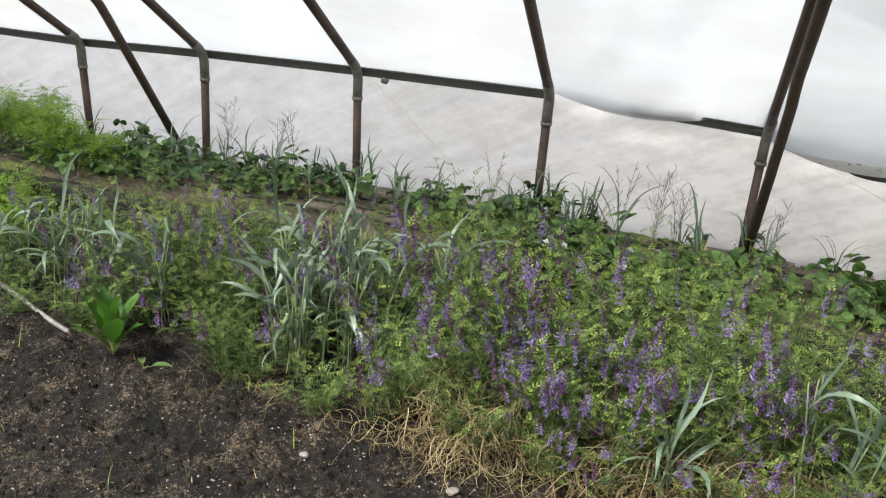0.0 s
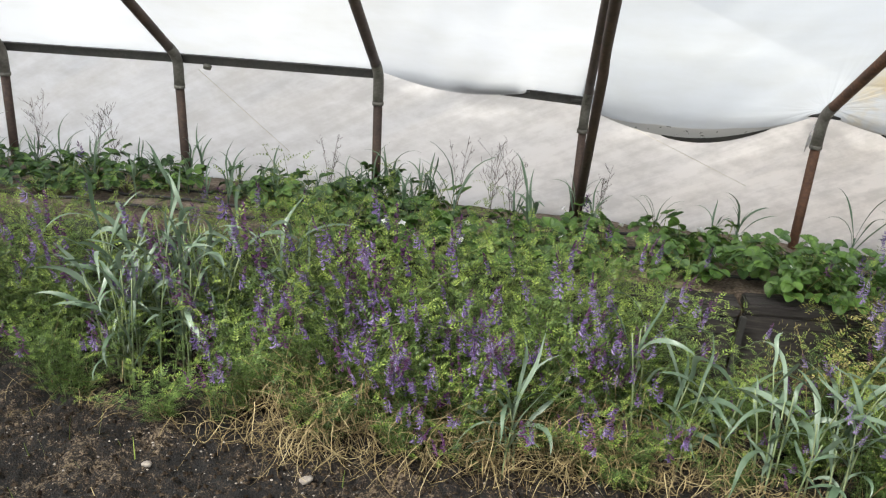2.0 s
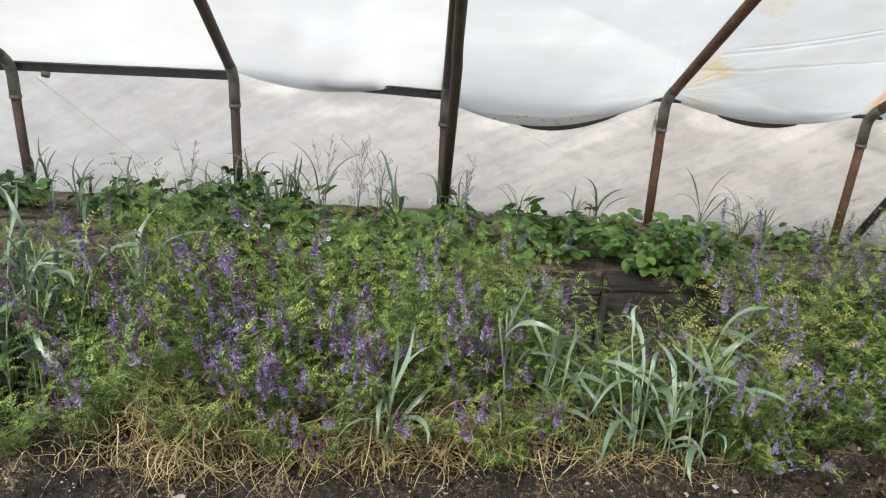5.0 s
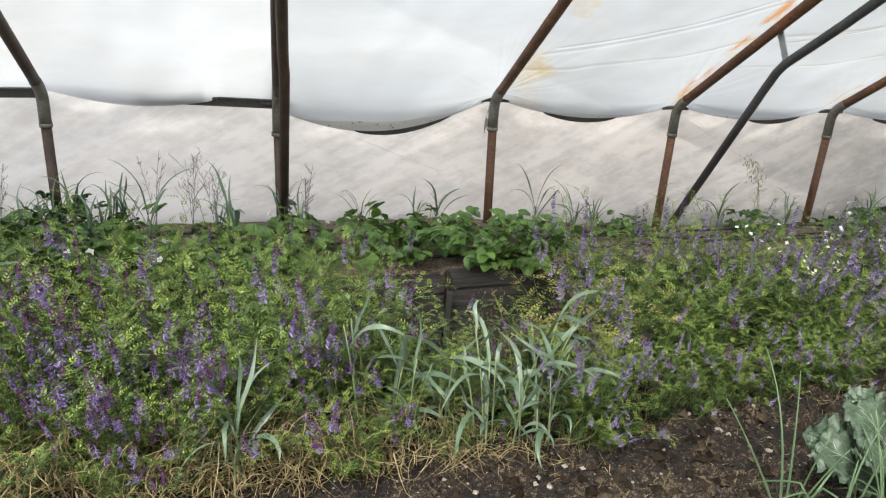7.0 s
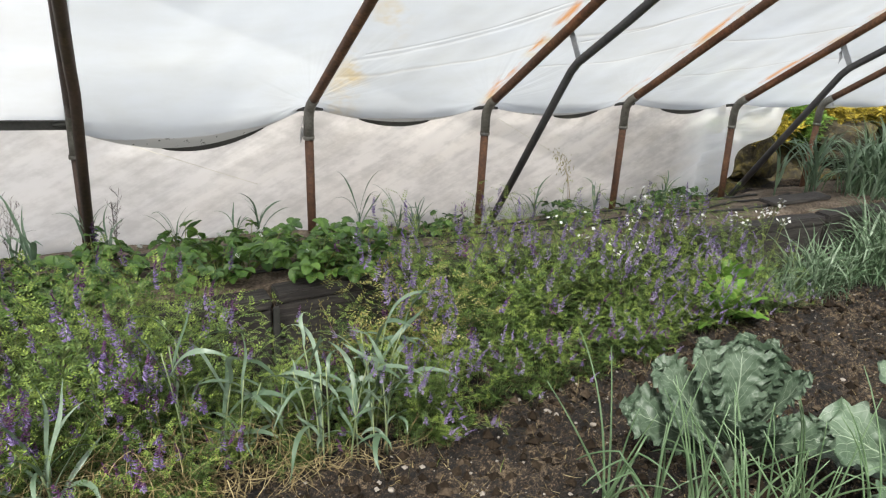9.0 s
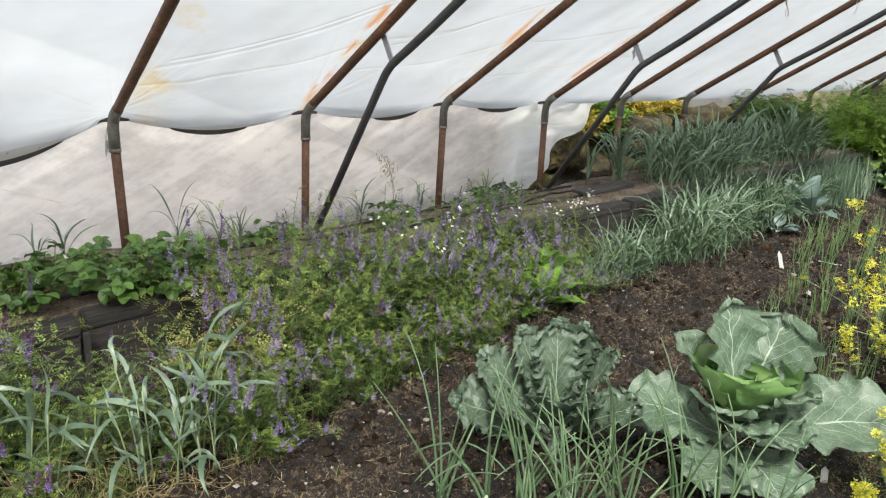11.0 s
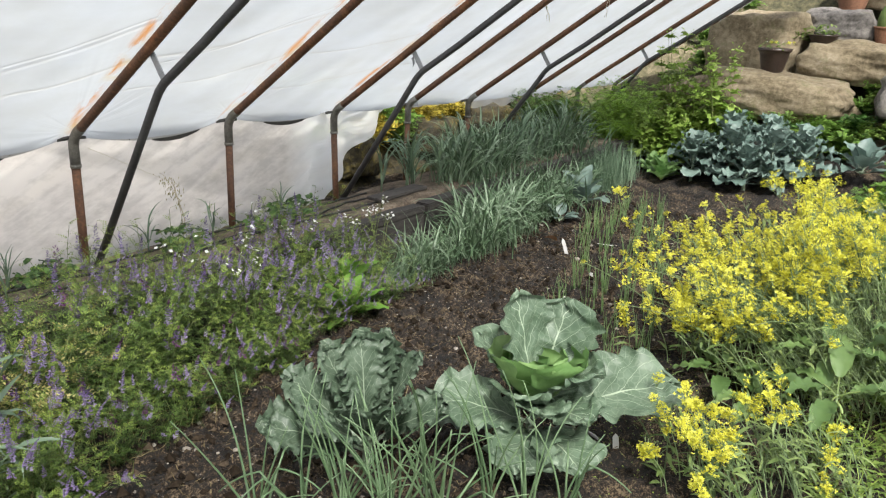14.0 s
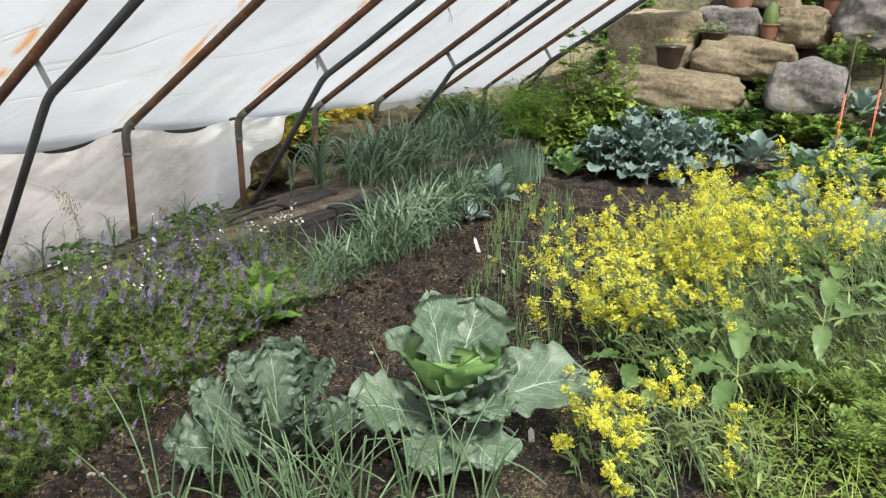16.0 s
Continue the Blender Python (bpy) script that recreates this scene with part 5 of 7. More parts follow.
def dead_weed(x, y, z, seed, tall, spread):
    rng, s = random.Random(seed), Sheet()
    for k in range(3):
        path = arc((x, y, z), rng.uniform(0, 6.28), 0.05, rng.uniform(0.1, 0.35), tall * rng.uniform(0.75, 1), 7)
        s.tube(path, 0.0014, 0.0008, 4, cap=False)
        for i in range(2, 7):
            for j in range(2):
                tw = arc(path[i], rng.uniform(0, 6.28), rng.uniform(0.3, 0.7), rng.uniform(0.4, 1.3), spread * rng.uniform(0.4, 1), 4)
                s.tube(tw, 0.0008, 0.0005, 3, cap=False)
                for b in range(2, 5):
                    s.tube(arc(tw[b], rng.uniform(0, 6.28), 0.4, 1.0, spread * 0.25, 2), 0.0010, 0.0006, 3, cap=False)
    tagged(new("dead_weed", s.mesh("dead_weed", DEAD)), "dry leafless weed stalk with fine twigs", "dead weed", "dead weeds")


for k, (wx, wy, wh, wsp) in enumerate(((-0.18, 3.85, 0.42, 0.12), (-0.08, 3.88, 0.36, 0.10), (-2.10, 3.80, 0.48, 0.07), (-2.18, 3.75, 0.44, 0.07), (-2.55, 3.85, 0.42, 0.08), (-1.0, 3.85, 0.35, 0.06), (0.35, 3.86, 0.35, 0.06), (-0.35, 3.9, 0.4, 0.04))):
    dead_weed(wx, wy, bed_z(wx, wy), 200 + k, wh, wsp)


# ---- irrigation lines ----
def make_hose(name, pts, r, material, label):
    s = Sheet()
    s.tube(pts, r, n=6)
    tagged(new(name, s.mesh(name, material)), label, "hose", "irrigation hoses")


for hy in (3.20, 3.44, 3.72):
    make_hose("drip_hose", [(x, hy + 0.03 * math.sin(x * 1.7 + hy * 9), bed_z(x, hy) + 0.012) for x in [-4.5 + 0.09 * i for i in range(100)]], 0.008, HOSE, "black drip irrigation hose lying on the bed")
make_hose("supply_hose", [(-3.6 + 0.12 * i, 2.62 - 0.42 * (i / 12) ** 1.2, 0.02 + 0.01 * math.sin(i)) for i in range(13)], 0.010, HOSE_PALE, "dusty pale irrigation hose lying on the soil")
make_hose("supply_hose", [(-3.8 + 0.12 * i, 3.0 - 0.10 * (i / 12), 0.03 + 0.01 * math.sin(i * 1.3)) for i in range(13)], 0.010, HOSE_PALE, "dusty pale irrigation hose lying on the soil")
make_hose("supply_hose", [(-3.7 + 0.12 * i, 2.84 - 0.12 * (i / 12), 0.02 + 0.01 * math.sin(i * 1.1)) for i in range(13)], 0.010, HOSE_PALE, "dusty pale irrigation hose lying on the soil")


# ---- feathery carrots at the far left of the bed ----
def fern_bush(x, y, z, seed, r, tall, material, label, category, fronds=40, name="leafy_bush", size=0.02):
    rng, s, st = random.Random(seed), Sheet(), Sheet()
    t = thing(name, label, category, at(x, y, z))
    for k in range(fronds):
        az = rng.uniform(0, 6.28)
        path = arc((rng.gauss(0, r * 0.3), rng.gauss(0, r * 0.3), 0), az, rng.uniform(0, 0.3), rng.uniform(0.5, 1.5), tall * rng.uniform(0.7, 1.2), 6)
        st.tube(path, 0.0018, 0.001, 3, cap=False)
        for i in range(2, 7):
            for j in range(3):
                d = Vector((rng.uniform(-1, 1), rng.uniform(-1, 1), rng.uniform(-0.1, 0.7)))
                pinnate(s, path[i], d, UP, rng.uniform(0.05, 0.09), 5, size * rng.uniform(0.9, 1.5), rng, 0.5)
    part("stemwork", st.mesh("stemwork", VETCH_STEM), t)
    part("foliage", s.mesh("foliage", material), t)
    return t


for k, (cx, cy, cz, r, h) in enumerate(((-3.35, 3.35, 0.26, 0.18, 0.24), (-3.62, 3.25, 0.26, 0.2, 0.30), (-3.10, 3.25, 0.26, 0.15, 0.19), (-3.75, 3.6, 0.2, 0.2, 0.28), (-2.85, 3.22, 0.26, 0.13, 0.15), (-2.98, 2.72, 0, 0.14, 0.30), (-3.15, 2.80, 0, 0.16, 0.36), (-3.4, 2.65, 0, 0.18, 0.40))):
    fern_bush(cx, cy, cz, 300 + k, r, h, FERN, "bright green feathery carrot tops", "carrot", 60, "carrot_plant", 0.015)


# ---- dock beside the soil ----
def rosette(name, label, category, x, y, z, seed, leaves, length, width, material, tilt=(0.2, 1.0), ruffle=0.03, droop=0.7, stem=None, cup=0.3, profile=None, seg=7, cols=2, lobes=6.0, group=""):
    """A plant of broad leaves that rise from one base; each leaf is a part."""
    rng = random.Random(seed)
    t = thing(name, label, category, at(x, y, z, 0), group)
    stalks = Sheet()
    for k in range(leaves):
        q = k / max(1, leaves - 1)
        az = 2.4 * k + rng.uniform(-0.3, 0.3)
        ti = tilt[0] + (tilt[1] - tilt[0]) * q + rng.uniform(-0.1, 0.1)
        d = way_of(az, ti)
        ln = length * rng.uniform(0.8, 1.1)
        st = ln * 0.35
        p0, p1 = Vector((0, 0, 0.01)), Vector((0, 0, 0.01)) + d * st
        stalks.tube([p0, p0.lerp(p1, 0.5) + UP * 0.005, p1], 0.004 * length / 0.2, 0.0025 * length / 0.2, 5, cap=False)
        s = Sheet()
        s.leaf(p1, d, way_of(az + math.pi, max(0.1, 1.57 - ti)), ln, width * rng.uniform(0.85, 1.15), droop * rng.uniform(0.7, 1.3), seg, cup, profile, ruffle, lobes, rng.uniform(0, 6), cols)
        part("leaf", s.mesh("leaf", material), t)
    part("stemwork", stalks.mesh("stemwork", stem or BERRY_STEM), t)
    return t


rosette("dock_plant", "deep green dock with upright broad leaves beside bare soil", "dock", -1.91, 2.15, 0, 401, 9, 0.185, 0.070, DOCK_DARK, (0.05, 0.55), 0.03, 0.5)
rosette("dock_plant", "small dock with a grey-green leaf flat on the soil", "dock", -1.74, 2.10, 0.01, 402, 2, 0.085, 0.032, DOCK, (1.2, 1.5))
rosette("charlock_plant", "yellow-green charlock with lobed leaves in the vetch", "charlock", 2.82, 2.48, 0, 403, 14, 0.17, 0.085, LUSH, (0.2, 1.3), 0.06)
rosette("charlock_plant", "yellow-green charlock with lobed leaves in the vetch", "charlock", 2.95, 2.62, 0.05, 404, 12, 0.18, 0.09, LUSH, (0.1, 1.2), 0.06)
for k, (dx, dy, dh) in enumerate(((1.24, 2.52, 0.36), (1.34, 2.48, 0.38), (1.40, 2.64, 0.42), (1.22, 2.64, 0.36))):
    fern_bush(dx, dy, 0.02, 420 + k, 0.05, dh, TAN, "withered yellow plant with curled dry leaves", "withered plant", 7, "withered_plant", 0.015)


def seed_head(x, y, z, seed, tall):
    """A dry nodding panicle on a thin stalk."""
    rng, st = random.Random(seed), Sheet()
    t = thing("seed_head", "dry nodding tan seed head on a thin stalk", "seed head", at(x, y, z), "dry seed heads")
    path = arc((0, 0, 0), rng.uniform(0, 6.28), 0.05, 0.9, tall, 8)
    st.tube(path, 0.002, 0.001, 4, cap=False)
    part("stemwork", st.mesh("stemwork", STRAW), t)
    gr = Sheet()
    for k in range(60):
        p = path[rng.randint(5, 8)] + Vector((rng.gauss(0, 0.022), rng.gauss(0, 0.022), rng.uniform(-0.05, 0.015)))
        gr.leaf(p, Vector((rng.uniform(-0.4, 0.4), rng.uniform(-0.4, 0.4), -1)), Vector((1, 0, 0)), 0.015, 0.006, 0.2, 2, 0.3, None, 0, 5, 0, 1)
    part("foliage", gr.mesh("grain", TAN), t, "pale dry grains")


for k, (hx, hy, hz, ht) in enumerate(((0.98, 2.50, 0.0, 0.40), (1.02, 2.55, 0.0, 0.44), (0.94, 2.56, 0.0, 0.42), (2.80, 3.70, 0.2, 0.34), (2.86, 3.76, 0.2, 0.36))):
    seed_head(hx, hy, hz, 460 + k, ht)
for k, (vx, vy, vh) in enumerate(((1.08, 2.18, 0.34), (1.16, 2.22, 0.36), (1.24, 2.30, 0.36), (-0.35, 2.40, 0.38), (-0.1, 2.44, 0.40), (-0.6, 2.44, 0.40))):
    copy_thing(VETCHES[4 if vx > 1 else 2][k % 3], Matrix.Identity(4)).matrix_basis = at(vx, vy, 0, 25 * (k % 3) - 35, vh / 0.44)


# ---- white-flowered radish in the vetch ----
CRESS = flower_mesh(WHITE_PETAL, 4, 0.0088)


def radish(x, y, z, seed, tall):
    rng = random.Random(seed)
    t = thing("radish_plant", "flowering radish with small white flowers on thin stems", "radish", at(x, y, z), "white-flowered plants")
    st = Sheet()
    for k in range(4):
        path = arc((0, 0, 0), rng.uniform(0, 6.28), 0.05, rng.uniform(0.1, 0.5), tall * rng.uniform(0.8, 1.05), 6)
        st.tube(path, 0.0022, 0.0012, 4, cap=False)
        for j in range(5):
            p = path[-1] + Vector((rng.gauss(0, 0.016), rng.gauss(0, 0.016), rng.uniform(-0.05, 0.015)))
            st.tube([path[-2], p], 0.0007, 0.0006, 3, cap=False)
            part("flower", CRESS, t, "small white flower", pose(p.x, p.y, p.z, rng.uniform(-50, 50), rng.uniform(-50, 50), rng.uniform(0, 360)))
    part("stemwork", st.mesh("stemwork", VETCH_STEM), t)


for k, (rx, ry, rh) in enumerate(((2.02, 2.72, 0.56), (2.42, 2.78, 0.60), (2.72, 2.80, 0.56), (3.05, 2.74, 0.52), (3.28, 2.66, 0.50), (2.3, 2.55, 0.48), (3.4, 2.82, 0.5))):
    radish(rx, ry, 0, 500 + k, rh)


# ---- cabbages ----
def oval(q):
    return max(0.05, (0.22 + 0.78 * math.sin(math.pi * min(1.0, q * 0.62 + 0.06)) ** 1.1) * (1 if q < 0.80 else max(0.10, 1 - 0.92 * ((q - 0.80) / 0.20) ** 2.4)))


def cabbage(name, label, x, y, seed, outer, ruffle, heart=True):
    """outer: rows of azimuth, tilt, length, width, droop, base height; each leaf is a part."""
    rng = random.Random(seed)
    t = thing(name, label, "cabbage", at(x, y, ground_z(x, y)))
    s = Sheet()
    s.tube([(0, 0, -0.02), (0.01, 0, 0.06), (0, 0.005, 0.17 if heart else 0.10)], 0.022, 0.016, 8)
    part("stalk", s.mesh("stalk", CABBAGE_STEM), t, "pale green stalk")
    for az, tilt, ln, w, droop, z, *roll in outer:
        a = radians(az)
        d = way_of(a, tilt)
        s = Sheet()
        up = way_of(a + math.pi, max(0.05, 1.57 - tilt))
        if roll:
            up.rotate(Matrix.Rotation(roll[0], 3, d))
        stem = 0.05 if heart else 0.09
        lobes = 5.0 if heart else 9.5
        s.leaf(Vector((0, 0, z)) + d * stem, d, up, ln, w, droop, 40, 0.26, oval, 0.0, lobes, 0.0, 9)
        side, ph = d.cross(up).normalized(), rng.uniform(0, 6)
        for i, (p, (e, q)) in enumerate(zip(s.v, s.uv)):
            v, e = Vector(p), 2 * e - 1
            rim = max(abs(e), max(0.0, (q - 0.55) / 0.45)) ** 3
            run = q * lobes * 2.2 * math.copysign(1, e) + 1.6 * e
            wave = math.sin(run * 2.1 + ph) + 0.55 * math.sin(run * 4.7 + 2.1 * ph) + 0.8 * wobble(v.x * 1.3, v.y * 1.3, v.z * 1.3 + ph, 14.0)
            pleat = (0.006 if heart else 0.003) * math.sin(22 * (q - 0.5 * abs(e)) + ph) * min(1.0, 2.5 * abs(e)) * (1 - rim)
            v += up * (ruffle * w * 0.55 * rim * wave + pleat + 0.009 * wobble(v.x + 3, v.y, v.z, 16.0) + 0.004 * wobble(v.x, v.y + 9, v.z, 46.0))
            v += side * ((0.05 if heart else 0.10) * w * rim * math.copysign(1, e) * math.sin(run * 3.3 + 1.7 * ph)) + d * ((0.05 if heart else 0.10) * w * rim * math.sin(11 * e + ph))
            s.v[i] = tuple(v)
        part("leaf", s.mesh("leaf", CABBAGE if heart else COLLARD_SHADED), t)
        r = Sheet()
        r.tube([Vector((0, 0, z)), Vector((0, 0, z)) + d * (stem + 0.005)], 0.009, 0.006, 6)
        part("leaf_stalk", r.mesh("leaf_stalk", CABBAGE_STEM), t, "pale leaf stalk")
    if heart:
        for k in range(16):
            a, tilt = 2.4 * k, 0.08 + 0.045 * k
            d = way_of(a, tilt)
            s = Sheet()
            s.leaf(Vector((0, 0, 0.215)) + d * 0.02, d, way_of(a + math.pi, 1.57 - tilt), 0.11 + 0.010 * k, 0.13 + 0.010 * k, -0.1, 20, 0.45, oval, 0.05, 7.0, rng.uniform(0, 6), 5)
            for i, p in enumerate(s.v):
                v = Vector(p)
                s.v[i] = tuple(v + Vector((wobble(v.x, v.y, v.z + k, 26.0), wobble(v.x + 5, v.y, v.z + k, 26.0), wobble(v.x, v.y + 7, v.z + k, 26.0))) * 0.010)
            part("heart_leaf", s.mesh("heart_leaf", HEART), t, "yellow-green crinkled inner leaf")
    return t


cabbage("cabbage", "large open cabbage with broad waxy blue-green leaves and pale veins", 2.31, 1.19, 601, [
    (80, 0.22, 0.36, 0.24, 0.10, 0.21), (-8, 0.46, 0.33, 0.28, 0.1, 0.22, 0.35), (-50, 1.22, 0.48, 0.32, 0.40, 0.18, 0.30), (-25, 0.85, 0.24, 0.20, 0.4, 0.18, 0.3), (105, 0.55, 0.30, 0.20, 0.3, 0.19), (140, 1.05, 0.31, 0.25, 0.45, 0.15, -0.35), (185, 0.75, 0.20, 0.21, 0.35, 0.19),
    (-82, 0.60, 0.25, 0.24, 0.55, 0.20), (-110, 0.85, 0.24, 0.24, 0.8, 0.17), (215, 0.80, 0.19, 0.19, 0.7, 0.19), (200, 1.25, 0.24, 0.23, 0.9, 0.14), (240, 1.15, 0.26, 0.24, 0.9, 0.12), (110, 1.3, 0.28, 0.22, 0.6, 0.11)], 0.085)
cabbage("collard", "blue-green collard with strongly ruffled upright leaves", 1.92, 1.60, 602, [
    (60, 0.16, 0.28, 0.17, 0.10, 0.11), (5, 0.32, 0.29, 0.15, 0.0, 0.10), (-35, 0.50, 0.26, 0.15, 0.15, 0.10), (100, 0.45, 0.27, 0.17, 0.15, 0.10), (125, 0.75, 0.28, 0.18, 0.20, 0.08, -0.3), (150, 1.05, 0.29, 0.19, 0.30, 0.07, -0.5), (175, 0.80, 0.24, 0.17, 0.35, 0.08, -0.3),
    (-70, 0.80, 0.24, 0.17, 0.4, 0.08, 0.4), (215, 0.60, 0.22, 0.16, 0.3, 0.09), (255, 0.65, 0.22, 0.16, 0.3, 0.09, 0.3), (35, 0.60, 0.28, 0.16, 0.1, 0.09)], 0.10, False)


# ---- bunching onions ----
ONION_LEAVES = []
for k in range(12):
    s = Sheet()
    s.tube(arc((0, 0, 0), 0.0, 0.06 + 0.02 * k, 0.25 + 0.13 * (k % 6), 0.38 + 0.035 * (k % 5), 9, 1.5), 0.0047, 0.0013, 7)
    ONION_LEAVES.append(s.mesh("leaf", ONION))
s = Sheet()
s.tube(arc((0, 0, 0), 0.0, 0.25, 0.6, 0.22, 5) + arc(arc((0, 0, 0), 0.0, 0.25, 0.6, 0.22, 5)[-1], 0.4, 1.6, 2.2, 0.14, 5)[1:], 0.0047, 0.0018, 7)
ONION_BENT = s.mesh("leaf", ONION)
ONION_SPOTS = [(1.52, 1.50), (1.60, 1.40), (1.66, 1.48), (1.70, 1.30), (1.78, 1.40), (1.82, 1.22), (1.88, 1.32), (1.92, 1.12), (2.0, 1.02), (2.05, 0.92), (1.74, 1.18), (1.62, 1.28), (1.45, 1.62)]
for k, (ox, oy) in enumerate(ONION_SPOTS):
    rng = random.Random(700 + k)
    t = thing("bunching_onion", "bunching onion with long hollow grey-green leaves", "onion", at(ox, oy, ground_z(ox, oy) - 0.01), "bunching onions")
    s = Sheet()
    s.tube([(0, 0, 0), (0, 0, 0.03), (0, 0, 0.07)], 0.013, 0.008, 8)
    part("bulb", s.mesh("bulb", CABBAGE_STEM), t, "pale onion base")
    for j in range(rng.randint(7, 9)):
        part("leaf", ONION_BENT if rng.random() < 0.2 else ONION_LEAVES[rng.randrange(12)], t, "", pose(rng.uniform(-0.02, 0.02), rng.uniform(-0.02, 0.02), 0.04, rng.uniform(-14, 14), rng.uniform(-14, 16), rng.uniform(0, 360)) @ Matrix.Diagonal((1, 1, rng.uniform(0.75, 1.1), 1)))


# ---- rows of young onions ----
def young_onion(seed):
    rng = random.Random(seed)
    t = thing("young_onion", "thin upright young onion shoots in bare soil", "onion", group="young onions")
    for k in range(5):
        s = Sheet()
        s.tube(arc((rng.uniform(-0.03, 0.03), rng.uniform(-0.03, 0.03), 0), rng.uniform(0, 6.28), 0.03, rng.uniform(0.1, 0.5), rng.uniform(0.16, 0.28), 5), 0.0034, 0.001, 5)
        part("shoot", s.mesh("shoot", ONION_SMALL), t)
    return t


YOUNG = [young_onion(800 + k) for k in range(5)]


def plant_rows():
    rng = random.Random(33)
    spots = []
    for row in range(4):
        for k in range(20):
            x = 3.15 + 0.145 * k + rng.uniform(-0.05, 0.05)
            spots.append((x, 1.12 + 0.30 * (x - 3.15) + 0.15 * row + rng.uniform(-0.03, 0.03) + (0.0 if x < 4.6 else 0.05)))
    for k, (x, y) in enumerate(spots):
        if y > border(x) - 0.3:
            continue
        m = at(x, y, ground_z(x, y) - 0.005, rng.uniform(0, 360), rng.uniform(0.65, 0.95))
        if k < 5:
            YOUNG[k].matrix_basis = m
        else:
            copy_thing(YOUNG[rng.randrange(5)], Matrix.Identity(4)).matrix_basis = m


plant_rows()


# ---- plant labels and scraps ----
def plant_label(x, y, z, rx, ry, rz, length=0.12):
    bm = bmesh.new()
    w, e = 0.011, 0.0012
    pts = [(-w, 0), (w, 0), (w, length * 0.8), (0, length), (-w, length * 0.8)]
    lo = [bm.verts.new((px, -e, pz)) for px, pz in pts]
    f = bm.faces.new(lo)
    up = bmesh.ops.extrude_face_region(bm, geom=[f])
    for v in up["geom"]:
        if isinstance(v, bmesh.types.BMVert):
            v.co.y += 2 * e
    bmesh.ops.recalc_face_normals(bm, faces=bm.faces)
    ob = new("plant_label", bm_mesh(bm, "plant_label", TAG))
    ob.matrix_basis = pose(x, y, z, rx, ry, rz)
    tagged(ob, "white plastic plant label stuck in the soil", "plant label", "plant labels")


plant_label(2.565, 0.970, -0.01, 14, -8, -62, 0.085)
plant_label(2.57, 1.085, 0.02, 62, 58, -62, 0.085)
plant_label(4.53, 2.13, -0.02, 10, -18, -62, 0.13)
plant_label(4.78, 2.03, 0.02, 80, 10, -20, 0.13)
plant_label(3.72, 1.76, -0.01, 10, 8, -62, 0.055)
plant_label(4.17, 1.80, -0.01, 8, -6, -62, 0.055)
s = Sheet()
s.leaf((0, 0, 0), Vector((1, 0, 0.1)), UP, 0.09, 0.08, 0.5, 6, 0.3)
ob = new("fallen_leaf", s.mesh("fallen_leaf", CARD))
ob.matrix_basis = pose(4.62, 2.25, 0.03, 30, -20, 120)
tagged(ob, "curled brown fallen leaf on the soil", "dry leaf")


# ---- flowering mustard ----
def cluster_mesh(seed, n, r):
    """A head of small four-petalled flowers."""
    rng, s = random.Random(seed), Sheet()
    for k in range(n):
        c = Vector((rng.gauss(0, r * 0.5), rng.gauss(0, r * 0.5), rng.uniform(-1.15 * r, r * 0.95)))
        a, tilt = rng.uniform(0, 6.28), Vector((rng.uniform(-0.7, 0.7), rng.uniform(-0.7, 0.7), 1)).normalized()
        u = tilt.cross(Vector((math.cos(a), math.sin(a), 0))).normalized()
        w = tilt.cross(u)
        z = rng.uniform(0.0064, 0.0092)
        for p, q in ((u, w), (w, -u), (-u, -w), (-w, u)):
            d = (p + q).normalized()
            e = d.cross(tilt) * 0.36
            s.face([c, c + (d * 0.65 - e) * z + tilt * 0.002, c + d * z * 1.05 + tilt * 0.003, c + (d * 0.65 + e) * z + tilt * 0.002])
    return s.mesh("flower_head", YELLOW)


HEADS = [cluster_mesh(k, 18 + 3 * (k % 4), 0.019 + 0.003 * (k % 3)) for k in range(8)]


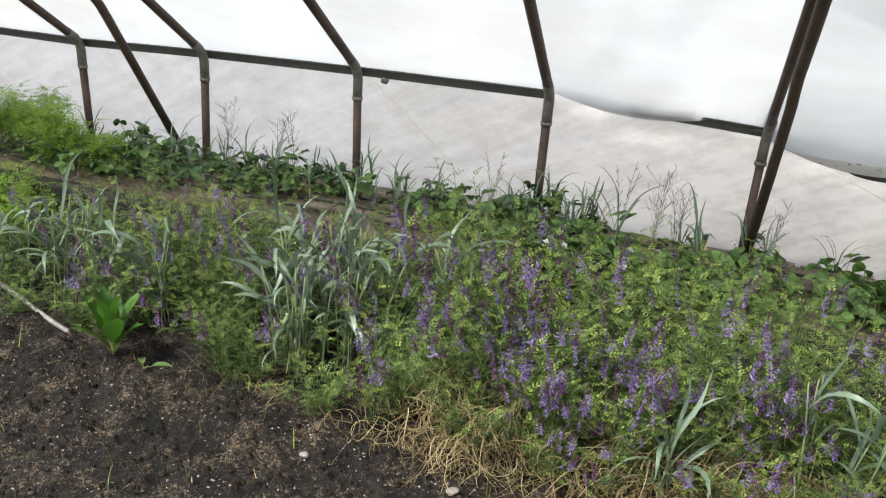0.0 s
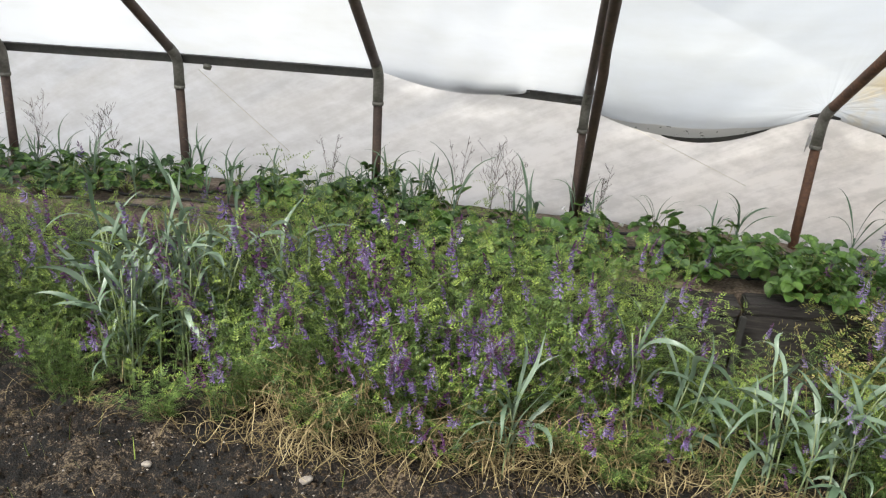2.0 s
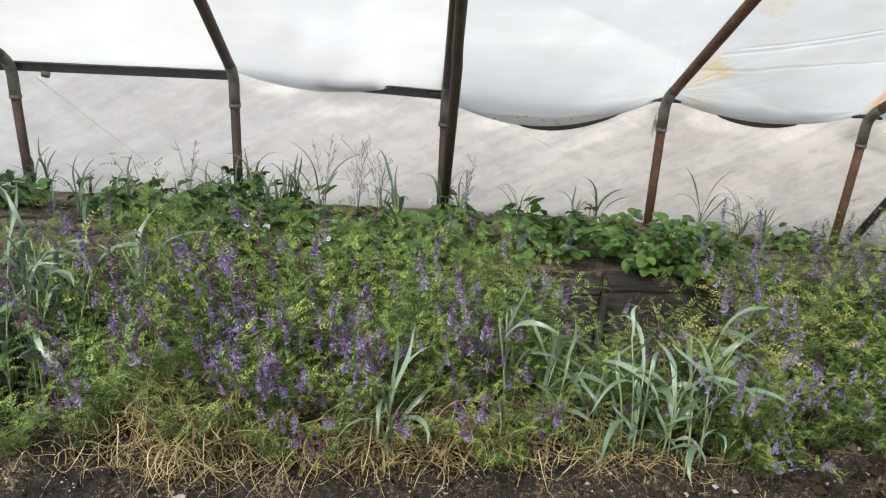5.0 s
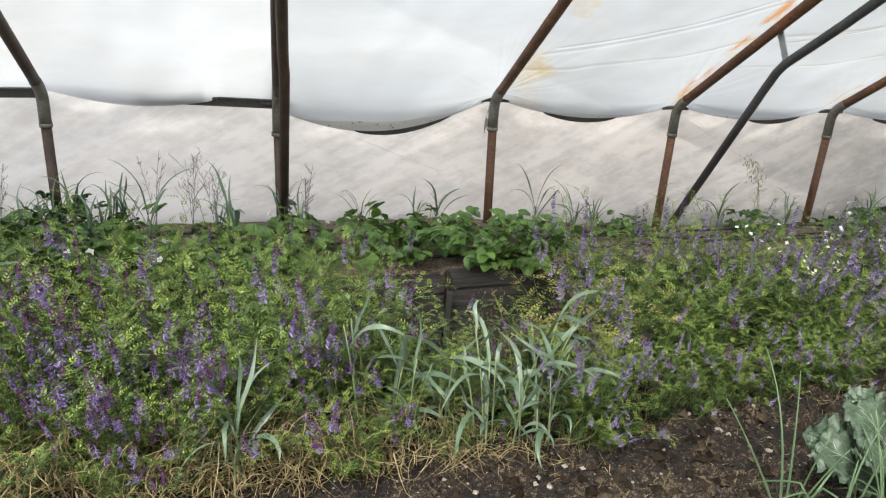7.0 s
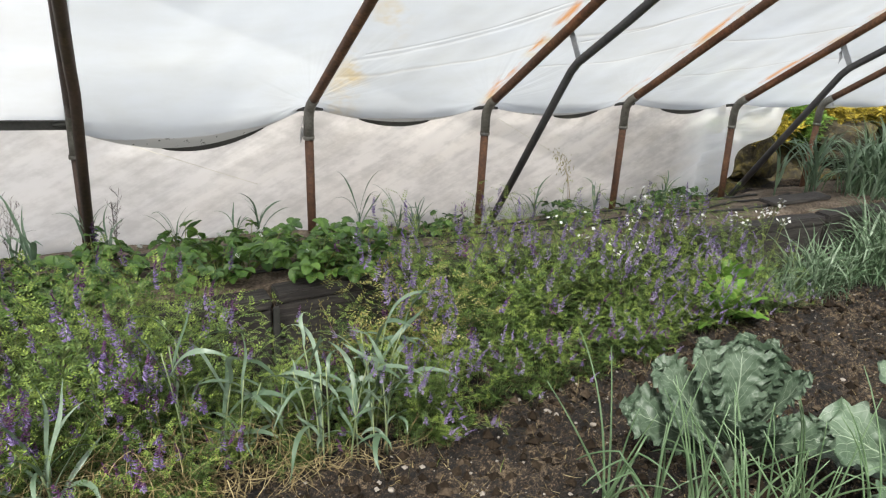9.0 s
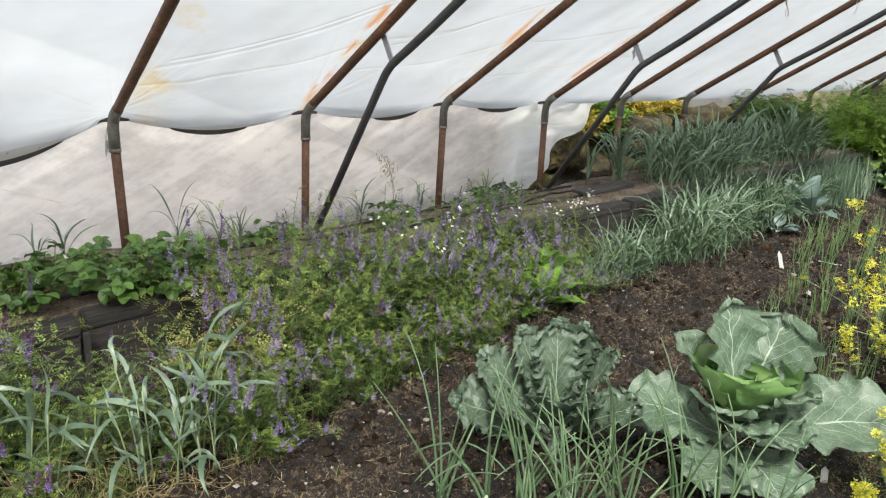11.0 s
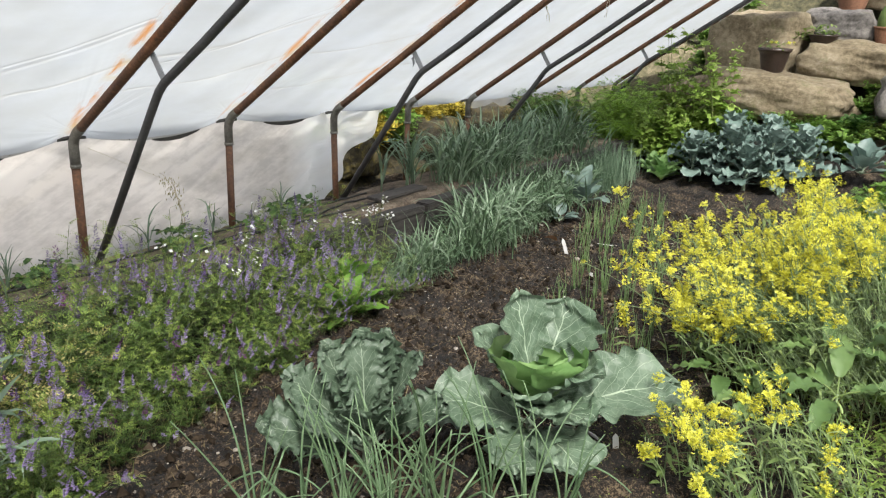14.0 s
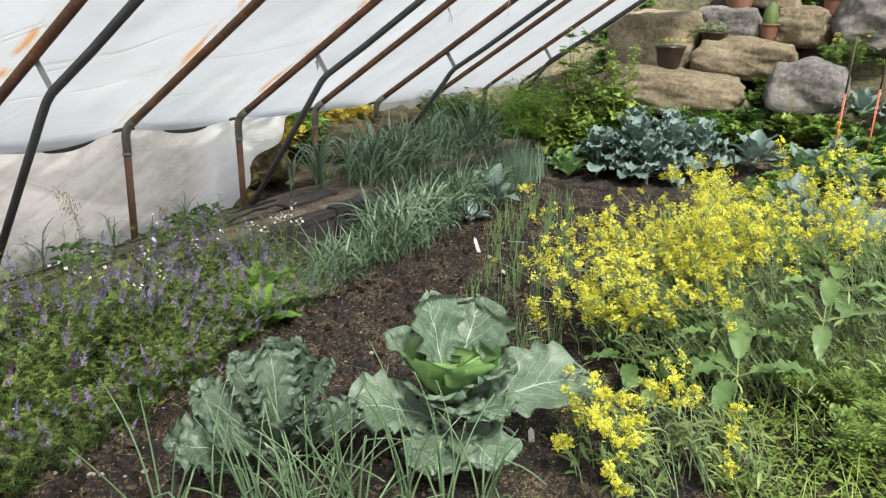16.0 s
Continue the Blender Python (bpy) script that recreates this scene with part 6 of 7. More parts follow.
def mustard(x, y, z, seed, stems, tall, lean, label, spread=0.35, heads=6, leaves=True, sweep=(0.35, 1.25), rise=(0.0, 0.3)):
    """Stems that lean over one way and branch into yellow heads."""
    rng = random.Random(seed)
    t = thing("mustard_plant", label, "mustard", at(x, y, z), "flowering mustard")
    st, lf = Sheet(), Sheet()
    for k in range(stems):
        az = lean + rng.gauss(0, 0.5)
        path = arc((rng.gauss(0, spread * 0.35), rng.gauss(0, spread * 0.35), 0), az, rng.uniform(*rise), rng.uniform(*sweep), tall * rng.uniform(0.7, 1.1), 8)
        st.tube(path, 0.0032, 0.0014, 4, cap=False)
        for j in range(heads):
            i = rng.randint(5, 8)
            br = arc(path[i], az + rng.uniform(-1.6, 1.6), rng.uniform(0.15, 0.5), rng.uniform(0.3, 1.1), min(tall, 0.6) * rng.uniform(0.10, 0.26), 4)
            st.tube(br, 0.0016, 0.0009, 3, cap=False)
            p = br[-1]
            part("flower_head", HEADS[rng.randrange(8)], t, "yellow flower head", pose(p.x, p.y, p.z, rng.uniform(-30, 30), rng.uniform(-30, 30), rng.uniform(0, 360)) @ Matrix.Scale(rng.uniform(0.66, 1.08), 4))
            for pod in range(3):
                st.tube(arc(br[2], rng.uniform(0, 6.28), 0.4, 0.9, 0.05, 2), 0.0012, 0.0006, 3, cap=False)
        p = path[-1]
        part("flower_head", HEADS[rng.randrange(8)], t, "yellow flower head", pose(p.x, p.y, p.z, rng.uniform(-30, 30), rng.uniform(-30, 30), rng.uniform(0, 360)) @ Matrix.Scale(rng.uniform(0.66, 1.05), 4))
        if leaves:
            for j in range(5):
                i = rng.randint(1, 6)
                lf.leaf(path[i], Vector((rng.uniform(-1, 1), rng.uniform(-1, 1), 0.3)), UP, rng.uniform(0.04, 0.10), rng.uniform(0.008, 0.020), 0.7, 3, 0.3, None, 0.06, 5, rng.uniform(0, 6), 1)
    part("stemwork", st.mesh("stemwork", MUSTARD_STEM), t)
    if leaves:
        part("foliage", lf.mesh("foliage", MUSTARD), t)
    return t


MUSTARD_LABEL = "tall sprawling mustard thick with bright yellow flower heads"
for k, (mx, my, n, h, ln) in enumerate(((3.75, 0.72, 12, 0.45, 2.0), (3.92, 0.84, 12, 0.50, 2.0), (3.42, 0.93, 12, 0.30, 2.7), (3.50, 0.78, 12, 0.36, 2.6), (4.05, 0.38, 13, 0.66, 1.9), (4.15, 0.52, 14, 0.60, 1.9), (3.9, 0.32, 20, 0.78, 1.7), (4.3, 0.30, 16, 0.82, 1.5), (4.2, -0.05, 16, 0.86, 1.6), (4.65, 0.42, 9, 0.62, 1.7), (3.75, 0.50, 16, 0.60, 2.3), (4.4, -0.35, 16, 0.88, 1.5))):
    mustard(mx, my, 0, 900 + k, n, h, ln, MUSTARD_LABEL)
for k, (mx, my, n, h, ln) in enumerate(((3.72, 0.55, 12, 0.98, 2.25), (3.95, 0.55, 11, 0.84, 2.25), (4.35, 0.45, 9, 0.80, 2.05), (3.65, 0.75, 8, 0.75, 2.4))):
    mustard(mx, my, 0, 930 + k, n, h, ln, MUSTARD_LABEL, 0.3, 5, True, (1.15, 1.55), (0.5, 0.9))
for k, (mx, my, n, h, ln) in enumerate(((2.66, 0.70, 8, 0.28, 2.6), (2.50, 0.56, 8, 0.32, 2.0), (2.74, 0.48, 7, 0.30, 1.2), (2.62, 0.22, 3, 0.2, 0.5), (2.40, 0.66, 4, 0.2, 2.6))):
    mustard(mx, my, 0, 950 + k, n, h, ln, "low mustard with yellow flower heads at the path edge", 0.28, 3)


def sword(q):
    return max(0.02, math.sin(math.pi * min(0.99, 0.06 + q * 0.93)) ** 0.8 * (1.0 if q < 0.5 else 1.0 - 0.55 * (q - 0.5)))


def thicket(x, y, seed, tall):
    """Crowded thin stems leaning one way, with narrow leaves and pods."""
    rng, st, lf = random.Random(seed), Sheet(), Sheet()
    t = thing("mustard_greens", "crowded grey-green mustard stems with narrow leaves and pods", "mustard", at(x, y, 0), "mustard stems")
    for k in range(44):
        az = rng.gauss(1.9, 0.6)
        path = arc((rng.gauss(0, 0.14), rng.gauss(0, 0.14), 0), az, rng.uniform(0.1, 0.5), rng.uniform(0.6, 1.3), tall * rng.uniform(0.7, 1.3), 5)
        st.tube(path, 0.0032, 0.0016, 4, cap=False)
        for j in range(7):
            i = rng.randint(1, 5)
            d = Vector((rng.uniform(-1, 1), rng.uniform(-1, 1), rng.uniform(0.0, 0.9)))
            if j % 2:
                lf.leaf(path[i], d, UP, rng.uniform(0.04, 0.10), rng.uniform(0.006, 0.018), 1.0, 4, 0.3, None, 0.07, 5, rng.uniform(0, 6), 1)
            else:
                st.tube([path[i], path[i] + d.normalized() * 0.02, path[i] + d.normalized() * 0.03 + UP * 0.03], 0.0013, 0.0008, 3, cap=False)
    part("stemwork", st.mesh("stemwork", MUSTARD_STEM), t)
    part("foliage", lf.mesh("foliage", MUSTARD), t)


# ---- broad leaves below the mustard, weeds on the path ----
for k, (gx, gy, gh) in enumerate(((3.75, 0.72, 0.36), (3.95, 0.48, 0.46), (3.8, 0.22, 0.46), (4.15, 0.75, 0.46), (3.6, 0.45, 0.34), (4.3, -0.25, 0.5), (4.4, 0.45, 0.56), (2.62, 0.56, 0.20), (2.75, 0.35, 0.22), (3.45, 0.62, 0.28), (3.55, 0.08, 0.32), (3.35, 0.28, 0.26), (3.75, -0.08, 0.38), (4.0, -0.3, 0.42), (3.6, 0.28, 0.36))):
    thicket(gx, gy, 1060 + k, gh)


for k, (bx, by, bz, n, ln, w) in enumerate(((3.30, 0.80, 0.05, 8, 0.17, 0.085), (3.14, 0.36, 0.16, 7, 0.21, 0.105), (3.40, 0.46, 0.20, 6, 0.19, 0.09), (3.55, 0.10, 0.30, 7, 0.22, 0.10), (3.18, 0.66, 0.03, 6, 0.16, 0.075), (3.85, 0.08, 0.34, 6, 0.22, 0.10), (3.75, -0.28, 0.34, 6, 0.21, 0.09))):
    rosette("horseradish_plant", "broad-leaved horseradish with long drooping green leaves", "horseradish", bx, by, bz, 1000 + k, n, ln * 1.1, w * 0.78, DOCK, (0.95, 1.5), 0.13, 0.95, MUSTARD, 0.25, sword, 14, 3, 9.0, "horseradish")
    if bz > 0.15:
        s = Sheet()
        s.tube([(0.02, 0.01, -bz - 0.02), (0.01, 0, -bz * 0.4), (0, 0, 0.02)], 0.007, 0.005, 6)
        part("stem", s.mesh("stem", MUSTARD_STEM), bpy.data.objects["horseradish_plant" + (".%03d" % k if k else "")])


def make_weeds():
    rng, s, g, d = random.Random(41), Sheet(), Sheet(), Sheet()
    for k in range(4200):
        x, y = rng.uniform(2.3, 4.3), rng.uniform(-0.9, 0.65)
        if y > 0.28 + 0.35 * (x - 2.5) or (x < 2.55 and y > 0.35):
            continue
        z = ground_z(x, y)
        if wobble(x, y, 7, 3.2) + 0.6 * wobble(x, y, 1, 9.0) < -0.18:
            if k % 3 == 0:
                d.blade(arc((x, y, z + rng.uniform(0.004, 0.03)), rng.uniform(0, 6.28), rng.uniform(1.2, 1.6), rng.uniform(1.3, 1.8), rng.uniform(0.04, 0.13), 4), rng.uniform(0.002, 0.006), 0.3)
            continue
        for j in range(3):
            a = rng.uniform(0, 6.28)
            p = Vector((x, y, z + rng.uniform(0.01, 0.06 + 0.09 * max(0, wobble(x, y, 3, 4.0)))))
            s.leaf(p, Vector((math.cos(a), math.sin(a), rng.uniform(-0.1, 0.6))), UP, rng.uniform(0.016, 0.036), rng.uniform(0.008, 0.020), 0.5, 2, 0.3, None, 0, 5, 0, 1)
        if k % 5 < 2:
            g.blade(arc((x, y, z), rng.uniform(0, 6.28), rng.uniform(0.1, 0.6), rng.uniform(0.7, 1.7), rng.uniform(0.10, 0.26), 5), rng.uniform(0.002, 0.0048), 0.3)
    tagged(new("clover_weeds", s.mesh("clover_weeds", WEED)), "low mixed green weeds covering the path edge", "weeds", kind="stuff")
    tagged(new("grass_weeds", g.mesh("grass_weeds", VETCH_TIP)), "thin grass among the weeds", "grass", kind="stuff")
    tagged(new("withered_weeds", d.mesh("withered_weeds", STRAW)), "dry pale stalks and leaves among the weeds", "straw", kind="stuff")
    s = Sheet()
    for k in range(1400):
        x, y = rng.gauss(2.85, 0.35), rng.gauss(0.95, 0.22)
        z = ground_z(x, y) + 0.004
        a, r = rng.uniform(0, 6.28), rng.uniform(0.003, 0.006)
        u, w = Vector((math.cos(a), math.sin(a), 0)) * r, Vector((-math.sin(a), math.cos(a), 0.2)) * r * 0.5
        s.face([Vector((x, y, z)) - u, Vector((x, y, z)) - w, Vector((x, y, z)) + u, Vector((x, y, z + 0.002)) + w])
    tagged(new("fallen_petals", s.mesh("fallen_petals", VETCH_TIP)), "yellowish fallen petals strewn on the soil", "petals", kind="stuff")


make_weeds()
for k, (wx, wy) in enumerate(((3.5, -0.3), (3.2, -0.2), (3.35, 0.02), (3.0, -0.1), (3.75, -0.55), (2.95, -0.5), (4.0, -0.7), (3.7, 0.15))):
    fern_bush(wx, wy, 0, 1100 + k, 0.12, 0.22, WEED, "green leafy weed growing by the path", "weed", 16, "weed_plant", 0.024)


# ---- cereal patch and leeks beyond the vetch ----
def tuft_proto(seed, n, tall, material, width, name, label, category, group, spread=0.05, bend=(0.5, 1.9)):
    rng, s = random.Random(seed), Sheet()
    for k in range(n):
        az = rng.uniform(0, 6.28)
        s.blade(arc((rng.gauss(0, spread), rng.gauss(0, spread), 0), az, rng.uniform(0.0, 0.45), rng.uniform(*bend), tall * rng.uniform(0.5, 1.25), 7, rng.uniform(1.0, 2.2)), width * rng.uniform(0.7, 1.2), 0.3, None, rng.uniform(-0.6, 0.6))
    t = thing(name, label, category, group=group)
    part("tuft", s.mesh("tuft", material), t)
    return t


def scatter(protos, spots, size=(0.8, 1.15), seed=1, level=ground_z, low_to=-9.0):
    rng = random.Random(seed)
    for k, (x, y) in enumerate(spots):
        m = at(x, y, level(x, y) - 0.01, rng.uniform(0, 360), rng.uniform(*size) * (0.68 if x < low_to else 1.0))
        if k < len(protos):
            protos[k].matrix_basis = m
        else:
            copy_thing(protos[rng.randrange(len(protos))], Matrix.Identity(4)).matrix_basis = m


rng_far = random.Random(51)
CEREAL = [tuft_proto(1200 + k, 36, 0.36 + 0.03 * k, CEREAL_BLADE, 0.0105, "cereal_tuft", "dense blue-green cereal tuft with arching blades", "cereal", "cereal patch", 0.07, (0.7, 2.8)) for k in range(4)]
spots = []
for k in range(92):
    cx = 3.35 + 2.75 * (k / 92) + rng_far.uniform(-0.1, 0.1)
    spots.append((cx, rng_far.uniform(border(cx) + 0.05, 2.90 if cx > 4.7 else 2.66)))
scatter(CEREAL, spots, (0.75, 1.2), 3, ground_z, 4.0)
LEEKS = [garlic_proto(1300 + k, 7 + k % 3, 0.40 + 0.03 * k, "leek with long grey-green strap leaves arching over", "leek_plant") for k in range(3)]
spots = [(rng_far.uniform(4.45, 7.0), rng_far.uniform(3.1, 3.75)) for k in range(34)]
scatter(LEEKS, spots, (0.85, 1.25), 4, bed_z)
spots = [(rng_far.uniform(4.75, 6.9), rng_far.uniform(2.93, 3.55)) for k in range(44)]
THICK = [tuft_proto(1320 + k, 34, 0.42, CEREAL_BLADE, 0.015, "cereal_tuft", "dense blue-green cereal tuft with arching blades", "cereal", "cereal patch", 0.08, (0.9, 2.9)) for k in range(2)]
scatter(THICK, spots, (0.9, 1.15), 5, lambda x, y: 0.05 if y < 3.02 else bed_z(x, y))
CHIVES = [tuft_proto(1340 + k, 70, 0.30, GARLIC, 0.005, "onion_tuft", "dense dark blue-green onion shoots standing upright", "onion", "onion block", 0.06, (0.05, 0.5)) for k in range(2)]
spots = [(rng_far.uniform(6.2, 7.0), rng_far.uniform(2.58, 2.92)) for k in range(20)]
scatter(CHIVES, spots, (0.85, 1.15), 6)
rosette("young_cabbage", "young blue-green cabbage with pointed leaves at the soil edge", "cabbage", 5.65, 2.58, 0, 1400, 9, 0.24, 0.14, BLUE_LEAF, (0.2, 1.2), 0.05, 0.6, CABBAGE_STEM, 0.3, None, 8, 3)
rosette("young_cabbage", "young blue-green cabbage with pointed leaves at the soil edge", "cabbage", 5.15, 2.50, 0, 1401, 6, 0.14, 0.09, BLUE_LEAF, (0.5, 1.3), 0.05, 0.6, CABBAGE_STEM, 0.3, None, 8, 3)

# ---- torn film strips, strings, zinc scraps on the pipes ----
plank_bm = box_bm(3.85, 4.35, 3.12, 3.24, 0.0, 0.02, 0.004)
ob = new("plank", bm_mesh(plank_bm, "plank", TIMBER))
ob.matrix_basis = pose(0, 0, 0.285, 0, 0, 0)
tagged(ob, "short weathered plank lying on the raised bed", "plank")


def dangling(x, y, z, length, name, material, label, r=0.003, seed=0):
    rng, s = random.Random(seed), Sheet()
    for k in range(3 if name == "string" else 1):
        p = [Vector((x + rng.uniform(-0.02, 0.02), y, z))]
        for i in range(5):
            p.append(p[-1] + Vector((rng.uniform(-0.012, 0.012), rng.uniform(-0.012, 0.012), -length / 5 * rng.uniform(0.6, 1.1))))
        if name == "string":
            s.tube(p, r, r * 0.7, 4)
        else:
            s.blade(p, 0.022, 0.1, lambda q: 1.0)
    tagged(new(name, s.mesh(name, material)), label, name, "things tied to the pipes")


dangling(4.31, 3.27, 1.22, 0.16, "strap", GALV, "short grey strap hanging from the roof pipe", seed=2)
dangling(5.24, 2.78, 1.50, 0.12, "string", TWINE, "frayed pale twine knotted on a roof pipe", seed=3)
dangling(5.24, 3.88, 0.78, 0.10, "strap", GALV, "short grey strap hanging from the roof pipe", seed=4)
dangling(5.9, 2.6, 1.62, 0.22, "string", TWINE, "pale twine dangling from a roof pipe", 0.002, seed=5)
dangling(1.27, 3.97, 0.76, 0.16, "strap", TAG, "torn white film scrap tied by the post", seed=6)
for sa, sb, sxa, sxb in (((0.72), 0.42, 0.30, 1.05), ((0.70), 0.40, 2.45, 3.0), (0.74, 0.36, -1.72, -1.25)):
    make_hose("cord", [(sxa + (sxb - sxa) * i / 8, 3.985, sa + (sb - sa) * i / 8) for i in range(9)], 0.0014, TWINE, "thin grey cord slanting across the film wall")
s = Sheet()
s.tube([(-1.66, 3.96, 0.77), (-1.66, 3.95, 0.755)], 0.022, 0.02, 10)
tagged(new("rail_clamp", s.mesh("rail_clamp", SLEEVE)), "small grey clamp under the eaves rail", "clamp")

# ---- bushes by the far boulders ----
fern_bush(7.05, 3.68, 0.2, 1500, 0.22, 0.50, GROUND_LEAF, "green bushy parsley with dense curly leaves", "parsley", 80, "parsley_bush", 0.024)
fern_bush(7.25, 3.52, 0.2, 1501, 0.20, 0.46, GROUND_LEAF, "green bushy parsley with dense curly leaves", "parsley", 70, "parsley_bush", 0.024)
for k, (fx, fy, fh) in enumerate(((7.75, 3.25, 0.60), (8.05, 3.05, 0.60), (8.3, 3.4, 0.66), (7.45, 3.1, 0.40))):
    fern_bush(fx, fy, 0.1, 1510 + k, 0.22, fh, FERN, "soft bright green feathery bush", "herb", 70, "herb_bush", 0.021)


def bolting(x, y, z, seed, tall, stems=5):
    rng = random.Random(seed)
    t = thing("bolting_mustard", "tall bolting mustard with bright green lobed leaves", "mustard", at(x, y, z))
    st, lf = Sheet(), Sheet()
    for k in range(stems):
        path = arc((rng.uniform(-0.1, 0.1), rng.uniform(-0.1, 0.1), 0), rng.uniform(0, 6.28), 0.05, rng.uniform(0.15, 0.5), tall * rng.uniform(0.7, 1), 8)
        st.tube(path, 0.006, 0.002, 5, cap=False)
        for i in range(1, 9):
            for j in range(6 if i < 5 else 4):
                a = rng.uniform(0, 6.28)
                q = 1 - i / 12
                lf.leaf(path[i], Vector((math.cos(a), math.sin(a), rng.uniform(0.2, 1.2))), Vector((rng.uniform(-0.6, 0.6), rng.uniform(-0.6, 0.6), 1)), 0.065 + 0.20 * q ** 2.5 * rng.uniform(0.6, 1), 0.042 + 0.10 * q ** 2.5, 1.2, 6, 0.3, None, 0.12, 7, rng.uniform(0, 6), 2)
                if i > 4:
                    tip = path[i] + Vector((math.cos(a), math.sin(a), 1.2)) * rng.uniform(0.02, 0.06)
                    st.tube([path[i], tip], 0.0015, 0.001, 3, cap=False)
                    lf.leaf(tip, Vector((math.cos(a), math.sin(a), 1)), UP, 0.035, 0.02, 0.3, 2, 0.3, None, 0, 5, 0, 1)
    part("stemwork", st.mesh("stemwork", BERRY_STEM), t)
    part("foliage", lf.mesh("foliage", SHOOT), t)


for k, (mx, my, mh, mn) in enumerate(((7.75, 2.66, 1.25, 7), (7.85, 2.22, 1.18, 7), (7.55, 2.80, 0.50, 6), (7.6, 2.52, 0.6, 7), (7.9, 2.42, 0.9, 7), (7.7, 2.65, 0.75, 6))):
    bolting(mx, my, 0.08, 1520 + k, mh, mn)
rosette("lettuce", "yellow-green lettuce with reddish edges", "lettuce", 7.05, 2.42, 0, 1530, 14, 0.17, 0.13, HEART, (0.1, 1.2), 0.08, 0.6, None, 0.5, None, 7, 3)
rosette("lettuce", "yellow-green lettuce with reddish edges", "lettuce", 7.3, 2.6, 0, 1531, 12, 0.15, 0.12, HEART, (0.1, 1.2), 0.08, 0.6, None, 0.5, None, 7, 3)


def broccoli(x, y, z, seed, tall):
    """A stout stalk with tiers of crinkled waxy leaves; each leaf is a part."""
    rng = random.Random(seed)
    t = thing("broccoli_plant", "blue-green broccoli plant with thick waxy crinkled leaves", "broccoli", at(x, y, z), "broccoli")
    s = Sheet()
    s.tube([(0, 0, -0.02), (0.01, 0.0, tall * 0.35), (0.0, 0.01, tall * 0.7)], 0.016, 0.011, 7)
    part("stalk", s.mesh("stalk", CABBAGE_STEM), t, "pale green stalk")
    n = 30
    for k in range(n):
        q = k / n
        az, tilt = 2.4 * k + rng.uniform(-0.3, 0.3), 1.45 - 1.25 * q + rng.uniform(-0.15, 0.15)
        d = way_of(az, tilt)
        base = Vector((0, 0, tall * (0.12 + 0.52 * q)))
        st = 0.10 - 0.05 * q
        s = Sheet()
        ln = (0.25 - 0.10 * q) * rng.uniform(0.85, 1.15)
        s.leaf(base + d * st, d, way_of(az + math.pi, max(0.05, 1.57 - tilt)), ln, ln * rng.uniform(0.6, 0.75), rng.uniform(0.5, 1.3), 12, 0.25, oval, 0.16, 7.0, rng.uniform(0, 6), 4)
        for i, p in enumerate(s.v):
            v = Vector(p)
            s.v[i] = tuple(v + Vector((wobble(v.x, v.y, v.z + 5, 22.0), wobble(v.x + 7, v.y, v.z, 22.0), wobble(v.x, v.y + 3, v.z, 22.0))) * 0.016)
        s.tube([base, base + d * (st + 0.01)], 0.006, 0.004, 4, cap=False)
        s.uv = []
        part("leaf", s.mesh("leaf", BLUE_LEAF), t)


for k, (bx, by, bz, bh) in enumerate(((7.30, 2.22, 0.0, 0.44), (7.35, 1.90, 0.02, 0.60), (7.50, 1.58, 0.04, 0.56), (7.65, 1.98, 0.05, 0.66), (7.70, 1.36, 0.08, 0.50), (7.2, 1.72, 0.0, 0.42), (7.85, 1.70, 0.08, 0.60))):
    broccoli(bx, by, bz, 1540 + k, bh)
for k in range(34):
    gx, gy = rng_far.uniform(7.8, 8.9), rng_far.uniform(-1.2, 1.7)
    fern_bush(gx, gy, ground_z(gx, gy) - 0.02, 1600 + k, 0.15, 0.30, (GROUND_LEAF, SHOOT, PARSLEY, GROUND_LEAF)[k % 4], "low green leafy plants below the boulders", "ground cover", 12, "leafy_plant", 0.048)
for k, (gx, gy) in enumerate(((7.9, 0.9), (7.7, 0.45), (8.1, 0.2), (7.6, 0.0), (5.3, -0.1), (5.5, 0.3), (5.1, -0.45), (5.8, 0.0), (6.2, 0.4), (6.0, -0.4))):
    rosette("young_cabbage", "blue-green cabbage plant in the far rows", "cabbage", gx, gy, ground_z(gx, gy) + 0.08, 1650 + k, 11, 0.24, 0.17, BLUE_LEAF, (0.1, 1.3), 0.06, 0.7, CABBAGE_STEM, 0.35, None, 8, 3, 6.0, "far cabbages")
for k in range(14):
    gx, gy = rng_far.uniform(4.7, 7.6), rng_far.uniform(-1.3, 0.9)
    fern_bush(gx, gy, 0, 1680 + k, 0.15, 0.34, GROUND_LEAF if k % 2 else PARSLEY, "leafy green vegetable plants in rows", "vegetables", 16, "leafy_plant", 0.034)

for k, (gx, gy, gz) in enumerate(((4.85, 4.55, 0.2), (5.15, 4.75, 0.35), (5.5, 4.6, 0.3), (5.8, 4.7, 0.3), (5.0, 4.95, 0.55), (5.6, 5.0, 0.6), (6.3, 4.75, 0.4), (5.3, 4.42, 0.22), (5.7, 4.42, 0.24), (6.1, 4.42, 0.28), (4.95, 4.40, 0.2), (6.6, 4.5, 0.3), (5.5, 4.5, 0.42), (5.9, 4.55, 0.45))):
    fern_bush(gx, gy, gz, 1720 + k, 0.18, 0.32, GORSE if k % 4 else GROUND_LEAF, "dry yellow growth on the bank outside", "dry shrub", 34, "bank_shrub", 0.026)
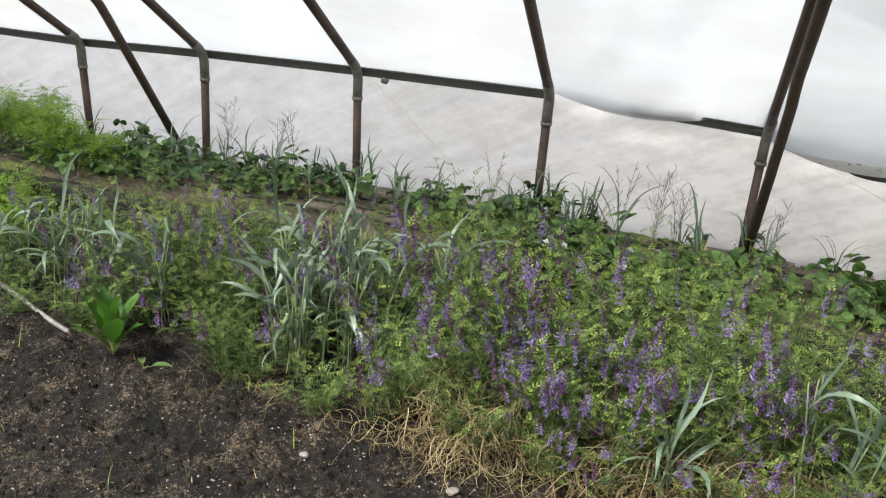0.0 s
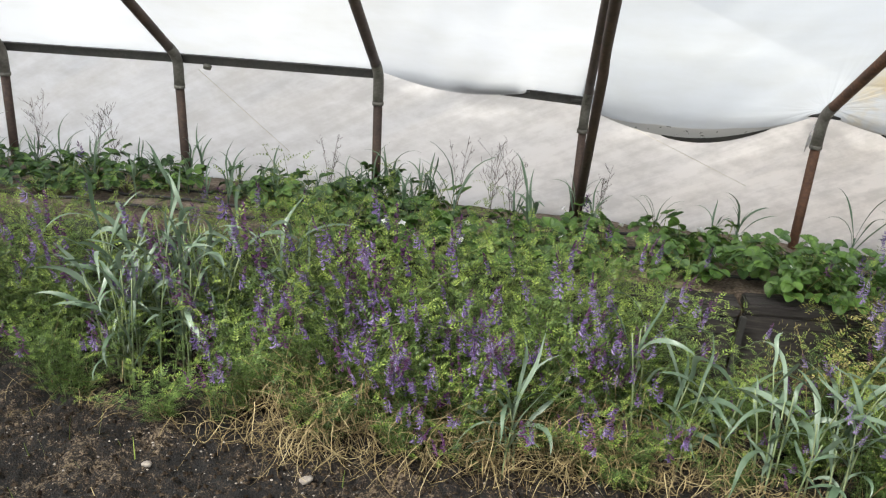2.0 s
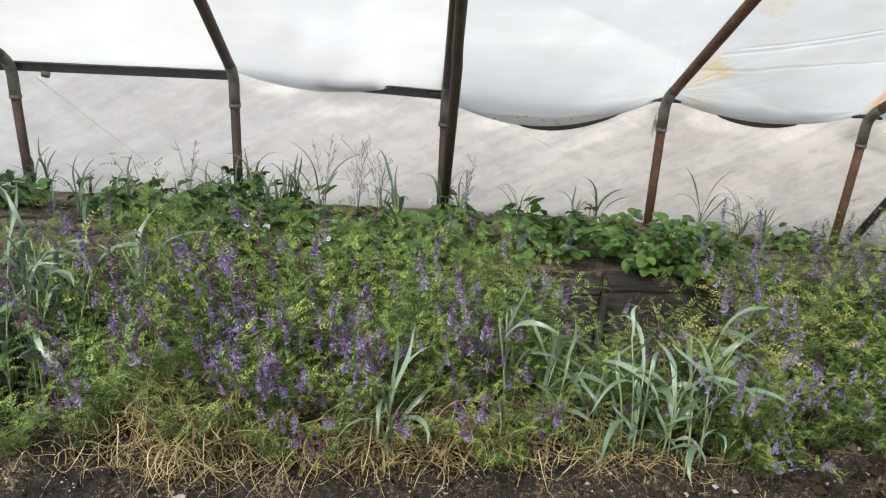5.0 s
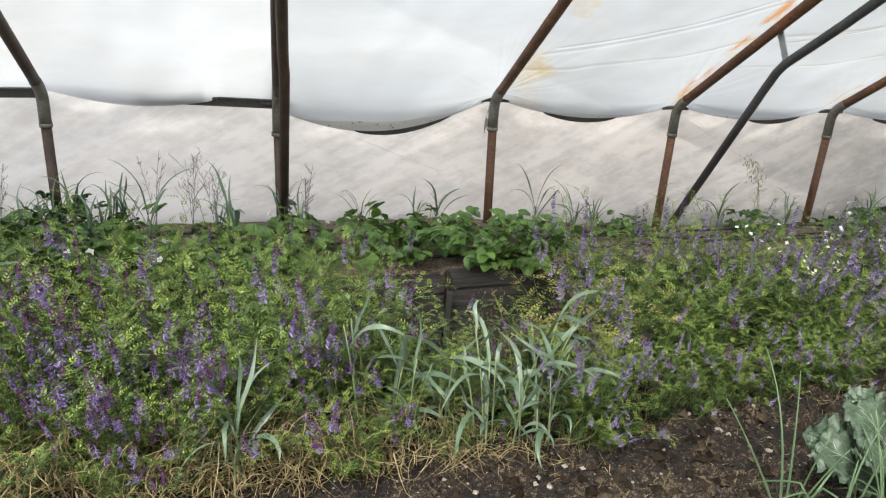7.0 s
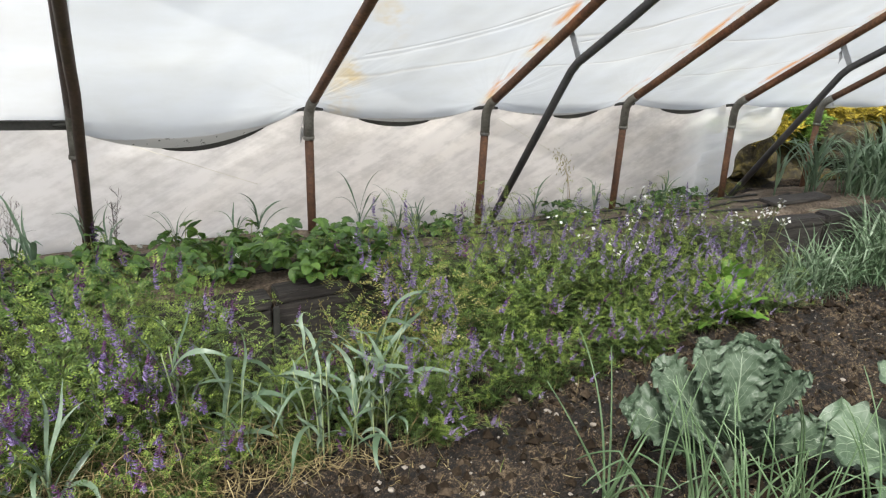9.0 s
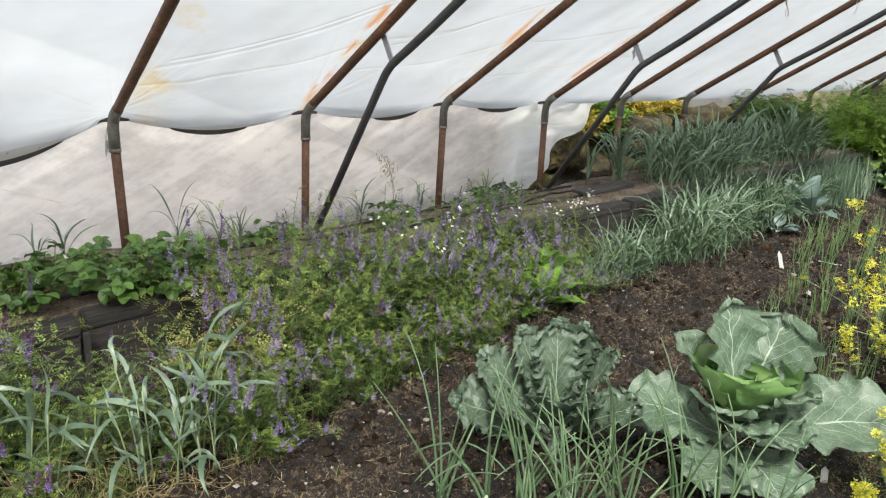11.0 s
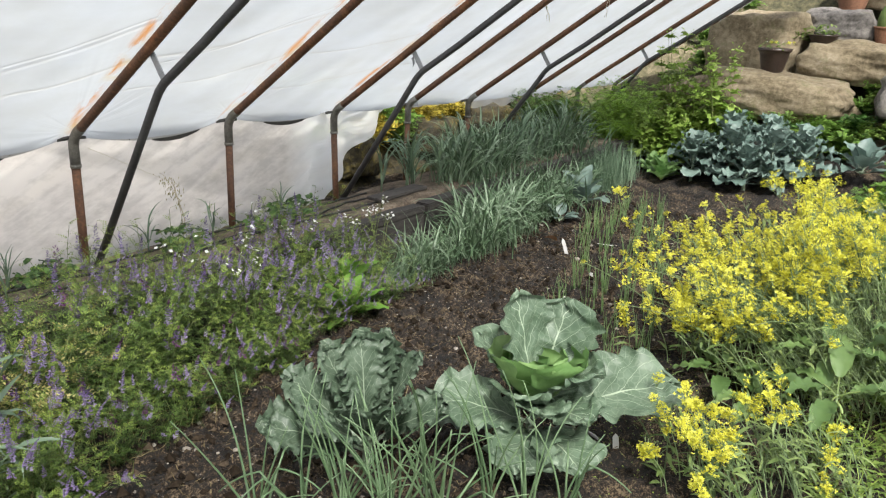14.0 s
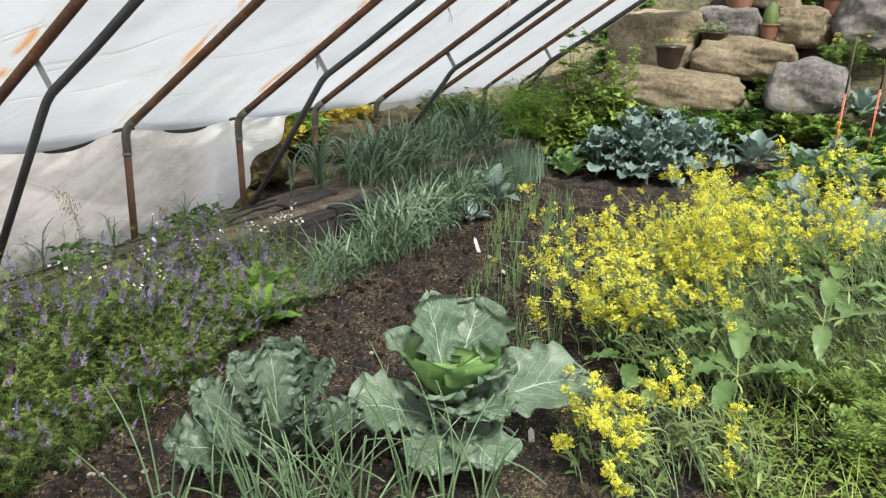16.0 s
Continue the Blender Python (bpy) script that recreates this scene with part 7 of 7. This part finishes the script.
for k, (gx, gy, gz) in enumerate(((9.45, 1.05, 0.72), (9.35, 2.45, 0.6), (9.75, 0.45, 1.0), (9.9, 1.95, 1.15), (9.3, 1.2, 0.5), (10.25, 1.2, 1.2), (10.3, 0.35, 1.25), (9.2, 0.1, 0.5), (10.5, 2.1, 1.3), (9.6, -0.1, 0.9), (10.7, 0.9, 1.6), (9.1, 2.25, 0.42), (8.8, 2.6, 0.3), (8.72, 1.0, 0.34), (8.70, 1.4, 0.34), (8.68, 1.8, 0.34), (8.72, 2.2, 0.34), (8.75, 0.7, 0.36), (8.75, 0.3, 0.38), (9.35, 0.95, 0.62), (10.0, 3.1, 0.85), (9.6, 3.3, 0.6), (10.4, 3.2, 1.1), (9.2, 3.2, 0.35), (10.7, 2.8, 1.5))):
    fern_bush(gx, gy, gz, 1740 + k, 0.18, 0.18, WEED if k % 2 else GROUND_LEAF, "small green plants between the boulders", "wild plants", 12, "rock_plant", 0.036)

# ---- boulders and pots ----
BOULDERS = [
    ("long tawny boulder with rounded mossy edges", ROCK, (9.1, 1.98, 0.66), (0.42, 0.86, 0.27), 1), ("tawny rough slab-shaped boulder on the terrace", ROCK, (9.75, 1.34, 1.02), (0.42, 0.62, 0.25), 2),
    ("rounded grey boulder with dark stains", ROCK_GREY, (9.05, 0.61, 0.80), (0.36, 0.42, 0.31), 3), ("broad pale sloping boulder on the terrace", ROCK, (10.0, 2.45, 1.12), (0.4, 0.62, 0.44), 4),
    ("rough grey boulder on the terrace", ROCK_GREY, (10.3, 1.67, 1.37), (0.38, 0.42, 0.23), 5), ("tawny boulder on the terrace", ROCK, (10.3, 0.83, 1.38), (0.38, 0.32, 0.25), 6),
    ("large grey boulder on the terrace", ROCK_GREY, (10.2, 0.10, 1.45), (0.42, 0.44, 0.32), 7), ("tawny boulder on the terrace", ROCK, (10.8, 1.3, 1.85), (0.4, 0.6, 0.3), 8),
    ("tawny boulder on the terrace", ROCK, (10.9, 0.2, 1.95), (0.4, 0.6, 0.3), 9), ("grey boulder on the terrace", ROCK_GREY, (9.2, -0.5, 0.75), (0.4, 0.40, 0.34), 10), ("pale boulder at the slope foot", ROCK, (9.3, 2.95, 0.52), (0.3, 0.34, 0.26), 11),
    ("brown block of stone below the film edge", OCHRE_SHADED, (7.05, 4.35, 0.30), (0.35, 0.25, 0.24), 12), ("brown block of stone below the film edge", OCHRE_SHADED, (6.2, 4.45, 0.28), (0.4, 0.25, 0.22), 13), ("brown block of stone below the film edge", OCHRE_SHADED, (8.2, 4.4, 0.32), (0.4, 0.25, 0.26), 14),
    ("tawny block of stone by the torn film", OCHRE_SHADED, (5.0, 4.32, 0.25), (0.22, 0.16, 0.2), 15)]
for label, mat, place, size, seed in BOULDERS:
    ob = new("boulder", rock_mesh("boulder", mat, seed, size, detail=5))
    ob.matrix_basis = pose(*place, 4 * math.sin(seed), 5 * math.cos(seed * 2), 9 * math.sin(seed * 3))
    tagged(ob, label, "boulder", "boulders")


def pot(x, y, z, r, h, material, label, kind):
    t = thing("flower_pot", label, "flower pot", at(x, y, z))
    s = Sheet()
    rings = [(0.68, 0.0), (0.80, 0.25), (0.95, 0.7), (1.0, 0.86), (1.1, 0.87), (1.12, 1.0), (1.0, 1.0), (0.95, 0.9), (0.0, 0.88)]
    n = 24
    for q, zz in rings:
        for j in range(n):
            a = 2 * math.pi * j / n
            s.v.append((r * q * math.cos(a), r * q * math.sin(a), h * zz))
    for i in range(len(rings) - 1):
        for j in range(n):
            j2 = (j + 1) % n
            s.f.append((i * n + j, i * n + j2, (i + 1) * n + j2, (i + 1) * n + j))
    part("pot", s.mesh("pot", material), t)
    rng = random.Random(int(x * 100 + y * 37))
    if kind == "cactus":
        c = Sheet()
        ribs, hh = 12, 0.26
        m = 24
        for i in range(12):
            q = i / 11
            rr = 0.075 * math.sin(math.pi * min(0.985, 0.28 + 0.72 * q)) ** 0.5
            for j in range(m):
                a = 2 * math.pi * j / m
                w = rr * (1 + (0.12 if j % 2 else -0.06))
                c.v.append((w * math.cos(a), w * math.sin(a), h * 0.88 + hh * q))
        for i in range(11):
            for j in range(m):
                j2 = (j + 1) % m
                c.f.append((i * m + j, i * m + j2, (i + 1) * m + j2, (i + 1) * m + j))
        part("cactus", c.mesh("cactus", MUSTARD), t, "ribbed grey-green cactus")
    else:
        lf = Sheet()
        for k in range(90 if kind == "bushy" else 40):
            a = rng.uniform(0, 6.28)
            p = Vector((rng.gauss(0, r * 0.5), rng.gauss(0, r * 0.5), h * 0.9 + abs(rng.gauss(0, 0.05))))
            lf.leaf(p, Vector((math.cos(a), math.sin(a), rng.uniform(0, 0.9))), UP, rng.uniform(0.04, 0.09), 0.025, 0.6, 3, 0.2, None, 0, 5, 0, 1)
        part("foliage", lf.mesh("foliage", WEED), t)
        if kind == "petals":
            for k in range(9):
                part("flower", CRESS if k % 2 else HEADS[0], t, "", pose(rng.gauss(0, r * 0.5), rng.gauss(0, r * 0.5), h + 0.06, 20, 20, 40 * k))


pot(9.2, 2.07, 0.90, 0.155, 0.25, DARK_POT, "dark glazed flower pot with small plants on a boulder", "petals")
pot(9.75, 1.71, 1.20, 0.15, 0.10, DARK_POT, "low dark bowl with trailing green plant", "bushy")
pot(10.0, 1.16, 1.23, 0.10, 0.18, TERRACOTTA, "terracotta pot with a ribbed cactus", "cactus")
pot(10.5, 1.59, 1.55, 0.18, 0.26, TERRACOTTA, "large terracotta pot on the upper terrace", "bushy")
pot(10.4, 0.57, 1.52, 0.10, 0.20, TERRACOTTA, "terracotta pot with green plants", "bushy")
for k, (sx, sy) in enumerate(((8.2, 0.25), (8.2, -0.02))):
    t = thing("garden_stake", "thin garden stake, red below and dark above", "stake", at(sx, sy, 0.2), "stakes")
    s = Sheet()
    s.tube([(0, 0, 0), (0.005, -0.01, 0.64 if k == 0 else 0.7)], 0.010, 0.009, 8)
    part("lower_rod", s.mesh("lower_rod", STAKE), t, "red painted rod")
    s = Sheet()
    s.tube([(0.005, -0.01, 0.64 if k == 0 else 0.7), (0.01, -0.02, 1.12)], 0.009, 0.008, 8)
    part("upper_rod", s.mesh("upper_rod", RUST_DARK), t, "dark bare rod")
rosette("young_cabbage", "blue-green cabbage plant by the boulders", "cabbage", 8.6, 0.08, 0.62, 1690, 14, 0.20, 0.11, BLUE_LEAF, (0.1, 1.4), 0.12, 0.7, CABBAGE_STEM, 0.3, None, 8, 3, 7.0, "far cabbages")
fern_bush(9.5, 0.30, 0.98, 1700, 0.24, 0.26, WEED, "leafy plant with yellow and white flowers on the terrace", "flowers", 30, "flower_bush", 0.025)
for k in range(10):
    part("flower", HEADS[k % 8] if k % 3 else CRESS, bpy.data.objects["flower_bush"], "", pose(rng_far.gauss(0, 0.15), rng_far.gauss(0, 0.2), 0.24 + 0.05 * (k % 3), 0, 0, 30 * k))
